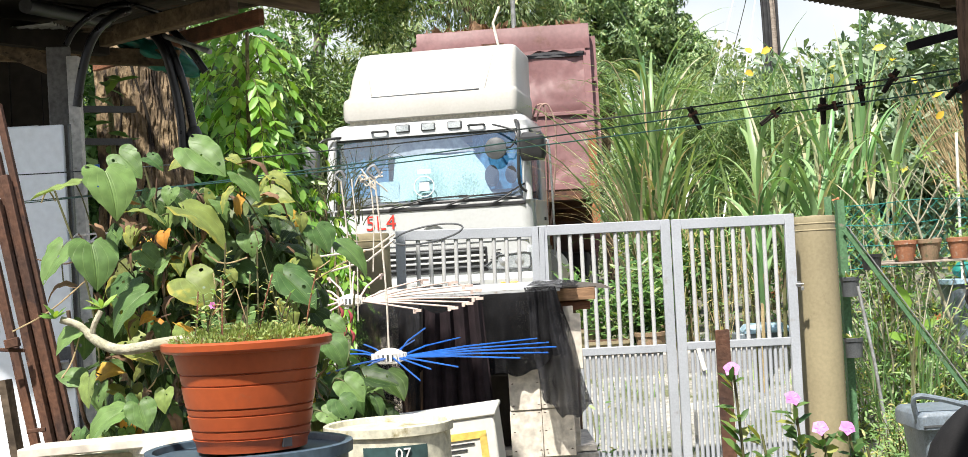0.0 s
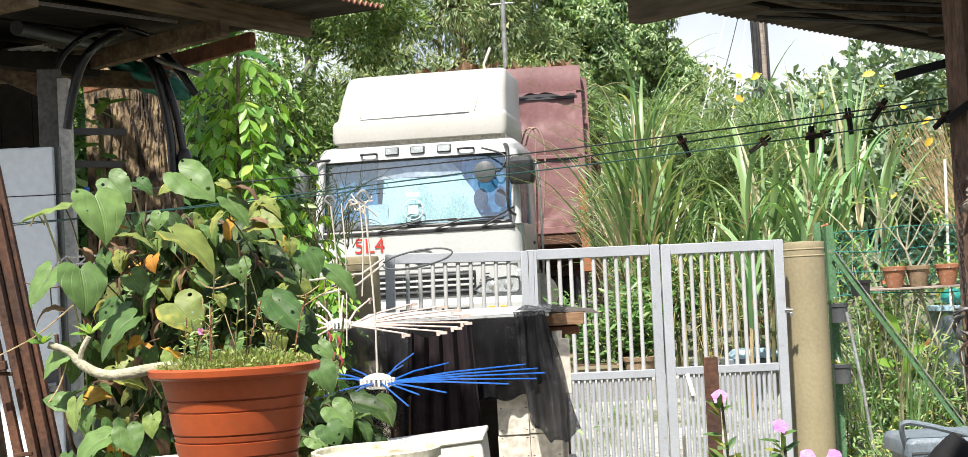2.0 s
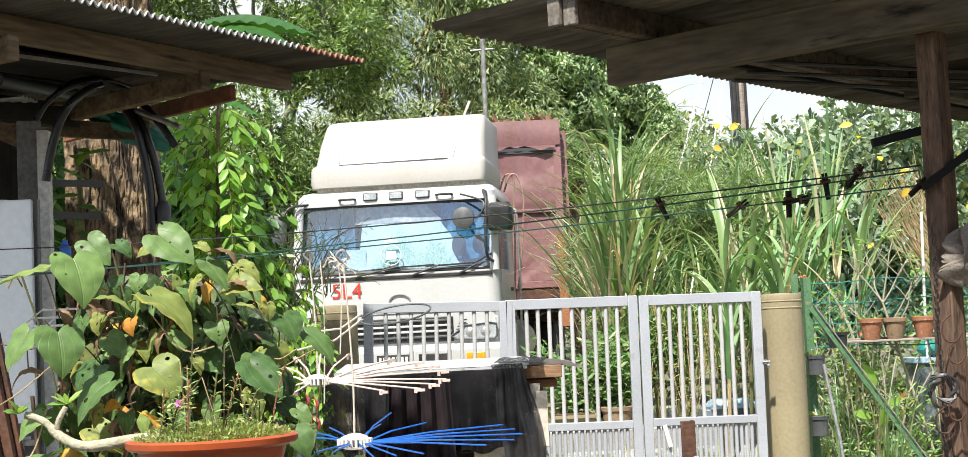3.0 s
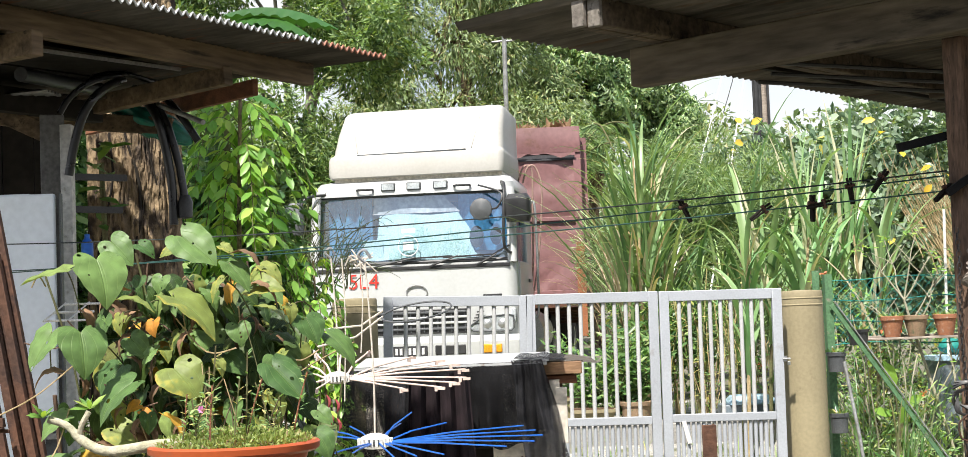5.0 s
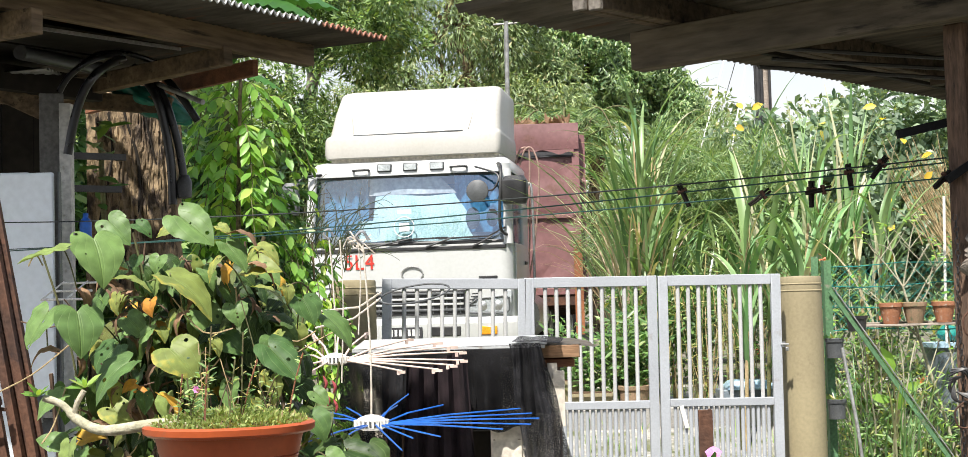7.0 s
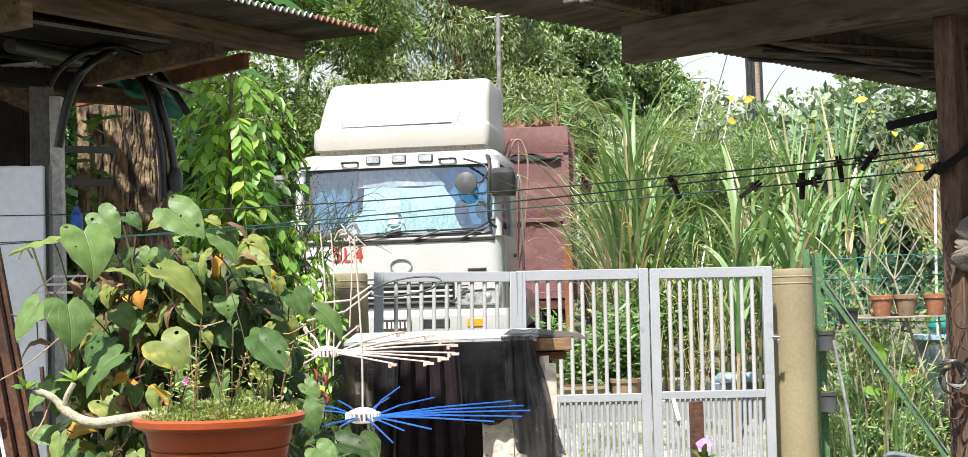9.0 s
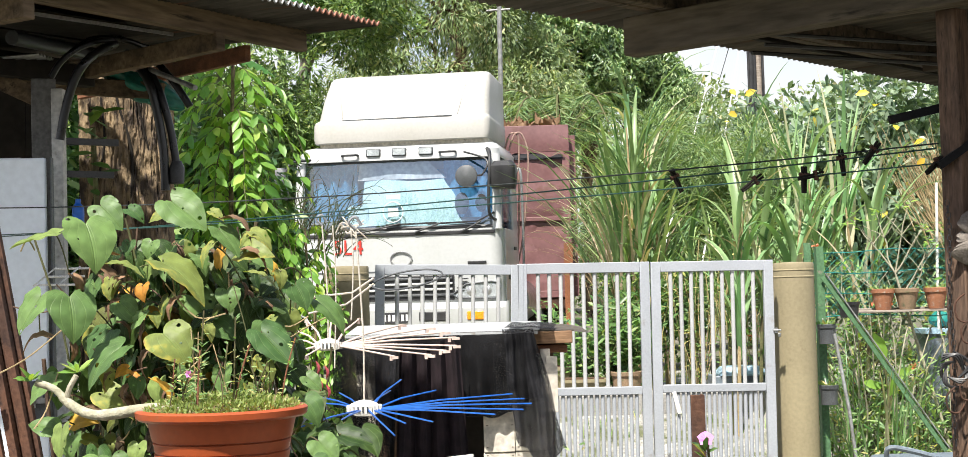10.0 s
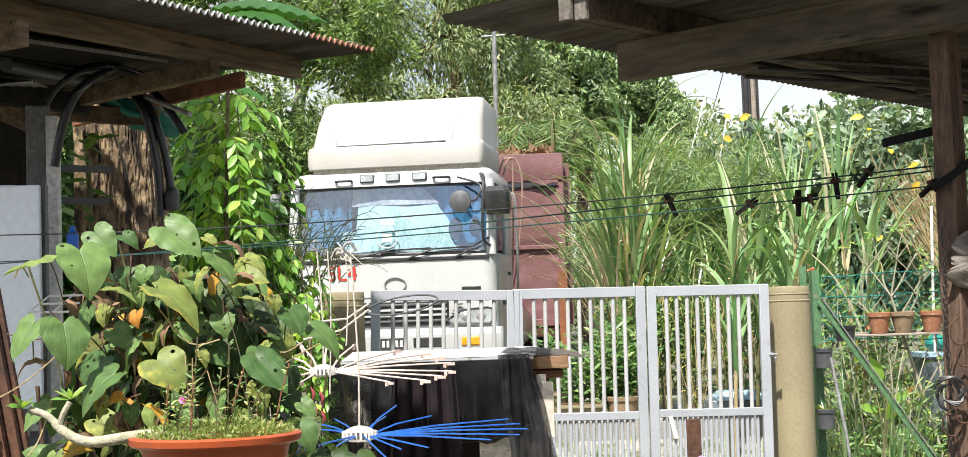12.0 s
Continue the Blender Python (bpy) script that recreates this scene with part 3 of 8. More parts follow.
def blades(name, base, lean, length, width, material, seg=6, droop=1.0):
    """Grass blades that rise and bow over: strips with a fold along the middle."""
    n = len(base)
    s = np.linspace(0, 1, seg + 1)
    lean = unit(np.c_[lean, np.zeros(n)])
    side = np.cross(lean, np.array([0, 0, 1.0]))
    th = rng.uniform(0.06, 0.35, n)[:, None] + (droop * rng.uniform(0.5, 1.5, n))[:, None] * s[None] ** 1.7
    step = (length / seg)[:, None]
    x = np.cumsum(np.sin(th) * step, 1) - np.sin(th) * step
    z = np.cumsum(np.cos(th) * step, 1) - np.cos(th) * step
    mid = base[:, None] + lean[:, None] * x[..., None] + np.array([0, 0, 1.0]) * z[..., None]
    w = width[:, None] * np.clip(np.minimum(0.45 + s * 3, (1 - s) ** 0.7 * 1.25 + 0.02), 0, 1)[None] / 2
    nor = np.stack([-lean[:, None, 0] * np.cos(th), -lean[:, None, 1] * np.cos(th), np.sin(th)], -1)
    v = np.stack([mid - side[:, None] * w[..., None] + nor * w[..., None] * 0.35, mid, mid + side[:, None] * w[..., None] + nor * w[..., None] * 0.35], 2)
    k = (seg + 1) * 3
    quad = []
    for i in range(seg):
        for j in range(2):
            quad.append((i * 3 + j, i * 3 + j + 1, (i + 1) * 3 + j + 1, (i + 1) * 3 + j))
    t = (np.arange(n)[:, None, None] * k + np.array(quad)[None]).reshape(-1, 4)
    return sheet_mesh(name, v.reshape(-1, 3), t, material)


def sag(a, b, dip, n=14):
    a, b = Vector(a), Vector(b)
    return [a.lerp(b, i / n) - Vector((0, 0, dip * 4 * (i / n) * (1 - i / n))) for i in range(n + 1)]


def bend(pts, n=8):
    """A smooth curve through points."""
    pts = [Vector(p) for p in pts]
    out = []
    for i in range(len(pts) - 1):
        p0, p1, p2, p3 = pts[max(i - 1, 0)], pts[i], pts[i + 1], pts[min(i + 2, len(pts) - 1)]
        for k in range(n):
            t = k / n
            out.append(0.5 * (2 * p1 + (p2 - p0) * t + (2 * p0 - 5 * p1 + 4 * p2 - p3) * t * t + (3 * p1 - p0 - 3 * p2 + p3) * t ** 3))
    return out + [pts[-1]]

# ---- ground ----
ROAD_Z = 0.68


def ground_height(x, y):
    k = min(max((y - 10.2) / 2.0, 0), 1)
    z = ROAD_Z * k * k * (3 - 2 * k)
    if y > 45:
        z += (y - 45) * 0.012
    return z


def build_ground():
    ys = [-400, -120, -40, -12, -4, 0, 3, 6, 8, 9] + [9.5 + 0.25 * i for i in range(16)] + [14, 15, 16, 18, 20, 23, 27, 32, 38, 45, 60, 100, 200, 500, 1500]
    xs = [-1500, -400, -150, -60, -25] + [-12 + 0.75 * i for i in range(33)] + [25, 60, 150, 400, 1500]
    s = Shape()
    s.add([(x, y, ground_height(x, y) + (0.012 * noise.noise((x * 1.3, y * 1.3, 0)) if -13 < x < 13 and 3 < y < 20 else 0)) for y in ys for x in xs],
          [(j * len(xs) + i, j * len(xs) + i + 1, (j + 1) * len(xs) + i + 1, (j + 1) * len(xs) + i) for j in range(len(ys) - 1) for i in range(len(xs) - 1)])
    m = surface("earth_and_grass_ground", (0.19, 0.17, 0.14), (0.13, 0.12, 0.09), 0.95, scale=1.2, fine=45, bump=1.0, depth=0.02, spread=0.35, stain=(0.09, 0.13, 0.04), stain_at=0.56)
    solo("ground", s, m, "bare brown earth with patches of grass, rising to the lane", "ground", kind="structure")
    lane = Shape()
    ly = [10.45 + 0.25 * i for i in range(23)]
    lx = [-9 + 0.75 * i for i in range(25)]
    lane.add([(x, y, ground_height(x, y) + 0.02 + 0.01 * noise.noise((x * 1.3, y * 1.3, 0))) for y in ly for x in lx],
             [(j * 25 + i, j * 25 + i + 1, (j + 1) * 25 + i + 1, (j + 1) * 25 + i) for j in range(22) for i in range(24)])
    pale = surface("pale_gravel", (0.38, 0.37, 0.34), (0.27, 0.26, 0.235), 0.95, scale=1.2, fine=45, bump=1.0, depth=0.02, spread=0.35, stain=(0.12, 0.13, 0.07), stain_at=0.53)
    solo("road", lane, pale, "pale gravel lane with grass patches beyond the gate", "road", kind="structure")
    # grass tufts on the rise beyond the gate
    n = 5200
    p = np.c_[rng.uniform(-1, 6, n), rng.uniform(10.3, 15, n), np.zeros(n)]
    keep = np.array([noise.noise((x * 0.9, y * 0.9, 3)) > -0.05 for x, y, _ in p])
    p = p[keep]
    p[:, 2] = [ground_height(x, y) - 0.01 for x, y, _ in p]
    me = blades("grass", p, rng.normal(size=(len(p), 2)), rng.uniform(0.06, 0.2, len(p)), rng.uniform(0.005, 0.01, len(p)), LEAF_SHRUB, 3)
    tagged(part("grass", me, None, None), "tufts of short green grass on the gravel", "grass", kind="stuff")


build_ground()

# ---- truck ----
def soft_box(x0, x1, y0, y1, z0, z1):
    return Shape().box(((x0 + x1) / 2, (y0 + y1) / 2, (z0 + z1) / 2), (x1 - x0, y1 - y0, z1 - z0))


def loft(rings, close=True):
    """Joins rings of equal length, each a list of points."""
    s, n = Shape(), len(rings[0])
    f = [(i * n + k, i * n + (k + 1) % n, (i + 1) * n + (k + 1) % n, (i + 1) * n + k) for i in range(len(rings) - 1) for k in range(n)]
    if close:
        f += [tuple(range(n))[::-1], tuple((len(rings) - 1) * n + k for k in range(n))]
    return s.add([p for r in rings for p in r], f)


def rounded(w0, w1, y0, y1, z, r=0.12, lean=0.0, n=4):
    """A ring with rounded corners at height z."""
    out = []
    for cx, cy, a0 in ((w1 - r, y0 + r, -90), (w1 - r, y1 - r, 0), (w0 + r, y1 - r, 90), (w0 + r, y0 + r, 180)):
        for k in range(n + 1):
            a = radians(a0 + 90 * k / n)
            out.append((cx + r * math.cos(a), cy + r * math.sin(a) + lean, z))
    return out


def build_wheel(parent, x, y, r=0.5, w=0.28):
    wheel = part("wheel", Shape().tube([(-w * 0.3, 0, 0), (w * 0.3, 0, 0)], r * 0.5, 20), RUST, parent, at=pose(x, y, r))
    prof = [(r * 0.56, -w / 2), (r * 0.9, -w / 2), (r * 0.985, -w * 0.42), (r, -w * 0.25), (r, w * 0.25), (r * 0.985, w * 0.42), (r * 0.9, w / 2), (r * 0.56, w / 2)]
    tyre = Shape().lathe(prof, 36)
    tyre.v = [(z, a, b) for a, b, z in tyre.v]
    part("tyre", tyre, RUBBER, wheel)
    rim = Shape().lathe([(r * 0.57, -w * 0.48), (r * 0.5, -w * 0.44), (r * 0.46, -w * 0.15), (r * 0.2, -w * 0.1), (r * 0.18, -w * 0.45), (0.001, -w * 0.46)], 28)
    rim.v = [(-z, a, b) for a, b, z in rim.v]
    part("rim", rim, CHROME, wheel)


def build_truck():
    truck = thing("truck", (-0.59, 17.5, ROAD_Z), "white tipper truck with roof fairing and maroon steel body", "truck", turn=-9.0)
    H = 1.235
    def shell(name, shape, material, parent, label="", bevel=0.0):
        """A part of the cab shell, which reaches further out on the kerb side."""
        return part(name, shape, material, parent, label, bevel, at=pose(-0.055, 0, 0))
    # cab shell: below the windscreen solid, above it a frame round the openings
    shell("cab_body", loft([rounded(-H, H, 0.05, 1.75, 0.42, 0.10), rounded(-H, H, 0.0, 1.75, 0.75, 0.12), rounded(-H, H, 0.0, 1.75, 1.30, 0.14), rounded(-H + 0.01, H - 0.01, 0.02, 1.75, 1.62, 0.14)]), WHITE_PAINT, truck, "white painted lower cab")
    shell("cab_roof", loft([rounded(-H + 0.03, H - 0.03, 0.17, 1.75, 2.46, 0.14), rounded(-H + 0.03, H - 0.03, 0.18, 1.75, 2.56, 0.14), rounded(-H + 0.08, H - 0.08, 0.24, 1.72, 2.63, 0.14), rounded(-H + 0.2, H - 0.2, 0.34, 1.65, 2.66, 0.14)]), WHITE_PAINT, truck)
    for sx in (-1, 1):
        shell("pillar", Shape().tube([(sx * (H - 0.05), 0.07, 1.60), (sx * (H - 0.07), 0.21, 2.48)], 0.055, 10), WHITE_PAINT, truck)
        shell("rear_pillar", Shape().box((sx * (H - 0.06), 1.5, 2.04), (0.08, 0.5, 0.9)), WHITE_PAINT, truck, bevel=0.02)
        door = shell("door", soft_box(sx * H - 0.012, sx * H + 0.012, 0.28, 1.28, 0.72, 1.62), WHITE_PAINT, truck, "white cab door", bevel=0.008)
        part("door_handle", soft_box(sx * H - 0.03, sx * H + 0.03, 1.05, 1.2, 1.38, 1.42), BLACK_PLASTIC, door, bevel=0.006)
        shell("side_window", soft_box(sx * (H - 0.045) - 0.004, sx * (H - 0.045) + 0.004, 0.24, 1.26, 1.63, 2.44), GLASS, truck, "tinted side window").visible_shadow = False
        shell("grab_rail", Shape().tube(bend([(sx * (H + 0.02), 1.42, 1.0), (sx * (H + 0.08), 1.42, 1.05), (sx * (H + 0.08), 1.42, 2.3), (sx * (H + 0.02), 1.42, 2.36)], 4), 0.016, 8), CHROME, truck)
    shell("back_wall", soft_box(-H + 0.06, H - 0.06, 1.70, 1.74, 1.60, 2.48), CURTAIN, truck, "pale blue cab lining")
    # windscreen with its black seal, dashboard and curtains behind it
    def screen(w, z0, z1, off):
        def fn(u, v):
            z = z0 + (z1 - z0) * v
            x = (u * 2 - 1) * w
            return (x, 0.055 + 0.155 * (z - 1.60) / 0.88 + 0.07 * (x / w) ** 2 + off, z)
        return Shape().grid(fn, 12, 4)
    shell("windscreen", screen(H - 0.10, 1.66, 2.44, 0.0), GLASS, truck, "tinted windscreen that mirrors clouds").visible_shadow = False
    seal = Shape()
    def edge(x, z):
        return (x, 0.045 + 0.155 * (z - 1.60) / 0.88 + 0.07 * (x / (H - 0.1)) ** 2, z)
    w = H - 0.085
    loop = [edge(-w + 2 * w * i / 12, 1.645) for i in range(13)] + [edge(w, 1.645 + 0.815 * i / 6) for i in range(1, 7)] + [edge(w - 2 * w * i / 12, 2.46) for i in range(1, 13)] + [edge(-w, 2.46 - 0.815 * i / 6) for i in range(1, 7)]
    seal.tube(loop, 0.022, 8)
    shell("window_seal", seal, BLACK_PLASTIC, truck, "black rubber windscreen seal")
    shell("dashboard", loft([rounded(-H + 0.12, H - 0.12, 0.2, 0.62, 1.5, 0.05), rounded(-H + 0.12, H - 0.12, 0.2, 0.6, 1.72, 0.05), rounded(-H + 0.14, H - 0.14, 0.24, 0.56, 1.76, 0.05)]), DARK_GREY, truck)
    # pale sheet added behind the glass in place of a cloud reflection
    def shade(u, v):
        z = 1.68 + 0.54 * v + 0.012 * math.sin(u * 7)
        x = -0.52 + 0.05 * v + (1.24 - 0.26 * v - 0.03 * math.sin(v * 8)) * u
        return (x, 0.13 + 0.155 * (z - 1.60) / 0.88 + 0.07 * (x / 1.06) ** 2 + 0.008 * math.sin(u * 22), z)
    part("cloud_sheet", Shape().grid(shade, 30, 8), SHEET_WHITE, truck, "pale teal sheet standing for cloud mirrored in the glass")
    # grey strip added for the upper part of that reflection
    def band_at(u, v):
        z, x = 2.235 + 0.195 * v, -0.56 + (1.06 - 0.22 * v) * u + 0.02 * v
        return (x, 0.15 + 0.155 * (z - 1.60) / 0.88 + 0.07 * (x / 1.06) ** 2 + 0.006 * math.sin(u * 9 + v * 3), z)
    part("cloud_band", Shape().grid(band_at, 24, 4), CLOUD_GREY, truck, "grey strip standing for cloud mirrored in the glass")
    part("paper", soft_box(-0.66, -0.42, 0.17, 0.175, 1.69, 1.93), SHEET_WHITE, truck, "white paper on the dashboard")
    part("decal", Shape().tube([(-0.10 + 0.12 * math.cos(a * math.pi / 10), 0.075, 1.84 + 0.12 * math.sin(a * math.pi / 10)) for a in range(21)], 0.006, 6).box((-0.10, 0.088, 1.84), (0.12, 0.006, 0.10)).box((-0.10, 0.105, 2.02), (0.16, 0.006, 0.05)), WHITE_INK, truck, "white round sticker on the windscreen")
    for x, wide in ((-0.84, 0.54), (0.80, 0.66)):
        part("curtain", Shape().grid(lambda u, v, x=x, wide=wide: (x + (u - 0.5) * wide, 0.33 + 0.03 * math.sin(u * 24), 1.68 + 0.76 * v), 20, 2), CURTAIN, truck, "light blue curtain")
    for x in (-0.55, 0.55):
        seat = part("seat", loft([rounded(x - 0.24, x + 0.24, 0.85, 1.3, 1.2, 0.06), rounded(x - 0.24, x + 0.24, 0.83, 1.3, 1.42, 0.06)]), DARK_GREY, truck)
        part("seat_back", loft([rounded(x - 0.23, x + 0.23, 1.2, 1.36, 1.4, 0.05), rounded(x - 0.21, x + 0.21, 1.28, 1.42, 2.0, 0.05), rounded(x - 0.12, x + 0.12, 1.3, 1.4, 2.2, 0.04)]), DARK_GREY, seat)
    part("steering_wheel", Shape().tube([(0.55 + 0.22 * math.cos(a / 12 * math.pi), 0.55 + 0.08 * math.sin(a / 12 * math.pi), 1.78 + 0.2 * math.sin(a / 12 * math.pi)) for a in range(25)], 0.016, 8), BLACK_PLASTIC, truck)
    for k, (x, r) in enumerate(((0.70, 0.085), (0.93, 0.07))):
        s = Shape().lathe([(0.001, -0.015), (r, -0.015), (r * 1.02, 0), (r, 0.015), (0.001, 0.015)], 22)
        s.v = [(a + x, 0.19 + z, b2 * 1.5 + 1.92) for a, b2, z in s.v]
        part("fan_speaker", s, INK, truck, "dark oval speaker behind the windscreen")
    # wipers and cowl
    shell("cowl_strip", soft_box(-H + 0.1, H - 0.08, 0.0, 0.06, 1.555, 1.60), BLACK_PLASTIC, truck, bevel=0.008)
    for x0, xm, x1 in ((-0.52, 0.0, 0.42), (0.17, 0.50, 0.93), (0.72, 0.95, 1.10)):
        wp = part("wiper", Shape().tube([(x0, -0.005, 1.585), (x0 + 0.06, -0.02, 1.61), (xm, 0.0, 1.70)], [0.015, 0.012, 0.008], 8), BLACK_PLASTIC, truck)
        part("wiper_blade", Shape().bar((xm - 0.42 * (x1 - xm), 0.01, 1.685), (x1, 0.05, 1.70 + 0.1 * (x0 > 0.6)), 0.014, 0.02), BLACK_PLASTIC, wp)
    # marker lamps above the windscreen
    for x in (-0.34, -0.03, 0.29):
        lamp = part("marker_lamp", soft_box(x - 0.088, x + 0.088, 0.158, 0.21, 2.505, 2.60), DARK_GREY, truck, "small roof marker lamp", bevel=0.015)
        part("lens", soft_box(x - 0.072, x + 0.072, 0.150, 0.160, 2.518, 2.587), LENS, lamp)
    for x in (-0.62, 0.55):
        part("grab_handle", Shape().tube(bend([(x - 0.09, 0.19, 2.53), (x - 0.08, 0.13, 2.53), (x + 0.08, 0.13, 2.53), (x + 0.09, 0.19, 2.53)], 3), 0.014, 8), BLACK_PLASTIC, truck)
    # lower front: badge, grille, headlamps, bumper
    part("front_seam", soft_box(-H + 0.12, H - 0.12, -0.004, 0.02, 1.135, 1.150), DARK_GREY, truck)
    part("badge", Shape().tube([(0.125 * math.cos(a * math.pi / 10), -0.012, 1.285 + 0.085 * math.sin(a * math.pi / 10)) for a in range(21)], 0.009, 6), CHROME, truck)
    grille = part("grille", soft_box(-0.62, 0.62, -0.02, 0.03, 0.80, 1.09), BLACK_PLASTIC, truck, "black grille with white slats", bevel=0.01)
    for z in (0.86, 0.925, 0.99, 1.05):
        part("slat", soft_box(-0.60, 0.60, -0.04, -0.015, z - 0.013, z + 0.013), WHITE_PAINT if z in (0.925, 0.99) else DARK_GREY, grille, bevel=0.006)
    for i in range(8):
        part("grille_rib", soft_box(-0.56 + i * 0.16 - 0.006, -0.56 + i * 0.16 + 0.006, -0.03, -0.018, 0.82, 1.07), DARK_GREY, grille)
    for sx in (-1, 1):
        lens = [(sx * 0.60, 0.86), (sx * 0.66, 0.815), (sx * 1.10, 0.81), (sx * 1.13, 0.84), (sx * 1.13, 0.985), (sx * 1.06, 1.0), (sx * 0.76, 0.975)]
        hl = part("headlamp", Shape().prism(lens if sx < 0 else lens[::-1], -0.035, 0.06), LENS, truck, "clear slanted headlamp", bevel=0.015)
        rim = [(x, -0.04, z) for x, z in lens]
        part("headlamp_trim", Shape().tube(rim + rim[:1], 0.010, 6), DARK_GREY, hl)
        for x in (0.82, 1.0):
            lamp = Shape().lathe([(0.001, 0.02), (0.045, 0.014), (0.062, 0.0), (0.068, 0.004)], 20)
            lamp.v = [(a + sx * x, -0.03 - z, b2 + 0.895) for a, b2, z in lamp.v]
            part("reflector", lamp, CHROME, hl)
        for i in range(5):
            part("vent_slat", Shape().bar((sx * (0.64 + 0.016 * i), -0.034, 0.90 + i * 0.034), (sx * (0.74 + 0.012 * i), -0.034, 0.905 + i * 0.034), 0.012, 0.014), BLACK_PLASTIC, hl)
        part("corner_lamp", soft_box(sx * 1.125 - 0.03, sx * 1.125 + 0.03, 0.0, 0.14, 0.9, 1.07), LENS, truck, "clear corner lamp", bevel=0.015)
    bumper = part("bumper", loft([rounded(-H - 0.02, H + 0.02, -0.10, 0.42, 0.28, 0.1), rounded(-H - 0.02, H + 0.02, -0.14, 0.42, 0.36, 0.1), rounded(-H - 0.02, H + 0.02, -0.14, 0.42, 0.70, 0.1), rounded(-H - 0.01, H + 0.01, -0.08, 0.42, 0.77, 0.1)]), WHITE_PAINT, truck, "white front bumper")
    part("bumper_slot", soft_box(0.22, 0.58, -0.15, -0.12, 0.56, 0.67), BLACK_PLASTIC, bumper, bevel=0.01)
    for sx in (-1, 1):
        part("indicator", soft_box(sx * 0.89 - 0.11, sx * 0.89 + 0.11, -0.155, -0.12, 0.565, 0.665), AMBER, bumper, "amber indicator lamp", bevel=0.012)
    plate = part("number_plate", soft_box(-0.27, 0.13, -0.16, -0.142, 0.545, 0.67), INK, bumper, "dark number plate with pale bars", bevel=0.004)
    for i in range(7):
        part("plate_bar", soft_box(-0.245 + i * 0.052, -0.215 + i * 0.052, -0.164, -0.159, 0.57, 0.645), WHITE_INK, plate)
    words("stencilled_mark", "5L4", 0.25, RED_INK, truck, pose(-0.63, -0.006, 1.43, 90), "red stencilled characters")
    part("brow_stripe", soft_box(0.78, 1.0, -0.012, 0.0, 1.205, 1.24), BLACK_PLASTIC, truck, bevel=0.01)
    # roof fairing
    rings = []
    for w0, w1, yf, z in ((-1.06, 1.03, 0.20, 2.68), (-1.08, 1.05, 0.20, 2.74), (-1.075, 1.05, 0.21, 2.90), (-1.06, 1.045, 0.225, 2.945), (-1.02, 1.035, 0.262, 2.965), (-0.975, 1.035, 0.345, 3.22), (-0.91, 1.04, 0.43, 3.45), (-0.88, 1.03, 0.47, 3.49), (-0.83, 0.99, 0.55, 3.515)):
        rings.append(rounded(w0, w1, yf, 1.7, z, 0.08))
    fairing = part("roof_fairing", loft(rings), CREAM_FRP, truck, "cream white fibreglass roof fairing", bevel=0.012)
    part("fairing_crease", Shape().bar((-0.72, 0.243, 2.956), (0.60, 0.243, 2.966), 0.014, 0.014), DARK_GREY, fairing)
    for xa, xb in ((-0.72, -0.79), (0.66, 0.76)):
        part("fairing_rib", Shape().tube([(xa, 0.264, 2.985), (xb, 0.405, 3.38)], 0.007, 6), CREAM_FRP, fairing)
    part("fairing_foot", soft_box(-1.0, 1.02, 0.26, 1.6, 2.62, 2.69), PALE_WOOD, fairing, "rusty fairing bracket")
    # mirrors
    arm = part("mirror_arm", Shape().tube(bend([(1.0, 0.22, 2.56), (1.07, 0.0, 2.5), (1.08, -0.12, 2.3), (1.06, -0.1, 1.8), (1.14, 0.1, 1.70)], 5), 0.018, 8), BLACK_PLASTIC, truck)
    part("mirror", loft([rounded(1.10, 1.36, -0.12, 0.06, 2.06, 0.05), rounded(1.08, 1.38, -0.16, 0.07, 2.12, 0.06), rounded(1.08, 1.38, -0.16, 0.07, 2.32, 0.06), rounded(1.12, 1.34, -0.1, 0.05, 2.38, 0.05)]), BLACK_PLASTIC, arm, "dark wing mirror housing")
    rm = Shape().lathe([(0.001, -0.05), (0.06, -0.045), (0.125, -0.02), (0.13, 0.0), (0.12, 0.01), (0.001, 0.015)], 26)
    rm.v = [(a + 0.80, z - 0.06, b2 + 2.22) for a, b2, z in rm.v]
    part("round_mirror", rm, DARK_GREY, arm, "round kerb mirror")
    part("mirror_stay", Shape().tube(bend([(0.92, -0.06, 2.22), (1.0, -0.09, 2.24), (1.04, -0.05, 2.40), (0.75, 0.12, 2.52)], 5), 0.012, 6), BLACK_PLASTIC, arm)
    arm2 = part("mirror_arm", Shape().tube(bend([(-1.05, 0.22, 2.5), (-1.3, 0.05, 2.46), (-1.38, 0.0, 2.3)], 5), 0.016, 8), BLACK_PLASTIC, truck)
    part("mirror", loft([rounded(-1.52, -1.36, -0.05, 0.08, 2.02, 0.04), rounded(-1.54, -1.34, -0.07, 0.08, 2.1, 0.04), rounded(-1.54, -1.34, -0.07, 0.08, 2.34, 0.04), rounded(-1.5, -1.38, -0.04, 0.06, 2.4, 0.04)]), DARK_GREY, arm2)
    part("snorkel", Shape().tube([(-1.5, 1.5, 2.68), (-0.9, 1.5, 2.70)], 0.07, 14), RUST, truck, "rusty pipe behind the cab")
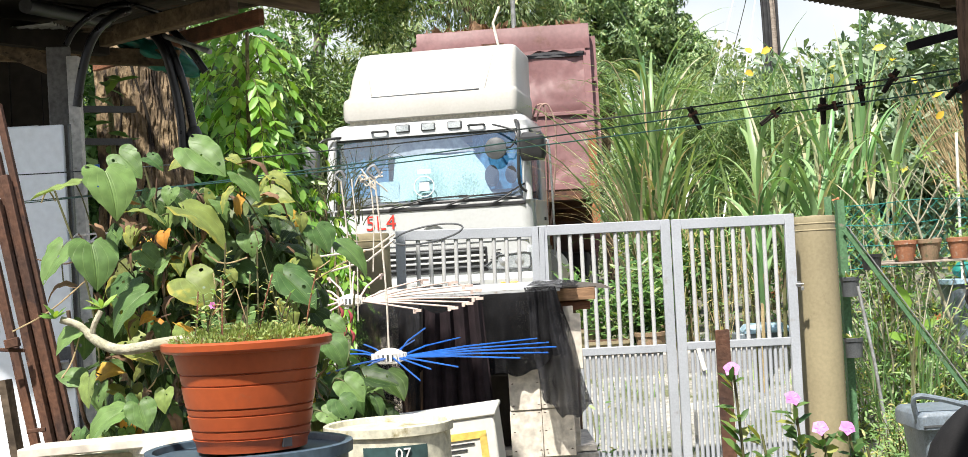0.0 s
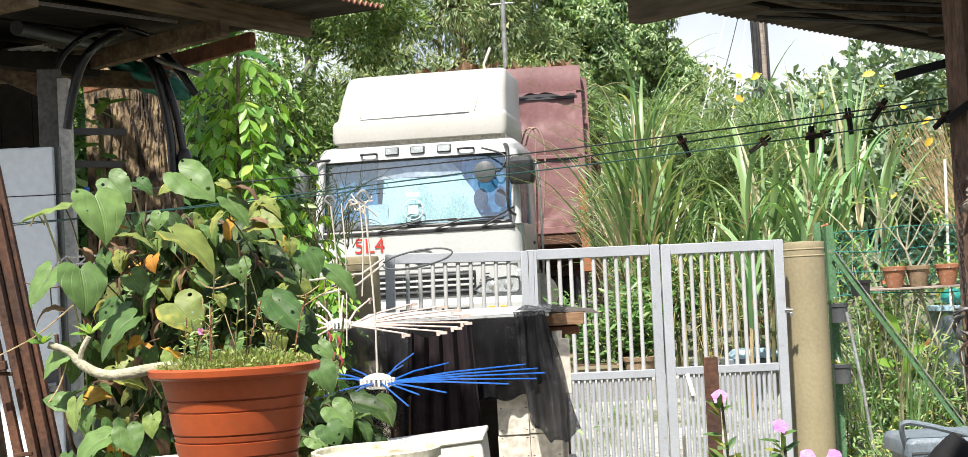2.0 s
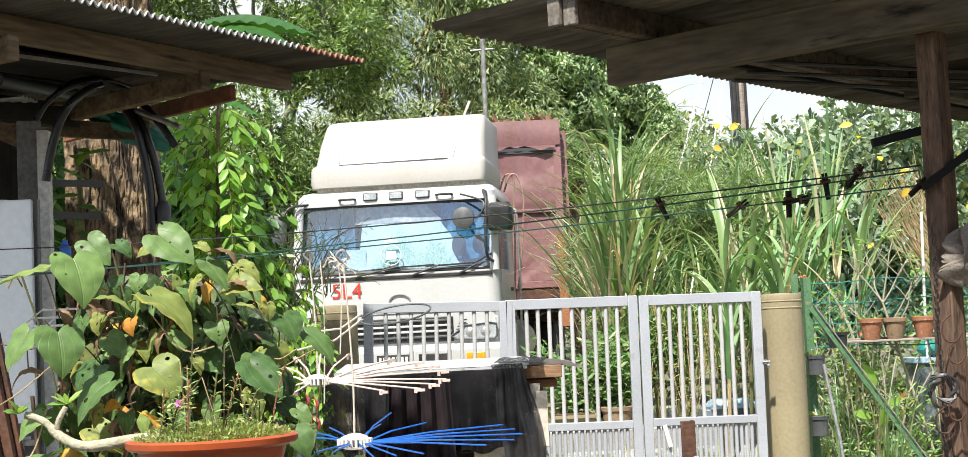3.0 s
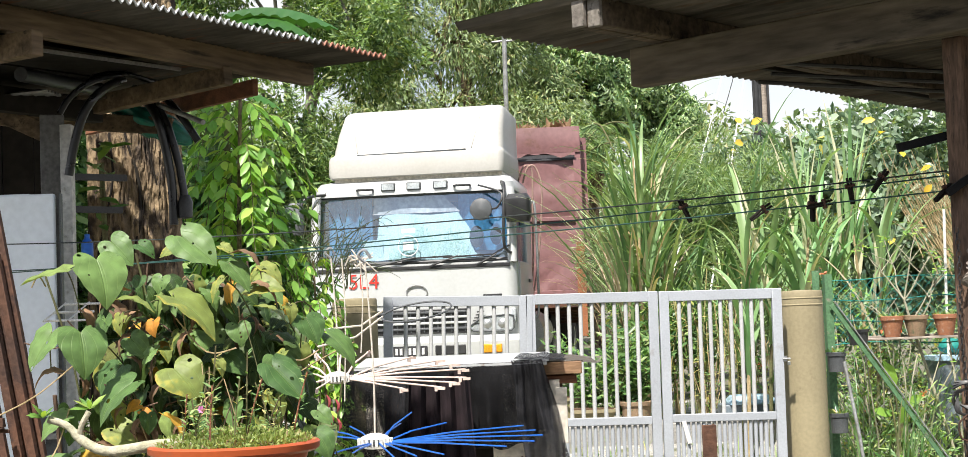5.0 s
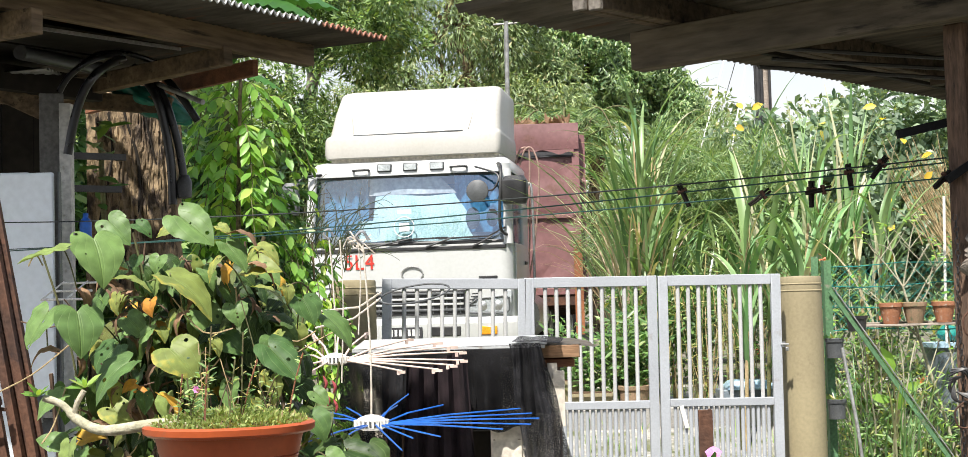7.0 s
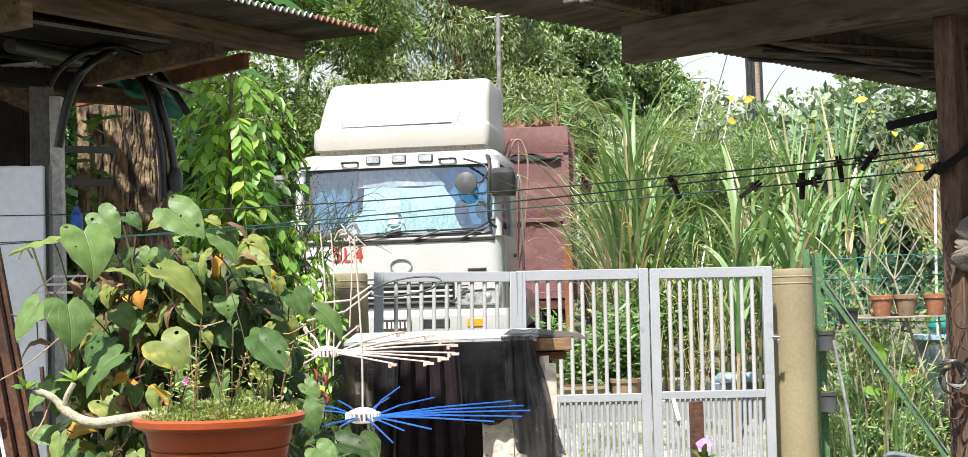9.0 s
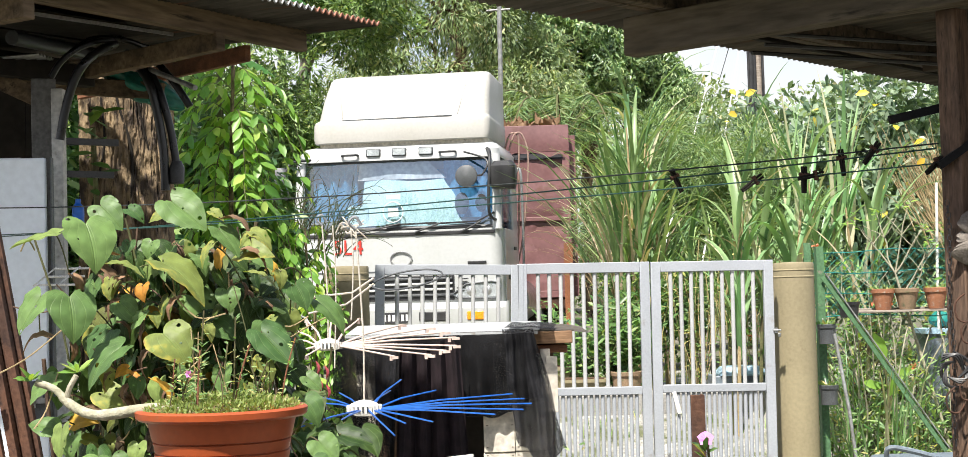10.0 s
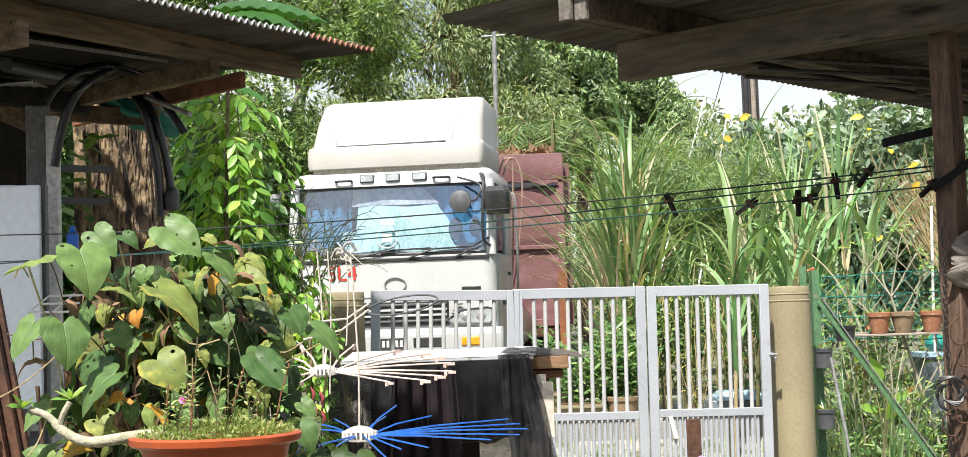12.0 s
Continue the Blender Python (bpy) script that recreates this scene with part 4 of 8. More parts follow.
    for i, dx in enumerate((0.0, 0.06)):
        part("air_hose", Shape().tube(bend([(1.02 + dx, 1.72, 2.66), (1.1 + dx, 1.70, 2.86), (1.2 + dx, 1.72, 2.84), (1.2 + dx * 2, 1.75, 2.5), (1.16 + dx, 1.85, 1.6), (1.1, 1.9, 1.1)], 5), 0.012, 7), HOSE_PINK, truck, "faded pink air hose")
    # chassis, wheels
    for sx in (-0.42, 0.42):
        part("chassis_rail", soft_box(sx - 0.04, sx + 0.04, 0.4, 9.6, 0.78, 1.02), RUST, truck)
    part("axle", Shape().tube([(-1.0, 1.05, 0.5), (1.0, 1.05, 0.5)], 0.07, 12), RUST, truck)
    for x, y in ((-1.0, 1.05), (1.0, 1.05), (-0.98, 4.6), (0.98, 4.6), (-0.98, 7.9), (0.98, 7.9), (-0.98, 9.1), (0.98, 9.1)):
        build_wheel(truck, x, y)
    part("fuel_tank", Shape().tube([(0.95, 2.0, 0.75), (0.95, 3.2, 0.75)], 0.3, 20), CHROME, truck)
    part("mudguard", loft([rounded(0.82, 1.2, 0.45, 1.7, 1.02, 0.05), rounded(0.82, 1.2, 0.45, 1.7, 1.07, 0.05)]), BLACK_PLASTIC, truck)
    return truck


TIP_X, TIP_Y, TIP_Z, TIP_TURN = -0.32, 10.86, 0.72, 6.0  # hinge of the tipping body, in the truck's space
BODY_W, BODY_L, BODY_H = 2.42, 7.5, 2.36


def build_tipper(truck):
    """Steel body with its hinge at its own origin; it reaches forward along -y."""
    w, ln, h = BODY_W / 2, BODY_L, BODY_H
    body = part("tipper_body", soft_box(-w, w, -ln, 0, 0.0, 0.10), MAROON, truck, "maroon steel tipping body with a load", bevel=0.01)
    front = Shape().grid(lambda u, v: (-w + 2 * w * u, -ln + 0.05 * noise.noise((u * 4, v * 4, 1)) + 0.03 * abs(noise.noise((u * 9, v * 7, 6))) - 0.012 * abs(noise.noise((u * 21 + v * 9, v * 5, 3))), 0.1 + (h - 0.42) * v), 60, 44)
    part("front_panel", front, MAROON, body, "dented maroon front panel")
    # solid dark strip where the headboard's shade falls
    part("shadow_strip", soft_box(-w + 0.1, w - 0.06, -ln - 0.03, -ln + 0.0, h - 0.44, h - 0.36), INK, body, "dark strip standing for the shade under the headboard")
    part("torn_edge", Shape().grid(lambda u, v: (0.1 + (w - 0.15) * u, -ln - 0.075, h - 0.345 - v * (0.03 + 0.05 * noise.noise((u * 7, 0, 2)) + 0.03 * math.sin(u * 9))), 30, 2), MAROON, body)
    part("inner_panel", soft_box(-w, w, -ln + 0.02, -ln + 0.06, 0.1, h - 0.05), MAROON, body)
    part("headboard", Shape().grid(lambda u, v: (-w - 0.02 + 2 * (w + 0.02) * u, -ln - 0.05 - 0.02 * math.sin(v * 3.1) + 0.01 * noise.noise((u * 6, v * 2, 4)), h - 0.34 + 0.36 * v + 0.015 * noise.noise((u * 4, 0, 9))), 24, 4), MAROON, body, "folded maroon headboard")
    part("headboard_lip", soft_box(-w - 0.02, w + 0.02, -ln - 0.05, -ln + 0.05, h - 0.01, h + 0.03), MAROON, body, bevel=0.012)
    for x in (-w + 0.03, w - 0.03):
        part("corner_post", soft_box(x - 0.05, x + 0.05, -ln - 0.03, -ln + 0.09, 0.75, h - 0.36), MAROON, body)
        part("corner_foot", soft_box(x - 0.06, x + 0.06, -ln - 0.04, -ln + 0.1, -0.55, 0.75), ORANGE_WOOD, body, "rusty orange corner post")
    part("cross_stiffener", soft_box(-w, w, -ln - 0.03, -ln, 1.06, 1.12), MAROON, body, bevel=0.01)
    part("latch_plate", soft_box(-0.3, 0.02, -ln - 0.1, -ln - 0.06, h - 0.30, h - 0.2), RUST, body)
    part("pull_rod", Shape().tube([(-0.06, -ln - 0.1, h - 0.25), (-0.12, -ln - 0.1, h + 0.10), (-0.02, -ln - 0.09, h + 0.34)], 0.02, 8), PALE_WOOD, body, "pale stick at the headboard")
    for sx in (-1, 1):
        wall = part("side_wall", soft_box(sx * w - 0.03, sx * w + 0.03, -ln + 0.05, 0, 0.1, h - 0.1), MAROON, body, bevel=0.008)
        for i in range(11):
            y = -ln + 0.22 + i * 0.7
            part("side_rib", soft_box(sx * (w + 0.06) - 0.05, sx * (w + 0.06) + 0.05, y - 0.05, y + 0.05, 0.02, h - 0.1), MAROON, wall)
        for z in (0.6, 1.1, 1.6):
            part("side_rail", soft_box(sx * (w + 0.05) - 0.03, sx * (w + 0.05) + 0.03, -ln + 0.1, 0, z - 0.03, z + 0.03), MAROON, wall)
        part("long_beam", soft_box(sx * 0.46 - 0.05, sx * 0.46 + 0.05, -ln, 0, -0.22, 0.0), ORANGE_WOOD, body)
    for i in range(6):
        part("cross_beam", soft_box(-w + 0.02, w - 0.02, -ln + 0.02 + i * 0.5, -ln + 0.14 + i * 0.5, -0.14 - 0.012 * i, 0.0), RUST, body)
    def heap(u, v):
        x, y = -w + 0.08 + (2 * w - 0.16) * u, -ln + 0.12 + (ln - 0.2) * v
        return (x, y, h - 0.02 + 0.14 * math.sin(math.pi * u) ** 0.6 * min(1, v * 6) ** 0.5 * (1 - 0.5 * v) + 0.13 * noise.noise((x * 2.2, y * 2.2, 0)) + 0.06 * noise.noise((x * 8, y * 8, 5)))
    part("load", Shape().grid(heap, 40, 90), surface("dry_plant_rubble", (0.20, 0.125, 0.07), (0.30, 0.21, 0.12), 0.95, scale=5, fine=30, bump=1.0, depth=0.05, stain=(0.10, 0.06, 0.035), stain_at=0.55), body, "brown heap of dry leaves and soil")
    n = 500
    p = np.array([heap(a, b) for a, b in zip(rng.uniform(0.02, 0.98, n), rng.uniform(0.0, 0.25, n) ** 1.5)])
    part("dry_leaf", scatter("dry_leaf", p, rng.normal(size=(n, 3)) + (0, 0, 0.3), rng.normal(size=(n, 3)), rng.uniform(0.1, 0.26, n), rng.uniform(0.05, 0.11, n), LEAF_BROWN, OVAL), None, body, kind="stuff")
    return body


truck = build_truck()
tipper_body = build_tipper(truck)

# ---- gate and pillars ----
def build_gate_leaf(x0, x1, top, bars, label, sag_angle=0.5):
    y, z0, mid = 9.8, 0.09, 0.94
    leaf = thing("metal_gate", ((x0 + x1) / 2, y, z0), label, "gate", "gate leaves")
    w, h, m = (x1 - x0) / 2, top - z0, mid - z0
    f = 0.062
    for sx in (-1, 1):
        part("gate_stile", Shape().box((sx * (w - f / 2), 0, h / 2), (f, 0.05, h)), GATE_PAINT, leaf, bevel=0.004)
    for z, t in ((h - 0.034, 0.068), (m, 0.052), (0.03, 0.06)):
        part("gate_rail", Shape().box((0, 0, z), (2 * w - 2 * f, 0.046, t)), GATE_PAINT, leaf, bevel=0.004)
    inner = 2 * w - 2 * f
    up = Shape().tube([(0, 0, m + 0.026), (0, 0, h - 0.068)], 0.0138, 10, False).mesh("gate_bar", BAR_PAINT)
    low = Shape().tube([(0, 0, 0.06), (0, 0, m - 0.026)], 0.0125, 10, False).mesh("gate_bar", GATE_PAINT)
    for i in range(bars):
        part("gate_bar", up, None, leaf, at=pose(-w + f + inner * (i + 1) / (bars + 1), 0, 0))
    for i in range(2 * bars + 1):
        part("gate_bar", low, None, leaf, at=pose(-w + f + inner * (i + 1) / (2 * bars + 2), 0, 0))
    leaf.matrix_basis = pose((x0 + x1) / 2, y, z0, 0, sag_angle, 0)
    return leaf, w, h, m


def build_pillar(x, y, r, top, name):
    s = Shape().lathe([(r, 0), (r, top - 0.10), (r + 0.003, top - 0.097), (r + 0.003, top - 0.092), (r, top - 0.089), (r, top - 0.055), (r + 0.003, top - 0.052), (r + 0.003, top - 0.047), (r, top - 0.044), (r, top - 0.012), (r - 0.004, top)], 40)
    s.lathe([(r - 0.004, top), (0.001, top + 0.006)], 40)
    return solo("pillar", s, KHAKI, name, "pillar", (x, y, 0), group="gate pillars")


left_leaf, _, lh, lm = build_gate_leaf(-0.63, 0.325, 1.797, 9, "silver-grey steel gate leaf with round bars behind the hutch", 1.6)
part("meeting_strip", Shape().box((0.955 / 2 + 0.004, -0.030, lh / 2), (0.034, 0.006, lh)), GATE_PAINT, left_leaf, bevel=0.002)
mid_leaf, mw, mh, mm = build_gate_leaf(0.335, 1.205, 1.784, 9, "closed silver-grey steel gate leaf with round bars")
right_leaf, rw, rh, rm_ = build_gate_leaf(1.215, 2.02, 1.774, 9, "closed silver-grey steel gate leaf beside the khaki pillar")
bolt = part("bolt", Shape().tube([(rw - 0.01, -0.03, 1.22), (rw + 0.04, -0.03, 1.22)], 0.007, 8).box((rw + 0.01, -0.025, 1.22), (0.02, 0.012, 0.035)), CHROME, right_leaf, "small steel bolt")
part("padlock", Shape().box((rw + 0.03, -0.03, 1.19), (0.02, 0.012, 0.026)), CHROME, bolt, bevel=0.004)
part("latch", Shape().box((-rw + 0.09, -0.03, 0.34), (0.02, 0.012, 0.18)).tube([(-rw + 0.09, -0.04, 0.27), (-rw + 0.09, -0.04, 0.42)], 0.01, 8), CHROME, right_leaf)
part("tag", Shape().box((-rw + 0.15, -0.03, 0.76), (0.028, 0.003, 0.15), pose(0, 0, 0, 0, -14, 0)), WHITE_PLASTIC, right_leaf, "torn white plastic strip")
build_pillar(2.215, 10.02, 0.142, 1.75, "round khaki painted concrete gate pillar")
build_pillar(-0.79, 10.02, 0.15, 1.805, "round khaki painted concrete gate pillar beside the leaves")

# ---- side fence, right of the pillar ----
def build_side_fence():
    fence = thing("side_fence", (2.49, 10.3, 0.0), "green steel angle frame with teal and grey wire netting", "fence")
    part("post", Shape().box((-0.018, 0, 0.93), (0.05, 0.01, 1.86)).box((-0.04, 0.035, 0.93), (0.008, 0.07, 1.86)), GREEN_STEEL, fence)
    part("brace", Shape().bar((-0.01, -0.03, 1.65), (0.80, -0.03, 0.43), 0.012, 0.034), GREEN_STEEL, fence)
    part("brace_flange", Shape().bar((0.006, -0.042, 1.672), (0.816, -0.042, 0.452), 0.02, 0.008), GALVANISED, fence, "pale edge along the top of the brace")
    part("post", Shape().box((0.0, 0.46, 0.95), (0.05, 0.01, 1.9)), GREEN_STEEL, fence)
    part("post", Shape().box((2.9, 0.46, 0.95), (0.07, 0.01, 1.9)), GREEN_STEEL, fence)
    net = Shape()
    x0, x1, z0, z1, st = 0.04, 2.9, 1.36, 1.83, 0.075
    def wire(a, b, r):
        net.tube([a, ((a[0] + b[0]) / 2, a[1] + 0.012, (a[2] + b[2]) / 2), b], r, 4, False)
    k = x0 - (z1 - z0)
    while k < x1:
        a0, a1 = max(k, x0), min(k + (z1 - z0), x1)
        if a1 > a0:
            wire((a0, 0.45, z0 + a0 - k), (a1, 0.45, z0 + a1 - k), 0.0024)
            wire((a0, 0.454, z1 - (a0 - k)), (a1, 0.454, z1 - (a1 - k)), 0.0024)
        k += st
    for z in (z0, 1.52, 1.68, z1):
        net.tube([(x0 + (x1 - x0) * i / 10, 0.45, z + 0.014 * math.sin(i * 1.7 + z * 9)) for i in range(11)], 0.004, 5)
    part("teal_net", net, TEAL_NET, fence, "teal plastic netting", kind="stuff")
    net = Shape()
    z0, z1, st = 0.2, 1.36, 0.085
    k = x0 - (z1 - z0)
    while k < x1:
        a0, a1 = max(k, x0), min(k + (z1 - z0), x1)
        if a1 > a0:
            wire((a0, 0.46, z0 + a0 - k), (a1, 0.46, z0 + a1 - k), 0.002)
            wire((a0, 0.464, z1 - (a0 - k)), (a1, 0.464, z1 - (a1 - k)), 0.002)
        k += st
    part("wire_net", net, GALVANISED, fence, "grey chain-link wire", kind="stuff")
    return fence


build_side_fence()


def build_pot(name, at, r, h, material, label, plant=True, group="", taper=0.72, seg=28):
    pot = thing(name, at, label, "plant pot", group)
    prof = [(0.001, 0.004), (r * taper, 0.0), (r * 0.93, h * 0.78), (r * 1.02, h * 0.80), (r * 1.04, h * 0.98), (r, h), (r * 0.92, h), (r * 0.88, h * 0.86), (0.001, h * 0.86)]
    part("pot", Shape().lathe(prof, seg), material, pot)
    part("soil", Shape().grid(lambda u, v: (r * 0.86 * u * math.cos(v * 6.2832), r * 0.86 * u * math.sin(v * 6.2832), h * 0.88 + 0.1 * r * (1 - u) + 0.004 * noise.noise((u * 9, v * 9, r * 50))), 6, 20), SOIL, pot)
    if plant:
        n = 46
        a, q = rng.uniform(0, 6.28, n), r * 0.7 * rng.uniform(0, 1, n) ** 0.5
        p = np.c_[q * np.cos(a), q * np.sin(a), np.full(n, h * 0.9)]
        part("seedling", scatter("seedling", p, np.c_[np.cos(a), np.sin(a), rng.uniform(0.2, 1.6, n)], rng.normal(size=(n, 3)) + (0, 0, 1), rng.uniform(0.02, 0.07, n), rng.uniform(0.008, 0.022, n), LEAF_SHRUB, OVAL), None, pot, kind="stuff")
    return pot


shelf = thing("plank_shelf", (3.33, 10.6, 1.385), "weathered plank shelf on a bracket holding clay pots", "shelf")
part("plank", Shape().box((0, 0, 0.008), (1.3, 0.12, 0.016)), WORN_PLANK, shelf, bevel=0.003)
part("plank", Shape().box((0.02, 0.10, 0.02), (1.25, 0.03, 0.02)), WORN_PLANK, shelf, bevel=0.003)
part("shelf_leg", Shape().bar((0.45, 0.0, 0.0), (0.45, 0.0, -1.36), 0.04, 0.04), WORN_PLANK, shelf)
build_pot("clay_pot", (2.985, 10.6, 1.403), 0.083, 0.15, CLAY, "small orange clay pot with seedlings on the plank", group="clay pots", taper=0.64)
build_pot("clay_pot", (3.155, 10.6, 1.403), 0.086, 0.15, CLAY_OLD, "small mossy clay pot with soil on the plank", False, "clay pots", taper=0.64)
build_pot("clay_pot", (3.365, 10.6, 1.403), 0.083, 0.15, CLAY, "small faded clay pot with a sprig on the plank", group="clay pots", taper=0.64)
for z in (1.19, 0.775):
    pt = build_pot("hanging_pot", (2.475, 10.19, z), 0.064, 0.135, DARK_GREY, "small dark grey plastic pot hung on the green post", group="hanging pots", taper=0.85)
    part("hook", Shape().tube([(0, 0.06, 0.12), (0, 0.10, 0.17), (0, 0.11, 0.10)], 0.004, 6), GALVANISED, pt)
build_pot("hanging_pot", (2.70, 10.45, 1.36), 0.075, 0.11, BLACK_PLASTIC, "black plastic pot hung on the netting", True, "hanging pots", 0.8)
solo("leaning_pipe", Shape().tube([(2.505, 10.1, 1.26), (2.56, 10.0, 0.75), (2.63, 9.95, 0.0)], 0.012, 10), GALVANISED, "thin grey pipe leaning at the fence", "pipe")

bin_ = thing("pale_bin", (3.62, 11.35, 0.0), "pale blue-grey plastic bin with a bag on it behind the pots", "bin")
part("bin_body", loft([rounded(-0.12, 0.20, -0.15, 0.15, 0.3, 0.03), rounded(-0.14, 0.22, -0.17, 0.17, 1.2, 0.03)]), TUB_GREY, bin_)
part("bin_rim", loft([rounded(-0.16, 0.24, -0.19, 0.19, 1.2, 0.03), rounded(-0.16, 0.24, -0.19, 0.19, 1.235, 0.03)]), BLUE_TARP, bin_)
part("stand", Shape().box((0.04, 0, 0.15), (0.3, 0.3, 0.30)), CONCRETE, bin_, bevel=0.01)
part("bag", Shape().grid(lambda u, v: (0.02 + 0.10 * math.sin(math.pi * v) ** 0.5 * math.cos(u * 6.2832), 0.08 * math.sin(math.pi * v) ** 0.5 * math.sin(u * 6.2832), 1.235 + 0.13 * v + 0.02 * noise.noise((u * 6, v * 6, 4))), 20, 10), TEAL_NET, bin_, "crumpled teal bag")
solo("white_pipe", Shape().tube([(3.56, 11.2, 0.3), (3.571, 11.2, 1.61), (3.592, 11.2, 2.34)], 0.011, 8), WHITE_PLASTIC, "thin white plastic pipe standing behind the pots", "pipe")

# grey storage tub
tub = thing("storage_tub", (2.70, 8.7, -0.06), "blue-grey plastic storage tub with a raised handle", "tub")
part("stand", Shape().box((0, 0, 0.10), (0.5, 0.4, 0.20)), CONCRETE, tub, bevel=0.01)
part("tub_body", loft([rounded(-0.24, 0.26, -0.2, 0.2, 0.2, 0.04), rounded(-0.28, 0.30, -0.24, 0.24, 0.54, 0.04)]), TUB_GREY, tub)
lid = part("lid", loft([rounded(-0.31, 0.33, -0.27, 0.27, 0.53, 0.04), rounded(-0.31, 0.33, -0.27, 0.27, 0.61, 0.04), rounded(-0.29, 0.31, -0.25, 0.25, 0.635, 0.04)]), TUB_GREY, tub, bevel=0.006)
part("rim_band", Shape().box((0.01, -0.272, 0.555), (0.6, 0.006, 0.012)), DARK_GREY, lid)
part("handle", Shape().tube(bend([(-0.3, -0.2, 0.58), (-0.33, -0.26, 0.72), (-0.20, -0.27, 0.71), (0.06, -0.24, 0.63)], 5), 0.016, 8), TUB_GREY, tub)
part("round_sticker", Shape().lathe([(0.001, 0), (0.055, 0)], 24).mesh("round_sticker", BLUE_TARP), None, tub, "faded blue round sticker", at=pose(0.06, -0.252, 0.42, 90))
bag = Shape().grid(lambda u, v: (0.2 * math.sin(math.pi * v) * math.cos(u * 6.2832) * (1 + 0.15 * noise.noise((u * 5, v * 5, 2))), 0.18 * math.sin(math.pi * v) * math.sin(u * 6.2832), 0.75 * v - 0.06 * math.sin(v * 6)), 24, 14)
solo("black_sack", bag, SACK_BLACK, "black plastic sack in front of the grey tub", "sack", (2.20, 7.0, 0.0))
solo("spare_wheel", Shape().lathe([(0.14, -0.05), (0.2, -0.05), (0.22, 0), (0.2, 0.05), (0.14, 0.05), (0.13, 0), (0.14, -0.05)], 28), RUBBER, "small black tyre lying beside the tub", "tyre", (3.15, 9.2, 0.05))

# ---- hutch with shade net ----
def build_hutch():
    hut = thing("hutch", (0.0, 7.85, 0.0), "old wooden hutch with a tin lid, draped in black net", "hutch")
    x0, x1, y0, y1 = -0.56, 0.50, -0.32, 0.42
    for x in (x0 + 0.03, x1 - 0.10):
        for y in (y0 + 0.03, y1 - 0.03):
            part("leg", Shape().box((x, y, 0.66), (0.05, 0.05, 1.32)), PALE_WOOD, hut, bevel=0.003)
    part("side_board", Shape().box((0.44, 0.0, 1.377), (0.20, 0.66, 0.062)), ORANGE_PLY, hut, "varnished upper board", bevel=0.004)
    part("side_board", Shape().box((0.43, 0.02, 1.318), (0.17, 0.62, 0.04)), RED_WOOD, hut, bevel=0.004)
    part("corner_strip", Shape().box((0.43, -0.30, 1.14), (0.06, 0.04, 0.28)), PALE_WOOD, hut, bevel=0.003)
    part("tin_lid", Shape().grid(lambda u, v: (-0.60 + (0.97 + 0.05 * v) * u, -0.42 + 0.86 * v, 1.418 + 0.026 * v + 0.002 * noise.noise((u * 5, v * 5, 0))), 60, 8), TIN, hut, "flat weathered tin lid")
    # overhang of the lid in darker tin; its shade is in the colour
    part("lid_flap", Shape().grid(lambda u, v: (0.34 + 0.29 * u, -0.30 + 0.66 * v, 1.414 + 0.02 * v - 0.02 * u * u + 0.003 * noise.noise((u * 5, v * 5, 7))), 14, 10).box((0.45, 0.02, 1.409), (0.2, 0.6, 0.006)), ZINC_DARK, hut, "rusty tin flap at the side of the lid, darkened for shade")
    part("lid_edge", Shape().box((-0.12, -0.42, 1.408), (0.96, 0.010, 0.016)), TIN, hut)
    part("shelf_board", Shape().box((-0.02, 0.05, 0.60), (1.05, 0.74, 0.03)), PALE_WOOD, hut, bevel=0.003)
    part("lower_shelf", Shape().box((0.18, -0.1, 0.565), (0.66, 0.5, 0.03)), CONCRETE, hut, bevel=0.003)
    for i, (x0, x1, z0, z1) in enumerate(((0.075, 0.234, 0.58, 0.815), (0.236, 0.395, 0.58, 0.819), (0.078, 0.233, 0.817, 1.10), (0.235, 0.392, 0.821, 1.10), (0.135, 0.228, 1.095, 1.36))):
        part("box_board", Shape().box(((x0 + x1) / 2, -0.405 - 0.003 * i, (z0 + z1) / 2), (x1 - x0, 0.016, z1 - z0)), PALE_WOOD, hut, "pale nailed board", bevel=0.004)
    for i in range(4):
        part("side_plank", Shape().box((0.42, 0.06, 0.70 + i * 0.14), (0.02, 0.66, 0.13)), PALE_WOOD, hut, bevel=0.003)
    part("back_board", Shape().box((-0.02, 0.40, 1.0), (1.0, 0.02, 0.8)), POST_WOOD, hut)
    # the gloom inside the hutch is put into this box's colour
    part("nest_box", Shape().box((-0.06, 0.0, 0.80), (0.30, 0.4, 0.36)), DARK_WOOD, hut, bevel=0.006)
    nails = Shape()
    for x in (0.095, 0.22, 0.25, 0.375):
        for z in (0.615, 0.71, 0.80, 0.84, 0.95, 1.04):
            nails.lathe([(0.006, 0), (0.004, 0.004), (0.001, 0.005)], 6, (x, 0, z))
    nails.v = [(x, -0.423 - 0.004 * ((z * 100) % 2), z) for x, y, z in nails.v]
    part("nail_heads", nails, RUST, hut, kind="stuff")
    return hut


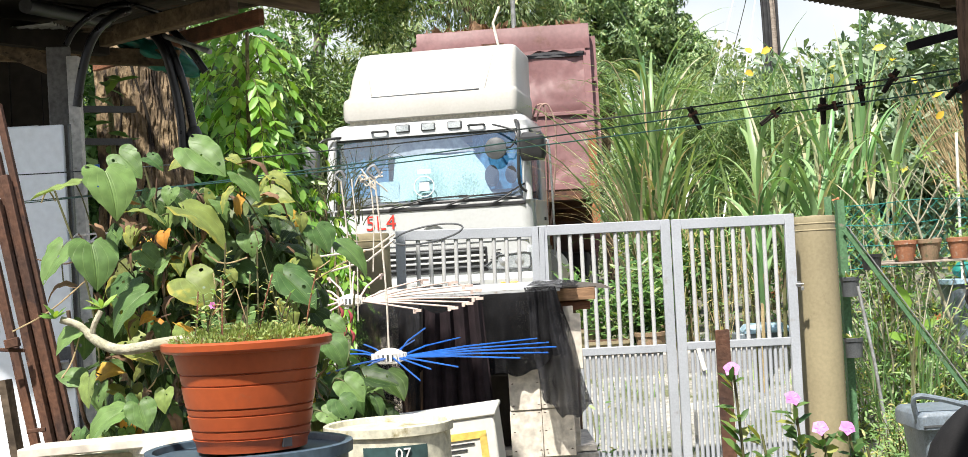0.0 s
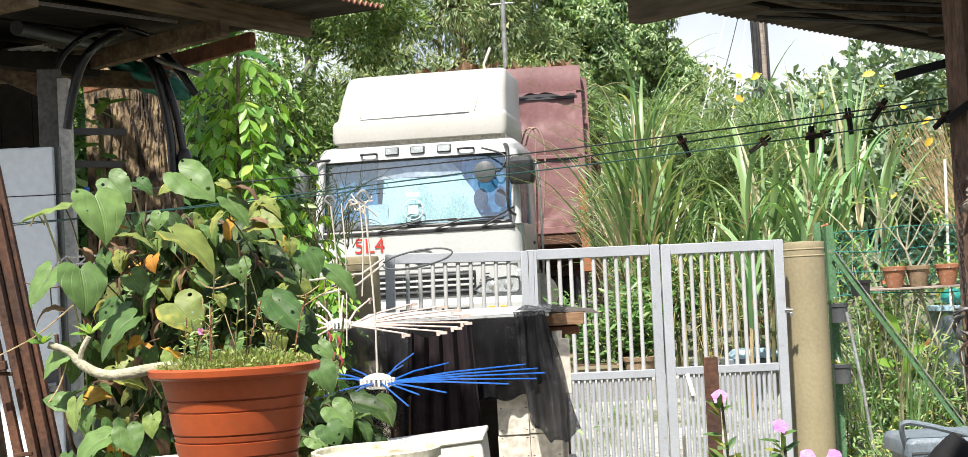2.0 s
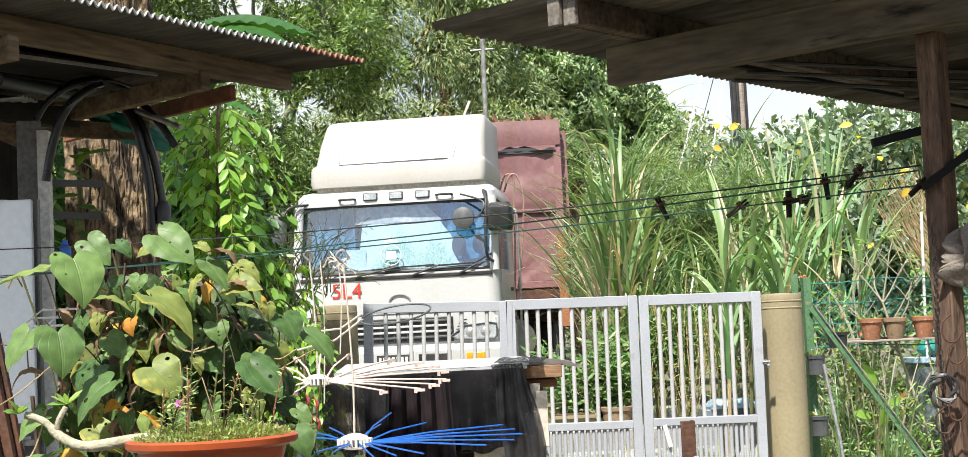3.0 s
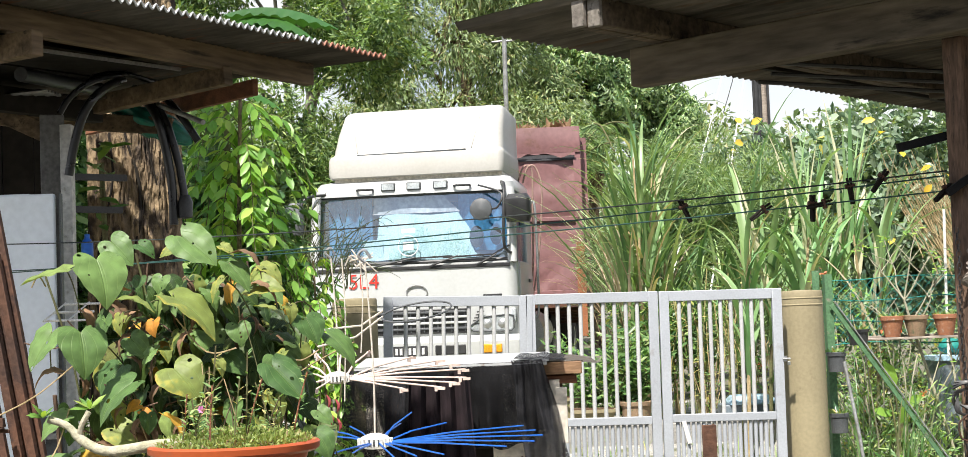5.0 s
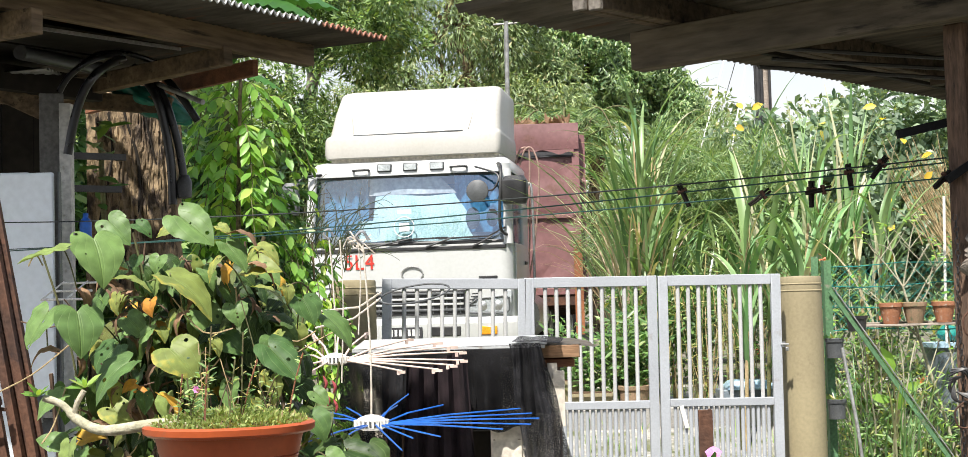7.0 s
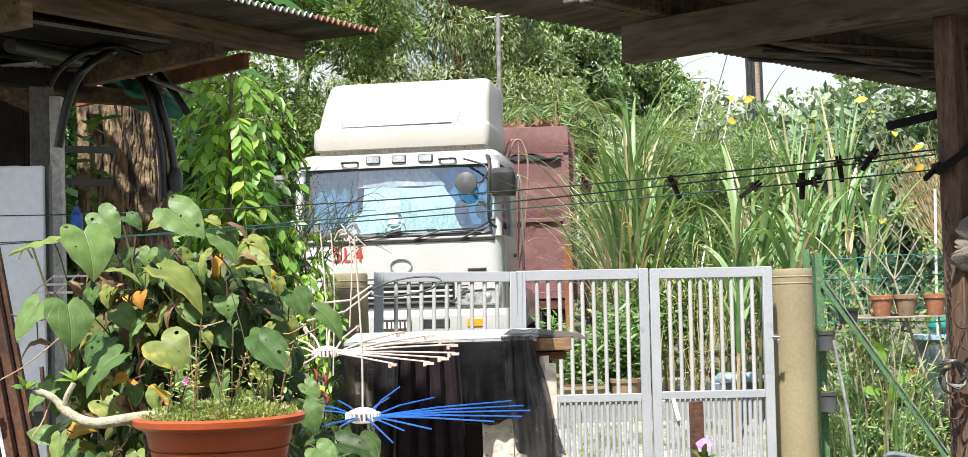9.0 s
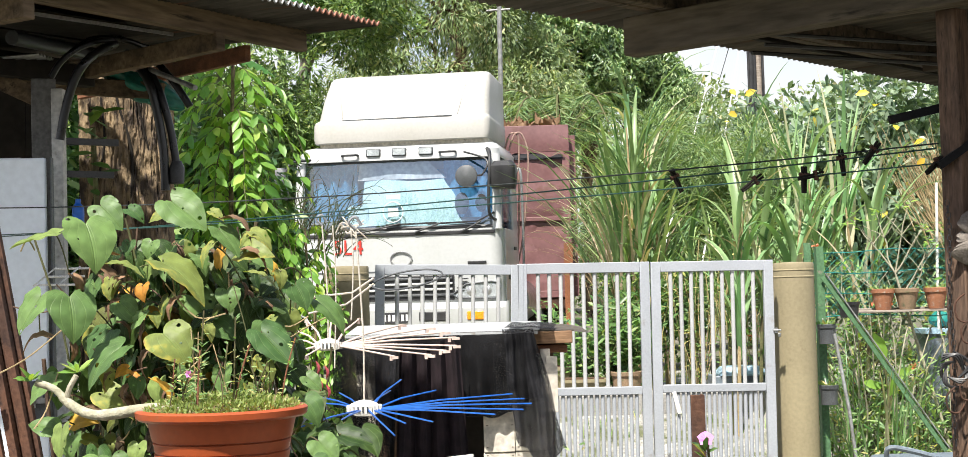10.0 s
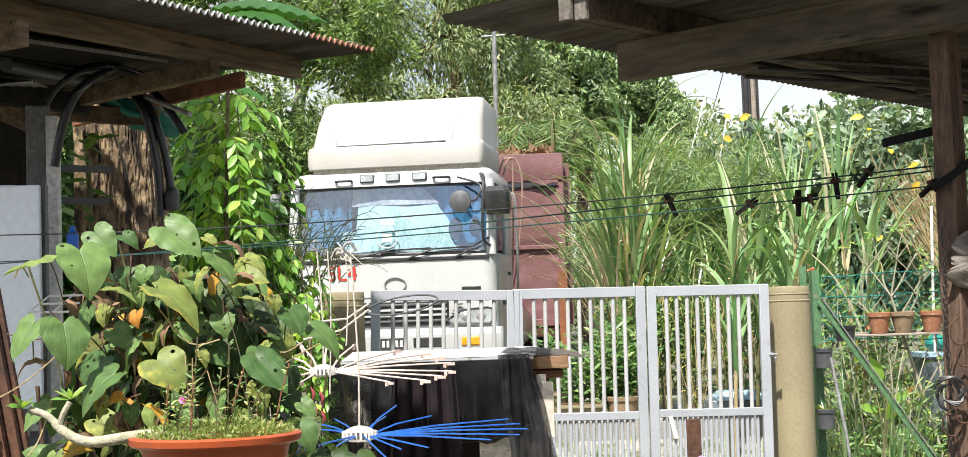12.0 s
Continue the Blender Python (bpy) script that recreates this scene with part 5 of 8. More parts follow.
def build_net():
    cover = thing("shade_net", (0.0, 7.42, 0.0), "black shade net hanging in folds over the hutch", "net")
    def drape(u, v):
        x = -0.38 + 0.72 * u
        u = 0.28 + 0.72 * u
        bottom = 0.70 if u < 0.30 else (1.02 - 0.04 * math.sin(u * 12))
        bottom += 0.035 * math.sin(u * 21) + 0.03 * noise.noise((u * 14, 0, 0))
        z = 1.405 + (bottom - 1.405) * v
        out = -0.005 - 0.06 * v ** 0.6 + 0.030 * math.sin(u * 31 + v * 2) * v + 0.015 * math.sin(u * 67 + 1) * v
        return (x + 0.06 * v * (u - 0.4), out, z)
    part("front_drape", Shape().grid(drape, 90, 26), BLACK_NET, cover, "folded black net front")
    def left_drape(u, v):
        x = -0.66 + 0.32 * u
        z = 1.405 - (0.68 + 0.04 * math.sin(u * 13)) * v
        return (x + 0.03 * v * math.sin(u * 5), -0.03 - 0.06 * v ** 0.6 + 0.035 * math.sin(u * 17 + v * 2) * v + 0.018 * math.sin(u * 41 + 5 * v) * v, z)
    part("left_drape", Shape().grid(left_drape, 40, 26), GREY_NET, cover, "mottled grey hanging side of the net")
    def fold(u, v):
        # the gathered corner: narrow under the lid, spreading to a ragged hem
        x = 0.18 + 0.16 * u + v * (0.05 + 0.09 * u) + 0.006 * math.sin(v * 9 + u * 4)
        y = -0.03 - 0.10 * v - 0.022 * math.sin(u * 11 + v * 1.5) * (0.35 + 0.8 * v) - 0.007 * math.sin(u * 31 + v * 5) - 0.006 * noise.noise((u * 9, v * 9, 2))
        drop = 0.53 + 0.11 * math.sin(u * 2.6) + 0.015 * noise.noise((u * 11, 3, 0))
        return (x, y, 1.428 - drop * v - 0.012 * math.sin(u * 19) * v)
    part("side_fold", Shape().grid(fold, 60, 40), GREY_NET, cover, "bunched corner of the net")
    part("top_fold", Shape().grid(lambda u, v: (0.19 + 0.24 * u + 0.05 * v, -0.03 + 0.42 * v, 1.433 + 0.003 * math.sin(u * 15) + 0.018 * v - 0.06 * max(0, u - 0.75)), 20, 16), GREY_NET, cover)
    cloth = thing("dark_cloth", (-0.12, 7.24, 0.0), "dark brown cloth hung over the front of the hutch", "cloth")
    part("cloth", Shape().grid(lambda u, v: (-0.20 + 0.29 * u + 0.07 * (u - 0.5) * v, 0.022 * math.sin(u * 26 + v * 1.5) + 0.010 * math.sin(u * 53) - 0.02 * v, 1.36 - 0.62 * v - 0.03 * math.sin(u * 6)), 40, 16), DARK_CLOTH, cloth)


build_hutch()
build_net()

# ---- washing lines, pegs and hangers ----
LEFT_END, RIGHT_END = Vector((-1.352, 5.0, 0)), Vector((1.13, 3.48, 0))


def line_at(k, z):
    p = LEFT_END.lerp(RIGHT_END, k)
    return Vector((p.x, p.y, z))


def build_line(zl, zr, dip, off, material, label, r=0.0028):
    pts = []
    a, b = line_at(-0.35, zl + 0.35 * (zl - zr)) , line_at(1, zr)
    for i in range(31):
        k = i / 30
        p = a.lerp(b, k) - Vector((0, 0, dip * 4 * k * (1 - k)))
        pts.append(p + Vector((0, off, 0)))
    solo("washing_line", Shape().tube(pts, r, 6), material, label, "washing line", group="washing lines")
    return pts


LINES = [build_line(1.983, 1.945, 0.05, 0.0, ROPE_DARK, "dark green washing line with old pegs", 0.0020),
         build_line(1.882, 1.935, 0.03, 0.02, ROPE_GREEN, "green plastic washing line across the yard", 0.0020),
         build_line(1.882, 1.897, 0.03, -0.02, ROPE_GREEN, "green plastic washing line below the others", 0.0018)]


def build_peg(at, lean, turn, label):
    peg = thing("clothes_peg", at, label, "clothes peg", "old clothes pegs", turn)
    peg.matrix_basis = pose(*at, 0, lean, turn)
    for s in (-1, 1):
        part("prong", Shape().box((s * 0.0034, 0, -0.008), (0.0054, 0.010, 0.066), pose(0, 0, 0, 0, s * 1.5, 0)), DARK_WOOD, peg, bevel=0.0015)
    part("spring", Shape().tube([(-0.012, 0, 0.004), (0.012, 0, 0.004)], 0.006, 8), RUST, peg)


for k, n, lean, turn in ((0.7698, 1, -24, 10), (0.8411, 2, 55, 5), (0.8850, 2, 2, 20), (0.8938, 2, 80, 0), (0.9215, 1, -6, 0), (0.9466, 0, 38, 12), (0.9955, 2, 55, 30)):
    k = (k + 0.35) / 1.35
    q = LINES[n][min(int(k * 30), 29)].lerp(LINES[n][min(int(k * 30) + 1, 30)], k * 30 - int(k * 30))
    build_peg(tuple(q), lean, turn, "weathered dark wooden clothes peg on the line")


def build_hanger(name, at, arms, arm_mat, hub_mat, length, top, label, clips):
    h = thing(name, at, label, "drying hanger", "drying hangers")
    hub = part("hub", Shape().lathe([(0.001, -0.010), (0.034, -0.010), (0.041, -0.004), (0.041, 0.006), (0.032, 0.010), (0.001, 0.011)], 28), DARK_GREY, h, "hub with white ribs")
    part("hub_cap", Shape().lathe([(0.001, 0.026), (0.016, 0.024), (0.034, 0.017), (0.041, 0.010), (0.037, 0.009), (0.001, 0.011)], 28), hub_mat, hub, "white ribbed cap")
    part("hub_base", Shape().lathe([(0.001, -0.017), (0.026, -0.016), (0.040, -0.009), (0.037, -0.008), (0.001, -0.009)], 28), hub_mat, hub)
    for i in range(22):
        a = 2 * math.pi * i / 22
        part("hub_rib", Shape().box((0.043 * math.cos(a), 0.043 * math.sin(a), 0.001), (0.009, 0.0066, 0.021), pose(0, 0, 0, 0, 0, math.degrees(a))), hub_mat, hub)
    for az, el, k in arms:
        c, s, t = math.cos(radians(az)), math.sin(radians(az)), math.tan(radians(el))
        e = Vector((c * length * k, s * length * k, t * length * k))
        arm = part("arm", Shape().tube([(c * 0.04, s * 0.04, 0.0), e * 0.5 + Vector((0, 0, 0.004)), e], [0.0040, 0.0034, 0.0028] if clips else [0.0027, 0.0024, 0.0021], 7), arm_mat, h)
        if clips:
            part("clip", Shape().box(tuple(e + Vector((0, 0, -0.004))), (0.026, 0.006, 0.009), pose(0, 0, 0, 0, 0, az)).box(tuple(e * 0.95 + Vector((0, 0, -0.008))), (0.01, 0.006, 0.014), pose(0, 0, 0, 0, 0, az)), PINKISH, arm)
    pts = [(0, 0, 0.024), (0.002, 0, (top - at[2]) * 0.35), (-0.004, 0.004, (top - at[2]) * 0.7), (-0.012, 0.0, top - at[2])]
    part("cord", Shape().tube(bend(pts, 6), 0.0027, 6), CORD, h, "white hanging cord")
    part("hook", Shape().tube(bend([(-0.012, 0, top - at[2]), (-0.03, 0.0, top - at[2] + 0.02), (-0.012, 0, top - at[2] + 0.035), (0.004, 0, top - at[2] + 0.01)], 5), 0.004, 6), CHROME, h)
    return h


blue_arms = [(2, 0.2, 1.0), (8, 1.6, 0.97), (16, 3.0, 0.93), (-6, -1.2, 0.95), (-14, -2.6, 0.8), (40, 8, 0.55), (66, 16, 0.5), (-34, -7, 0.5), (-50, -9, 0.4), (-70, -10, 0.6),
             (80, 5, 0.7), (106, 4, 0.75), (118, 3, 0.8), (-100, -2, 0.75), (-112, -2, 0.8), (128, 2, 0.5)]
build_hanger("blue_drying_hanger", (-0.274, 4.0, 1.318), blue_arms, BLUE_PLASTIC, WHITE_PLASTIC, 0.45, 1.80, "round drying hanger with blue plastic arms on a cord", False)
white_arms = [(0, -1.5, 1.0), (7, 2.0, 1.0), (-8, -3.5, 0.93), (16, 4.5, 0.96), (-18, -5.5, 0.85), (24, 7, 0.88), (38, 11, 0.72), (-28, -8, 0.6), (60, 24, 0.45), (90, 30, 0.4), (120, 26, 0.4), (140, 18, 0.42), (165, 10, 0.36), (-120, -12, 0.3), (-160, -8, 0.3)]
build_hanger("white_drying_hanger", (-0.459, 5.0, 1.455), white_arms, PINKISH, WHITE_PLASTIC, 0.43, 1.86, "round drying hanger with faded white arms and clips", True)
# bent wire rack hung beside the pillar
rack = thing("wire_hoop", (-0.30, 5.3, 1.66), "bent grey wire hoop hanging from the line", "wire")
part("hoop", Shape().tube([(0.10 + 0.125 * math.cos(a * 0.2618), 0.05 * math.sin(a * 0.2618), 0.012 + 0.035 * math.sin(a * 0.2618 + 0.5)) for a in range(25)], 0.0035, 6), DARK_GREY, rack)
part("wire_stem", Shape().tube([(-0.02, 0, 0.02), (-0.10, 0.02, -0.03), (-0.30, 0.05, -0.045)], 0.004, 6).tube([(-0.02, 0, 0.0), (-0.12, 0.02, -0.07), (-0.26, 0.05, -0.10)], 0.004, 6), CORD, rack)
for x, y, z0, z1 in ((-0.40, 4.6, 1.40, 1.84), (-0.33, 4.4, 1.55, 1.83)):
    solo("loose_cord", Shape().tube(bend([(x, y, z1), (x + 0.006, y, z1 * 0.6 + z0 * 0.4), (x - 0.004, y, z0)], 6), 0.0022, 6), CORD, "loose white cord hanging from the washing line", "cord", group="loose cords")
knot = thing("cord_knot", (-0.335, 4.5, 1.82), "tangle of cord knotted on the washing line", "cord", "loose cords")
for i in range(7):
    a = i * 0.7
    part("cord_loop", Shape().tube(bend([(0.02 * math.cos(a), 0.01, 0.0), (0.035 * math.cos(a + 1), 0.0, 0.025 * math.sin(a)), (0.05 * math.cos(a * 2), 0.01, -0.03 + 0.012 * i)], 4), 0.0024, 5), CORD, knot)

# ---- lean-to roofs ----
U, V = Vector((0.682, 0.731, 0)), Vector((-0.731, 0.682, 0))  # along and across the sheds


def corrugated(origin, along, run, n, length, pitch=0.036, amp=0.0095, fall=0.0):
    """A sheet of n waves along `along`, drawn out over `length` in the direction `run`."""
    s = Shape()
    per = 6
    o = Vector(origin)
    cols = n * per
    def fn(u, v, d):
        i = u * cols
        z = amp * math.cos(2 * math.pi * i / per) + d - fall * v * length + 0.004 * noise.noise((u * 7, v * 4, 1))
        return o + along * (i / per * pitch) + run * (length * v) + Vector((0, 0, z))
    s.grid(lambda u, v: fn(u, v, 0.0), cols, 3)
    s.grid(lambda u, v: fn(1 - u, v, -0.0025), cols, 3)
    return s


LU, LV = Vector((0.545, 0.839, 0)), Vector((-0.839, 0.545, 0))  # the same for the left one


def build_left_shed():
    shed = thing("left_lean_to", (-1.525, 5.75, 0.0), "timber lean-to with a rusty corrugated zinc roof", "shed")
    o = Vector((1.525, -5.75, 0))
    end = Vector((-0.66, 6.31, 0)) + o
    def p(along, across, z):
        q = end + LU * along + LV * across
        return (q.x, q.y, z)
    # main beam along U, its end sawn; sheet above it overhanging towards the yard
    part("eave_beam", Shape().bar(p(-2.3, 0, 2.705), p(0, 0, 2.705), 0.05, 0.09), TAN_WOOD, shed, "long weathered eave beam", bevel=0.004)
    start = end + LU * -2.3 + LV * -0.35 + Vector((0, 0, 2.75))
    part("roof_sheet", corrugated(start, LU, LV, 66, 0.95, fall=-0.02), ZINC, shed, "rusty corrugated zinc sheet")
    inner = end + LU * -1.55 + LV * 0.55 + Vector((0, 0, 2.775))
    part("roof_sheet", corrugated(inner, LU, LV, 45, 2.0, fall=-0.02), ZINC, shed, "rusty corrugated zinc sheet")
    # bead added along the edge; its pale tone stands for sunlight, its end is rusty
    lip = [start + LU * (i / 6 * 0.036) + Vector((0, 0, 0.0095 * math.cos(2 * math.pi * i / 6) + 0.004 * noise.noise((i / 396 * 7, 0, 1)))) for i in range(397)]
    part("sunlit_lip", Shape().tube(lip[:326], 0.0042, 5), TIN, shed, "pale bead standing for the sunlit lip of the zinc sheet")
    part("sunlit_lip", Shape().tube(lip[325:], 0.0042, 5), RUST_PINK, shed, "rusty lip of the zinc sheet")
    part("rafter", Shape().bar(tuple(Vector((-0.93, 5.83, 2.635)) + o), tuple(Vector((-1.80, 6.42, 2.585)) + o), 0.05, 0.075), TAN_WOOD, shed, bevel=0.004)
    part("rafter", Shape().bar(tuple(Vector((-1.40, 4.86, 2.60)) + o), tuple(Vector((-2.4, 5.5, 2.60)) + o), 0.05, 0.085), TAN_WOOD, shed, bevel=0.004)
    part("rafter", Shape().bar(p(-1.7, -0.04, 2.63), p(-1.7, 2.6, 2.66), 0.05, 0.09), OLD_WOOD, shed, bevel=0.004)
    part("end_board", Shape().bar(tuple(Vector((-0.90, 6.36, 2.67)) + o), tuple(Vector((-1.9, 7.45, 2.67)) + o), 0.03, 0.07), RED_WOOD, shed, "reddish end board", bevel=0.003)
    # beam and planks in near black, in place of shade under the roof
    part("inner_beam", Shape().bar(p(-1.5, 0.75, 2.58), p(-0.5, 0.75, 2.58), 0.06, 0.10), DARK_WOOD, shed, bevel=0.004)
    part("shade_plank", Shape().bar(p(-1.55, 0.42, 2.69), p(-0.62, 0.42, 2.70), 0.30, 0.02), DARK_WOOD, shed)
    part("shade_plank", Shape().bar(p(-1.5, 0.82, 2.69), p(-0.62, 0.82, 2.70), 0.44, 0.02), DARK_WOOD, shed)
    part("shade_plank", Shape().bar(p(-1.5, 1.35, 2.69), p(-0.5, 1.35, 2.70), 0.56, 0.02), DARK_WOOD, shed)
    part("metal_strip", Shape().bar(tuple(Vector((-1.561, 5.284, 2.665)) + o), tuple(Vector((-1.119, 5.832, 2.665)) + o), 0.012, 0.012), CHROME, shed)
    # shaded face and lit side of the post, each put into its colour
    part("post", Shape().box((-0.090, 0.03, 1.245), (0.092, 0.092, 2.49), pose(0, 0, 0, 0, 0, 16)), SHADED_CONCRETE, shed, "grey square post with its shade in the colour", bevel=0.004)
    part("lit_edge", Shape().box((-0.008, -0.06, 1.22), (0.044, 0.05, 2.44)), LIT_GREY, shed, "pale strip standing for the lit side of the post", bevel=0.003)
    part("knee_brace", Shape().bar((-0.16, 0.25, 2.445), (-0.62, 0.25, 2.67), 0.03, 0.075), TAN_WOOD, shed, bevel=0.004)
    part("cross_beam", Shape().bar((-1.3, 0.85, 2.685), (0.22, 0.85, 2.545), 0.05, 0.075), TAN_WOOD, shed, "brown beam across the back", bevel=0.004)
    part("stored_board", Shape().bar((-0.95, 0.15, 2.60), (0.12, 0.55, 2.625), 0.16, 0.014), OLD_WOOD, shed, "loose board under the roof", bevel=0.002)
    part("stored_sheet", Shape().grid(lambda u, v: (-0.75 + 0.62 * u, 0.10 + 0.30 * v, 2.565 + 0.04 * u + 0.02 * v + 0.006 * math.sin(v * 40)), 8, 40), GALVANISED, shed, "offcut of grey metal sheet under the roof")
    # backing boards added; their near-black colour is the shade inside the shed
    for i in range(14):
        part("shade_board", Shape().box((-0.58 - 0.16 * i, 1.75 + 0.004 * (i % 2), 1.41), (0.155, 0.025, 2.82)), DARK_WOOD, shed)
    for z, x1 in ((2.262, 0.14), (2.132, 0.12)):
        part("rail", Shape().bar((-0.04, 0.15, z), (x1, 0.27, z), 0.02, 0.026), BLACK_PLASTIC, shed)
    return shed


build_left_shed()

# hoses and bag stored under the roof
def hose(pts, r, label):
    s = Shape().tube(bend(pts, 8), r, 12)
    solo("black_hose", s, HOSE_BLACK, label, "hose", group="black hoses")


hose([(-1.374, 5.95, 2.652), (-1.377, 5.75, 2.600), (-1.405, 5.62, 2.535), (-1.444, 5.60, 2.468), (-1.479, 5.60, 2.364), (-1.505, 5.60, 2.236)], 0.017, "black plastic hose end hanging from the roof")
hose([(-1.439, 6.458, 2.697), (-1.361, 6.300, 2.623), (-1.304, 6.248, 2.539), (-1.272, 6.248, 2.421), (-1.247, 6.248, 2.262), (-1.241, 6.248, 2.082)], 0.019, "thick black hose hanging from the roof")
hose([(-1.412, 6.458, 2.696), (-1.326, 6.300, 2.619), (-1.266, 6.263, 2.512), (-1.224, 6.263, 2.366), (-1.202, 6.263, 2.235), (-1.195, 6.263, 2.155)], 0.017, "thick black hose with a plug hanging from the roof")
hose([(-1.335, 6.405, 2.671), (-1.266, 6.300, 2.617), (-1.188, 6.248, 2.521), (-1.131, 6.248, 2.430)], 0.016, "short black hose end hanging from the roof")
hose([(-1.374, 5.95, 2.670), (-1.400, 5.80, 2.641), (-1.465, 5.72, 2.599), (-1.525, 5.70, 2.545), (-1.562, 5.70, 2.487)], 0.012, "black hose stored under the roof")
hose([(-1.25, 6.2, 2.66), (-1.36, 5.95, 2.675), (-1.45, 5.85, 2.655), (-1.50, 5.80, 2.60)], 0.011, "coiled black hose stored under the roof")
solo("hose_plug", Shape().lathe([(0.001, -0.05), (0.03, -0.045), (0.033, 0.02), (0.02, 0.05)], 14), BLACK_PLASTIC, "black plug on a hose end", "plug", (-1.195, 6.263, 2.155))
solo("grey_pipe", Shape().tube([(-1.40, 6.39, 2.646), (-1.060, 5.98, 2.473)], 0.011, 12), GALVANISED, "grey pipe lying under the roof", "pipe", group="stored pipes")
solo("black_pipe", Shape().tube([(-1.65, 5.5, 2.61), (-1.50, 6.1, 2.64)], 0.028, 14), BLACK_PLASTIC, "black pipe lying under the roof", "pipe", group="stored pipes")
def bag_skin(u, v):
    q = math.sin(math.pi * (0.04 + 0.93 * v)) ** 0.55
    k = 1 + 0.30 * noise.noise((math.cos(u * 6.2832) * 2, math.sin(u * 6.2832) * 2, v * 6)) + 0.10 * math.sin(u * 6.2832 * 5 + v * 9)
    return (-0.19 + 0.36 * v, 0.085 * q * k * math.cos(u * 6.2832), (0.055 + 0.02 * v) * q * k * math.sin(u * 6.2832) - 0.15 * v)


bagm = Shape().grid(bag_skin, 48, 30)
solo("green_bag", bagm, GREEN_BAG, "dark green plastic sheet rolled up under the roof", "plastic sheet", (-1.40, 6.65, 2.645))


def build_right_shed():
    shed = thing("right_lean_to", (1.15, 3.45, 0.0), "dark timber lean-to with corrugated roof sheets", "shed")
    o = Vector((-1.15, -3.45, 0))
    c = Vector((-0.02, 3.95, 0)) + o  # corner of the sheet
    W = -V
    def p(along, across, z):
        q = c + U * along + W * across
        return (q.x, q.y, z)
    part("roof_sheet", corrugated(c + U * 0.0 + Vector((0, 0, 2.425)), U, W, 97, 2.8, fall=-0.02), ZINC_DARK, shed, "dark corrugated roof sheet")
    for k, off in enumerate((0.409, 0.450)):
        part("rafter", Shape().bar(p(0.03 + 0.012 * k, off, 2.392), p(3.4, off, 2.392), 0.037, 0.07), OLD_WOOD, shed, bevel=0.004)
        part("rafter_end", Shape().bar(p(0.014 + 0.012 * k, off, 2.392 - 0.003 * k), p(0.029 + 0.012 * k, off, 2.392 - 0.003 * k), 0.038, 0.071), END_GRAIN, shed, "sawn grey rafter end", bevel=0.003)
    part("rafter", Shape().bar(p(1.9, 0.44, 2.38), p(1.9, 2.8, 2.43), 0.05, 0.10), OLD_WOOD, shed, bevel=0.004)
    b0 = Vector((0.472, 4.03, 0)) + o
    b1 = b0 + W * 2.6
    part("main_beam", Shape().bar((b0.x, b0.y, 2.305), (b1.x, b1.y, 2.315), 0.06, 0.105), BEAM_GREY, shed, "thick weathered beam with mould spots", bevel=0.005)
    part("fascia_board", Shape().bar(p(0.62, 0.30, 2.395), p(3.4, 0.30, 2.395), 0.025, 0.05), DARK_WOOD, shed, bevel=0.003)
    part("post", Shape().box((0.022, 0.03, 1.13), (0.054, 0.054, 2.26), pose(0, 0, 0, 0, 0, 40)), POST_WOOD, shed, "brown wooden post", bevel=0.004)
    part("peg_bar", Shape().bar((-0.128, 0.05, 2.005), (-0.01, 0.05, 2.03), 0.018, 0.020), SACK_BLACK, shed)
    part("peg_bar", Shape().bar((-0.03, 0.0, 1.89), (0.12, 0.0, 1.99), 0.018, 0.018), SACK_BLACK, shed)
    for i, (dx, z) in enumerate(((0.0, 2.33), (0.02, 2.30), (-0.05, 2.27))):
        part("cable", Shape().tube([tuple(Vector(p(0.75 + dx, 0.5, z))), tuple(Vector(p(1.6, 1.0, z - 0.03))), tuple(Vector(p(2.6, 1.6, z + 0.02)))], 0.006, 6), BLACK_PLASTIC, shed)
    part("back_wall", Shape().box((1.9, 0.3, 1.2), (0.05, 3.4, 2.4), pose(0, 0, 0, 0, 0, 43)), OLD_WOOD, shed)
    return shed


build_right_shed()

# things hung on the right post
chain = Shape()
for i in range(42):
    z = 1.80 - i * 0.0135
    m = pose(1.128 + 0.003 * math.sin(i * 0.3), 3.43, z, 0, 0, 90 * (i % 2))
    chain.add([m @ Vector((0.0055 * math.cos(a) + 0.0014 * math.cos(b) * math.cos(a), 0.0014 * math.sin(b), 0.0095 * math.sin(a))) for a in [k * 0.785 for k in range(8)] for b in (0, 2.1, 4.2)],
              [(k * 3 + j, ((k + 1) % 8) * 3 + j, ((k + 1) % 8) * 3 + (j + 1) % 3, k * 3 + (j + 1) % 3) for k in range(8) for j in range(3)])
solo("chain", chain, BLACK_PLASTIC, "thin dark chain hanging beside the post", "chain")
wrap = Shape()
for k in range(4):
    wrap.grid(lambda u, v, k=k: (1.192 + (0.040 + 0.006 * k) * math.sin(math.pi * v) ** 0.6 * math.cos(u * 6.2832) * (1 + 0.2 * noise.noise((u * 6, v * 5, k))), 3.43 + 0.018 * math.sin(math.pi * v) ** 0.6 * math.sin(u * 6.2832), 1.775 - 0.022 * k - 0.045 * v + 0.016 * math.sin(u * 6.2832 + k)), 28, 8)
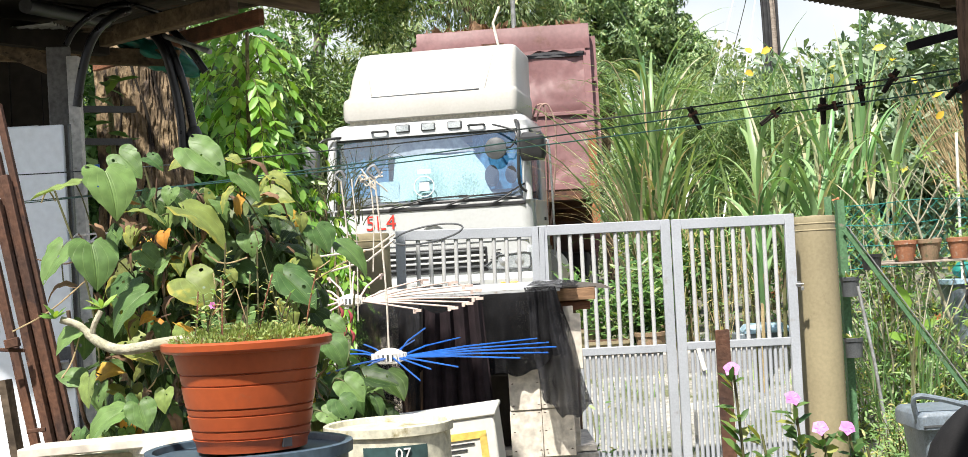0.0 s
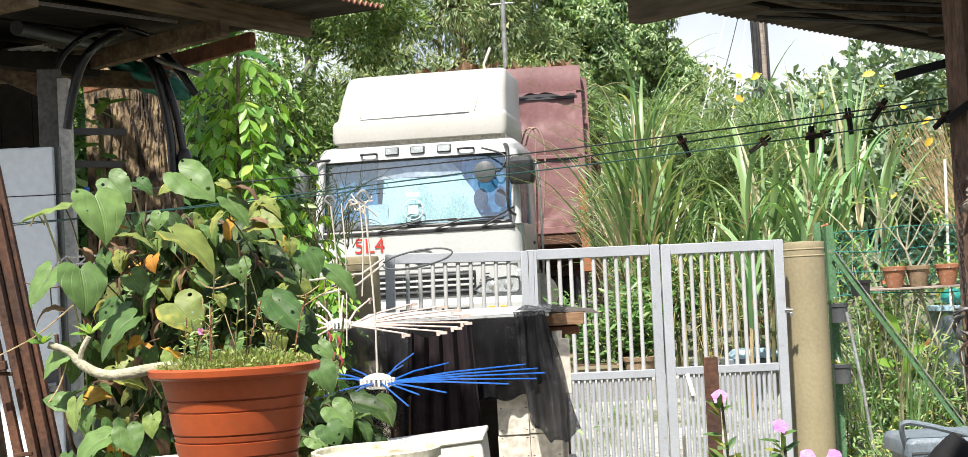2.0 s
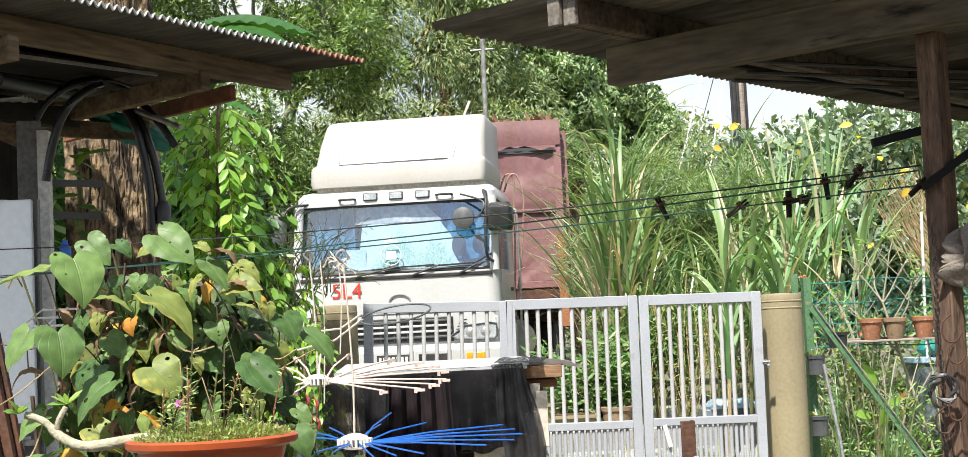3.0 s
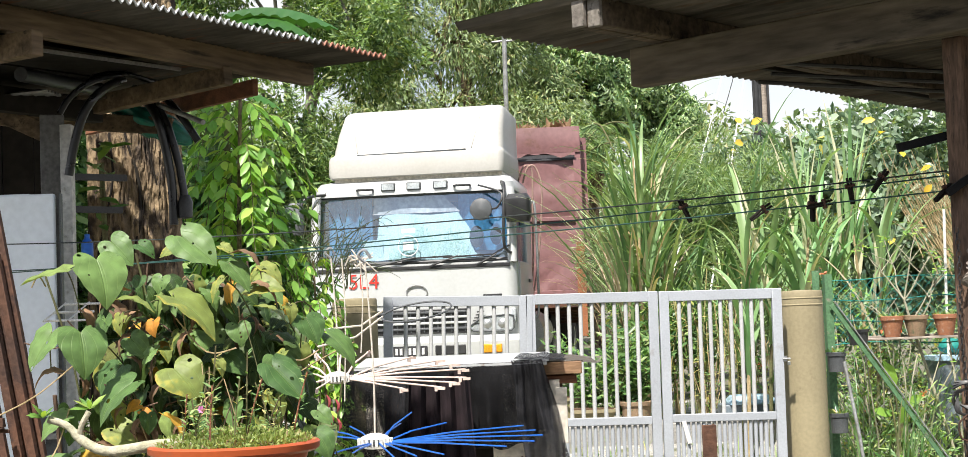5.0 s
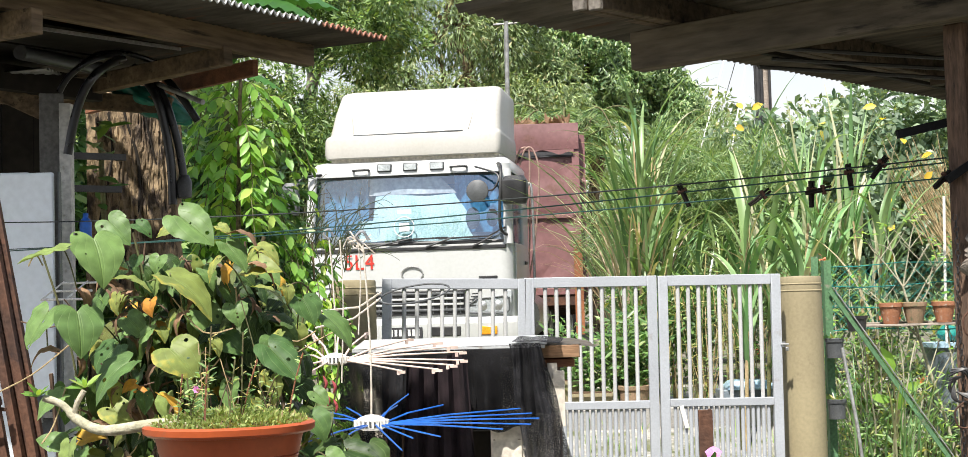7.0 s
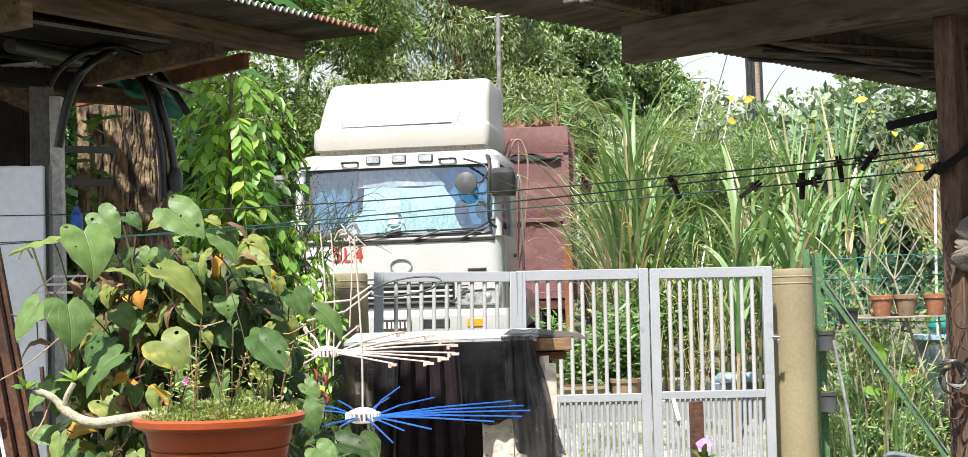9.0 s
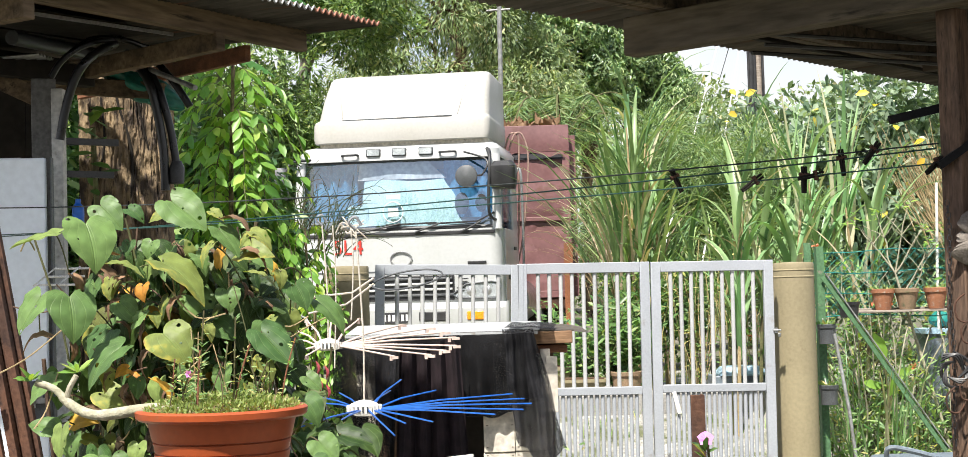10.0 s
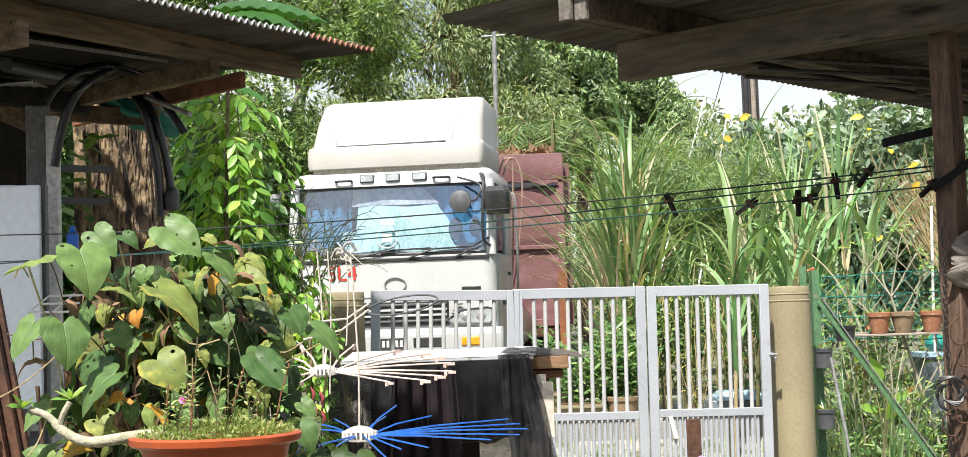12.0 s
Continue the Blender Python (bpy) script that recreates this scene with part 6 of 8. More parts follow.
solo("cloth_wrap", wrap, GREY_CLOTH, "stained grey rag tied round the wooden post", "rag")
solo("rag_tail", Shape().grid(lambda u, v: (1.19 + 0.14 * u, 3.42 - 0.02 * math.sin(u * 5 + v * 3), 1.78 + 0.07 * u - 0.10 * v + 0.012 * math.sin(u * 16)), 16, 10), GREY_CLOTH, "loose end of the grey rag", "rag")
for i, (x, z, r) in enumerate(((1.150, 1.555, 0.022), (1.158, 1.50, 0.018), (1.120, 1.345, 0.02), (1.150, 1.37, 0.018))):
    solo("wire_hook", Shape().tube(bend([(x, 3.40, z + r * 1.6), (x - r, 3.40, z + r * 0.6), (x - r * 0.8, 3.40, z - r), (x + r * 0.3, 3.40, z - r * 1.3), (x + r, 3.40, z - r * 0.4)], 6), 0.0022, 7), RUST, "bent rusty wire hook on the post", "hook", group="wire hooks")
for i in range(2):
    pg = thing("green_peg", (1.215, 3.40, 1.60 - 0.03 * i), "pale green plastic clothes peg hung by the post", "clothes peg", "green pegs", 10)
    for s in (-1, 1):
        part("prong", Shape().box((0.0, 0, s * 0.005), (0.055, 0.01, 0.007), pose(0, 0, 0, 0, 25 + 6 * s, 0)), LEAF_PALE, pg)
tangle = thing("wire_tangle", (1.122, 3.41, 1.415), "tangle of dark wire hung on the post", "wire")
for i in range(14):
    a = i * 1.3
    part("wire_loop", Shape().tube(bend([(0.02 * math.cos(a), 0.0, 0.02 * math.sin(a)), (0.035 * math.cos(a + 1.2), -0.01, 0.035 * math.sin(a + 1.4)), (0.03 * math.cos(a + 2.4), 0.005, 0.045 * math.sin(a + 2.2))], 5), 0.0028, 5), BLACK_PLASTIC, tangle)


# unseen plain wall, added at the viewer's back to hold off sky light
PLASTER = surface("unseen_wall_plaster", (0.42, 0.38, 0.32), (0.36, 0.33, 0.28), 0.9, scale=1.2, fine=40, bump=0.3, stain=(0.20, 0.18, 0.15), stain_at=0.66)
solo("unseen_wall_south", Shape().box((0, 0, 1.6), (14.0, 0.2, 3.2)), PLASTER, "unseen plain wall added behind the yard to cut sky light", "wall", (0, -2.2, 0), kind="structure", bevel=0.01)

# ---- left side of the yard ----
cab_ = thing("white_cabinet", (-1.765, 5.40, 0.0), "tall pale blue-white metal cabinet with a black latch", "cabinet")
part("body", Shape().box((-0.06, 0.15, 1.08), (0.45, 0.26, 2.15)), PANEL_WHITE, cab_, bevel=0.006)
door = part("door", Shape().box((-0.01, 0.005, 1.08), (0.54, 0.025, 2.14)), PANEL_WHITE, cab_, bevel=0.006)
part("door_edge", Shape().box((0.282, 0.0, 1.08), (0.006, 0.03, 2.14)), DARK_GREY, door)
latch = part("latch_plate", Shape().box((0.225, -0.014, 1.27), (0.10, 0.012, 0.15)), DARK_GREY, door, bevel=0.004)
part("latch_lever", Shape().tube([(0.245, -0.03, 1.29), (0.215, -0.04, 1.29), (0.215, -0.04, 1.25)], 0.009, 8).box((0.24, -0.03, 1.275), (0.05, 0.012, 0.02)), CHROME, latch)
wr = Shape()
for k in range(3):
    wr.tube([(-0.012 * k, -0.09 * k, -0.029 * k), (0.13, -0.09 * k, -0.030 * k)], 0.0042, 7)
for x in (0.0, 0.085):
    wr.tube([(x, 0.02, 0.006), (x - 0.024, -0.185, -0.06)], 0.0032, 6)
solo("wire_rack", wr, WHITE_PLASTIC, "small white wire rack fixed to the cabinet", "rack", (-1.469, 5.37, 1.745))
solo("blue_bottle", Shape().lathe([(0.001, 0), (0.022, 0), (0.022, 0.07), (0.01, 0.085), (0.01, 0.1), (0.001, 0.1)], 16), BLUE_PLASTIC, "small blue bottle behind the leaves", "bottle", (-1.40, 5.44, 1.90))

def build_scrap():
    rack = thing("rusty_steel_frame", (-1.03, 3.6, 0.0), "leaning bundle of rusty steel bars joined by a cross plate", "scrap frame")
    def bar_at(off, y, w, top, label=""):
        """A square tube leaning to the left, off metres along from the foremost one."""
        a = Vector((off + 0.2127, y, 0.0))
        b = Vector((off + 0.2127 - 0.1816 * top, y + 0.06, top))
        part("steel_bar", Shape().bar(tuple(a), tuple(b), w, w), RUST, rack, label, bevel=0.002)
    for off, y, w, top in ((-0.004, 0.03, 0.017, 2.02), (-0.018, 0.0, 0.019, 1.84), (-0.034, 0.02, 0.020, 1.90), (-0.050, -0.01, 0.021, 1.78), (-0.088, 0.0, 0.016, 1.66), (-0.104, 0.02, 0.011, 1.74)):
        bar_at(off, y, w, top)
    part("cross_plate", Shape().box((-0.115, -0.025, 1.43), (0.034, 0.02, 0.022), pose(0, 0, 0, 0, -10, 0)), RUST, rack, bevel=0.002)
    part("cross_bar", Shape().bar((-0.095, -0.01, 1.215), (-0.05, -0.01, 1.218), 0.010, 0.010), RUST, rack, bevel=0.0015)
    part("cross_bar", Shape().bar((-0.15, -0.01, 1.415), (-0.09, -0.01, 1.41), 0.009, 0.009), RUST, rack, bevel=0.0015)
    part("timber_strip", Shape().bar((0.02, -0.02, 0.0), (-0.155, 0.03, 1.34), 0.03, 0.02), OLD_WOOD, rack, "grey wooden strip")


build_scrap()


# ---- foreground: drum, tins, box, terracotta pot ----
def closed_tin(name, at, r, top, material, label, category, rim=0.006):
    t = thing(name, at, label, category)
    part("drum_body", Shape().lathe([(0.001, 0), (r * 0.97, 0), (r, 0.01), (r, top * 0.45), (r + 0.004, top * 0.46), (r, top * 0.47), (r, top - 0.02), (r + rim, top - 0.018), (r + rim, top - 0.002), (r + rim * 0.3, top), (r - 0.004, top - 0.002), (r - 0.006, top - 0.012), (0.001, top - 0.010)], 48), material, t)
    return t


closed_tin("blue_drum", (-0.39, 2.36, 0.0), 0.155, 1.290, DRUM_BLUE, "blue-grey plastic drum carrying the terracotta pot", "drum", 0.008)
tin = closed_tin("cream_tin", (-0.205, 2.86, 0.0), 0.118, 1.262, CREAM_TIN, "stained cream paint tin with a dark printed label", "tin")
lab = Shape().grid(lambda u, v: (0.1192 * math.sin(-0.35 + 1.05 * u), -0.1192 * math.cos(-0.35 + 1.05 * u), 1.135 + 0.092 * v), 20, 2)
part("label", lab, LABEL_TEAL, tin, "dark teal printed label")
words("label_number", "07", 0.03, WHITE_INK, tin, pose(0.033, -0.1175, 1.212, 90, 0, 16), thick=0.0015)
closed_tin("grey_tin", (-0.80, 3.15, 0.0), 0.13, 1.215, CREAM_TIN, "stained grey tin with a plank on it", "tin")
closed_tin("white_bucket", (-0.62, 3.05, 0.0), 0.12, 1.235, WHITE_PLASTIC, "white plastic bucket with a lid behind the drum", "bucket")
solo("plank", Shape().bar((-0.95, 3.02, 1.228), (-0.42, 2.98, 1.250), 0.10, 0.02), PALE_WOOD, "weathered plank lying across the tins", "plank", bevel=0.003)

box = thing("white_box", (-0.18, 3.95, 0.0), "white box with a yellow frame print and small lines of text", "box", turn=-3)
part("support", Shape().box((-0.09, 0, 0.478), (0.52, 0.28, 0.956)), PALE_WOOD, box, "wooden crate below")
tl = pose(0, 0, 0.984, 0, -5.0, 0)
part("box_body", Shape().box((-0.115, 0, 0.085), (0.63, 0.30, 0.17)), CARTON_WHITE, box, bevel=0.008, at=tl)
fr = Shape()
for c, s in (((0.095, -0.152, 0.125), (0.16, 0.003, 0.018)), ((0.166, -0.152, 0.06), (0.018, 0.003, 0.13)), ((0.024, -0.152, 0.06), (0.018, 0.003, 0.13))):
    fr.box(c, s)
frame_ = part("yellow_frame", fr, YELLOW, box, "printed yellow frame", at=tl)
for i in range(7):
    part("text_bar", Shape().box((0.092 - 0.01 * (i % 3), -0.1525, 0.105 - 0.014 * i), (0.10 - 0.02 * (i % 3), 0.003, 0.0035)), INK, frame_)
part("box_lid", Shape().box((-0.115, 0, 0.174), (0.64, 0.31, 0.012)), CARTON_WHITE, box, bevel=0.004, at=tl)

solo("rusty_post", Shape().box((0, 0, 0.68), (0.034, 0.012, 1.36)).box((0.014, 0.015, 0.68), (0.006, 0.03, 1.36)), RUST, "rusty steel angle post standing in the flower bed", "post", (0.562, 3.62, 0.0), bevel=0.0015)


def build_big_pot():
    pot = thing("terracotta_pot", (-0.385, 2.36, 1.285), "large terracotta plastic pot with mossy weeds, standing on the drum", "plant pot")
    h, r = 0.172, 0.128
    prof = [(0.001, 0.003), (0.086, 0.0), (0.088, 0.012)]
    for k, z in enumerate((0.021, 0.034, 0.057, 0.068, 0.104, 0.122)):
        q = 0.088 + (r - 0.012 - 0.088) * z / h
        proud = 0.0012 if k % 2 else 0.0
        prof += [(q + 0.0012 - proud, z - 0.0016), (q - 0.0028, z - 0.0008), (q - 0.0028, z + 0.0008), (q + proud, z + 0.0016)]
    prof += [(r - 0.012, h - 0.018), (r + 0.001, h - 0.016), (r + 0.006, h - 0.012), (r + 0.007, h - 0.003), (r + 0.003, h), (r - 0.006, h), (r - 0.012, h - 0.02), (0.001, h - 0.015)]
    part("pot", Shape().lathe(prof, 64), TERRACOTTA, pot, "ribbed terracotta plastic pot")
    part("drain_hole", Shape().box((0.062, -0.062, 0.012), (0.016, 0.01, 0.014), pose(0, 0, 0, 0, 0, 45)), INK, pot)
    part("soil", Shape().grid(lambda u, v: (0.118 * u * math.cos(v * 6.2832), 0.118 * u * math.sin(v * 6.2832), h - 0.016 + 0.016 * (1 - u * u) + 0.004 * noise.noise((u * 6, v * 8, 0))), 8, 30), SOIL, pot)
    n = 4200
    a, q = rng.uniform(0, 6.2832, n), 0.124 * rng.uniform(0, 1, n) ** 0.5
    p = np.c_[q * np.cos(a), q * np.sin(a), h - 0.012 + 0.017 * (1 - (q / 0.124) ** 2) + rng.uniform(0, 0.015, n)]
    ax = np.c_[np.cos(a) * 0.6, np.sin(a) * 0.6, np.ones(n)] + rng.normal(size=(n, 3)) * 0.7
    part("moss", scatter("moss", p, ax, rng.normal(size=(n, 3)), rng.uniform(0.005, 0.012, n), rng.uniform(0.002, 0.0045, n), MOSS), None, pot, "low yellow-green weeds", kind="stuff")
    # pale bare branch of a desert rose leaning out over the rim
    br = part("branch", Shape().tube(bend([(-0.03, -0.02, h), (-0.11, -0.03, h + 0.002), (-0.19, -0.02, h - 0.006), (-0.235, 0.0, h + 0.008), (-0.265, 0.01, h + 0.034), (-0.295, 0.01, h + 0.046)], 6), [0.009] * 12 + [0.008] * 10 + [0.006] * 9, 10), PALE_STEM, pot, "pale bare branch")
    part("twig", Shape().tube(bend([(-0.245, 0.004, h + 0.016), (-0.24, 0.0, h + 0.035), (-0.228, 0.0, h + 0.056)], 4), 0.0045, 8), PALE_STEM, br)
    for cx, cz, k in ((-0.303, h + 0.048, 17), (-0.228, h + 0.06, 10)):
        aa = rng.uniform(0, 6.28, k)
        part("leaf_tuft", scatter("leaf_tuft", np.tile((cx, 0.008, cz), (k, 1)), np.c_[np.cos(aa), np.sin(aa) * 0.6, rng.uniform(0.0, 1.2, k)], np.tile((0.1, -0.6, 1.0), (k, 1)), rng.uniform(0.018, 0.034, k), rng.uniform(0.006, 0.011, k), LEAF_BRIGHT, OVAL), None, br, kind="stuff")
    # thin weeds with small flowers
    for i in range(16):
        x, y = rng.uniform(-0.08, 0.10), rng.uniform(-0.09, 0.06)
        tall = rng.uniform(0.05, 0.16)
        dx = rng.uniform(-0.03, 0.03)
        st = part("weed_stem", Shape().tube(bend([(x, y, h), (x + dx * 0.4, y, h + tall * 0.5), (x + dx, y, h + tall)], 4), 0.0013, 5), STEM if i % 3 else RED_WOOD, pot)
        k = 14
        s = rng.uniform(0.15, 1, k)
        aa = rng.uniform(0, 6.28, k)
        part("weed_leaf", scatter("weed_leaf", np.c_[x + dx * s, np.full(k, y), h + tall * s], np.c_[np.cos(aa), np.sin(aa), rng.uniform(0, 0.8, k)], np.tile((0, -0.4, 1.0), (k, 1)), rng.uniform(0.008, 0.02, k), rng.uniform(0.003, 0.006, k), LEAF_SHRUB, OVAL), None, st, kind="stuff")
        if i in (5,):
            k = 7
            aa = np.linspace(0, 6.28, k)
            part("small_flower", scatter("small_flower", np.tile((x + dx, y, h + tall), (k, 1)), np.c_[np.cos(aa), -0.6 * np.ones(k), np.sin(aa)], np.tile((0, -1.0, 0.2), (k, 1)), np.full(k, 0.007), np.full(k, 0.005), PETAL, OVAL), None, st)
    return pot


build_big_pot()


def build_periwinkle():
    plant = thing("periwinkle", (0.62, 3.15, 0.0), "pink periwinkle flowers on leafy stems in the flower bed", "flower")
    heads = [(0.512 - 0.62, 0.05, 1.297), (0.638 - 0.62, 0.05, 1.227), (0.693 - 0.62, 0.05, 1.160), (0.751 - 0.62, 0.05, 1.157)]
    for i, hd in enumerate(heads + [(0.03, 0.1, 1.10), (-0.05, 0.08, 1.16), (0.11, 0.03, 1.1), (0.17, 0.06, 1.12)]):
        x0 = hd[0] + 0.03
        stem = part("stem", Shape().tube(bend([(x0 * 0.6, 0.1, 0.55), (x0, 0.07, 0.9), (hd[0] + 0.004, hd[1], hd[2] - 0.01)], 5), 0.003, 6), STEM, plant)
        k = 30
        s = rng.uniform(0.0, 1, k) ** 0.7
        aa = rng.uniform(0, 6.28, k)
        p = np.c_[x0 + (hd[0] - x0) * s, 0.07 + (hd[1] - 0.07) * s, 0.9 + (hd[2] - 0.92) * s]
        part("foliage", scatter("foliage", p, np.c_[np.cos(aa), np.sin(aa), rng.uniform(0.1, 1.1, k)], np.tile((0, -0.5, 1.0), (k, 1)) + rng.normal(size=(k, 3)) * 0.3, rng.uniform(0.03, 0.06, k), rng.uniform(0.013, 0.023, k), LEAF_DEEP, OVAL), None, stem, kind="stuff")
        if i < 4:
            k = 5
            aa = np.linspace(0, 5.03, k) + i
            fx = Vector((0.25 * (i % 2) - 0.1, -0.8, 0.6)).normalized()
            e1 = fx.orthogonal().normalized()
            e2 = fx.cross(e1)
            ax = np.array([tuple(e1 * math.cos(a) + e2 * math.sin(a) + fx * 0.15) for a in aa])
            part("flower", scatter("flower", np.tile(hd, (k, 1)), ax, np.tile(tuple(fx), (k, 1)), np.full(k, 0.019), np.full(k, 0.021), PETAL, OVAL), None, stem, "five-petalled pink flower")


build_periwinkle()

# ---- climbing vine with heart-shaped leaves ----
def heart_leaf(name, material, seed, holes, curl=0.15):
    out = bend([(0, 0, 0), (0.12, -0.14, 0), (0.28, -0.19, 0), (0.42, -0.09, 0), (0.49, 0.11, 0), (0.48, 0.31, 0), (0.39, 0.54, 0), (0.25, 0.74, 0), (0.085, 0.92, 0), (0, 1, 0)], 2)
    s, n, r = Shape(), 4, random.Random(seed)
    for sd in (1, -1):
        k = len(s.v)
        for o in out:
            my = min(max(o.y, 0), 1)
            for j in range(n + 1):
                f = j / n
                x, y = o.x * f, my + (o.y - my) * f
                z = 0.34 * x - curl * (y - 0.3) ** 2 - 0.42 * x * x + 0.032 * math.sin(y * 17 + seed) * x * 2 + 0.03 * math.sin(sd * 2 + y * 6 + seed) * x + 0.012 * math.sin(9 * x + seed)
                s.v.append((sd * x * 0.1, (y - 0.0) * 0.1, z * 0.1))
        for i in range(len(out) - 1):
            for j in range(n):
                if r.random() < holes and 0 < j < n - 1 and 2 < i < 15:
                    continue
                q = (k + i * (n + 1) + j, k + (i + 1) * (n + 1) + j, k + (i + 1) * (n + 1) + j + 1, k + i * (n + 1) + j + 1)
                s.f.append(q if sd > 0 else q[::-1])
    return s.mesh(name, material)


def build_vine():
    vine = thing("heart_leaved_vine", (-0.68, 3.45, 0.0), "large climbing vine with insect-eaten heart-shaped leaves, some yellowed", "plant")
    base = Vector((0.68, -3.45, 0))
    shapes = ((0.0, 0.15), (0.0, 0.45), (0.0, 0.25), (0.0, 0.6))
    kinds = [heart_leaf("leaf", LEAF_HEART, i, h, c) for i, (h, c) in enumerate(shapes)]
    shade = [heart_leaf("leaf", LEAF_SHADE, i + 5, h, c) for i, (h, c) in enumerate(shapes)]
    edged = [heart_leaf("leaf", LEAF_EDGE, 9, 0.0, 0.5)]
    old = [heart_leaf("leaf", LEAF_OLD, 11, 0.0, 0.8), heart_leaf("leaf", LEAF_BROWN, 12, 0.0, 1.3)]
    green, yellow, brown = kinds, old[:1], old[1:]
    count = itertools.count()
    def blade(meshes, a, b, wide):
        """A leaf from its stalk at a to its tip at b, rolled so that it shows `wide` metres to the yard."""
        i = next(count)
        a, b = Vector(a), Vector(b)
        y = b - a
        ln = y.length * 0.86
        a = a + (b - a) * 0.11
        y.normalize()
        out = Vector((0.18 * math.sin(i * 2.4), -1.0, 0.25))
        out = (out - y * out.dot(y)).normalized()
        side = y.cross(out)
        ang = max(math.acos(min(wide / (0.86 * ln), 1.0)), 0.25 + 0.3 * abs(math.sin(i * 1.7)))
        z = out * math.cos(ang) + side * math.sin(ang) * (1 if side.z > 0 else -1)
        x = y.cross(z)
        k = ln / 0.1
        w = (0.6 if meshes is brown else 0.96) * wide / math.cos(min(ang, 1.2)) / 0.096
        m = Matrix(((x.x, y.x, z.x, 0), (x.y, y.y, z.y, 0), (x.z, y.z, z.z, 0), (0, 0, 0, 1)))
        part("leaf", meshes[i % len(meshes)], None, vine, at=Matrix.Translation(a + base) @ m @ Matrix.Diagonal((min(w, k * 1.3), k, k * 0.9, 1)))
        # its stalk, running back into the plant
        if meshes is not brown and i % 2 == 0:
            q = a + Vector((0.05 * math.sin(i * 3.1), 0.12, -0.06 - 0.04 * math.cos(i)))
            part("leaf_stalk", Shape().tube(bend([a + base, (a + q) / 2 + base + Vector((0, -0.01, 0.02)), q + base], 4), 0.0016, 5), STEM, vine)
    blade(green, (-0.845, 3.150, 1.776), (-0.960, 3.141, 1.747), 0.041)
    blade(green, (-0.771, 3.050, 1.801), (-0.733, 3.016, 1.687), 0.101)
    blade(green, (-0.776, 3.180, 1.839), (-0.718, 3.162, 1.777), 0.067)
    blade(green, (-0.723, 3.220, 1.831), (-0.680, 3.211, 1.799), 0.037)
    blade(green, (-0.632, 3.200, 1.847), (-0.541, 3.179, 1.772), 0.091)
    blade(edged, (-0.636, 3.240, 1.817), (-0.684, 3.235, 1.801), 0.033)
    blade(green, (-0.527, 3.200, 1.784), (-0.471, 3.180, 1.714), 0.054)
    blade(edged, (-0.751, 3.150, 1.711), (-0.666, 3.144, 1.689), 0.022)
    blade(green, (-0.712, 3.200, 1.757), (-0.720, 3.190, 1.724), 0.040)
    blade(green, (-0.660, 3.180, 1.757), (-0.673, 3.168, 1.715), 0.043)
    blade(edged, (-0.646, 3.150, 1.721), (-0.526, 3.123, 1.628), 0.053)
    blade(green, (-0.574, 3.200, 1.729), (-0.542, 3.185, 1.679), 0.038)
    blade(yellow, (-0.670, 3.120, 1.664), (-0.673, 3.108, 1.624), 0.061)
    blade(green, (-0.508, 3.200, 1.650), (-0.496, 3.184, 1.597), 0.054)
    blade(green, (-0.363, 3.200, 1.660), (-0.331, 3.181, 1.597), 0.071)
    blade(green, (-0.730, 3.150, 1.630), (-0.683, 3.136, 1.581), 0.053)
    blade(green, (-0.701, 3.140, 1.577), (-0.660, 3.138, 1.608), 0.034)
    blade(edged, (-0.622, 3.050, 1.568), (-0.556, 3.029, 1.498), 0.097)
    blade(green, (-0.746, 3.150, 1.571), (-0.788, 3.127, 1.497), 0.081)
    blade(green, (-0.701, 3.080, 1.545), (-0.789, 3.053, 1.459), 0.062)
    blade(green, (-0.885, 3.150, 1.652), (-0.935, 3.122, 1.561), 0.072)
    blade(green, (-0.805, 3.050, 1.651), (-0.784, 3.018, 1.545), 0.091)
    blade(brown, (-0.873, 3.150, 1.566), (-0.943, 3.143, 1.547), 0.029)
    blade(green, (-0.873, 3.200, 1.470), (-0.940, 3.184, 1.420), 0.054)
    blade(green, (-0.432, 3.120, 1.564), (-0.353, 3.095, 1.479), 0.080)
    blade(green, (-0.424, 3.220, 1.575), (-0.414, 3.194, 1.491), 0.070)
    blade(green, (-0.518, 3.200, 1.487), (-0.520, 3.178, 1.416), 0.050)
    blade(yellow, (-0.697, 3.100, 1.489), (-0.731, 3.094, 1.472), 0.027)
    blade(yellow, (-0.703, 3.120, 1.475), (-0.671, 3.115, 1.459), 0.019)
    blade(yellow, (-0.635, 3.050, 1.472), (-0.580, 3.031, 1.410), 0.020)
    blade(green, (-0.682, 3.100, 1.470), (-0.677, 3.085, 1.422), 0.035)
    blade(green, (-0.636, 3.100, 1.469), (-0.642, 3.082, 1.411), 0.047)
    blade(green, (-0.596, 3.200, 1.483), (-0.589, 3.180, 1.418), 0.048)
    blade(green, (-0.326, 3.250, 1.627), (-0.249, 3.227, 1.548), 0.044)
    blade(brown, (-0.513, 3.200, 1.810), (-0.434, 3.191, 1.776), 0.026)
    blade(edged, (-0.548, 3.240, 1.821), (-0.513, 3.233, 1.798), 0.026)
    blade(green, (-0.801, 3.250, 1.675), (-0.812, 3.231, 1.613), 0.053)
    blade(edged, (-0.462, 3.200, 1.686), (-0.391, 3.191, 1.654), 0.022)
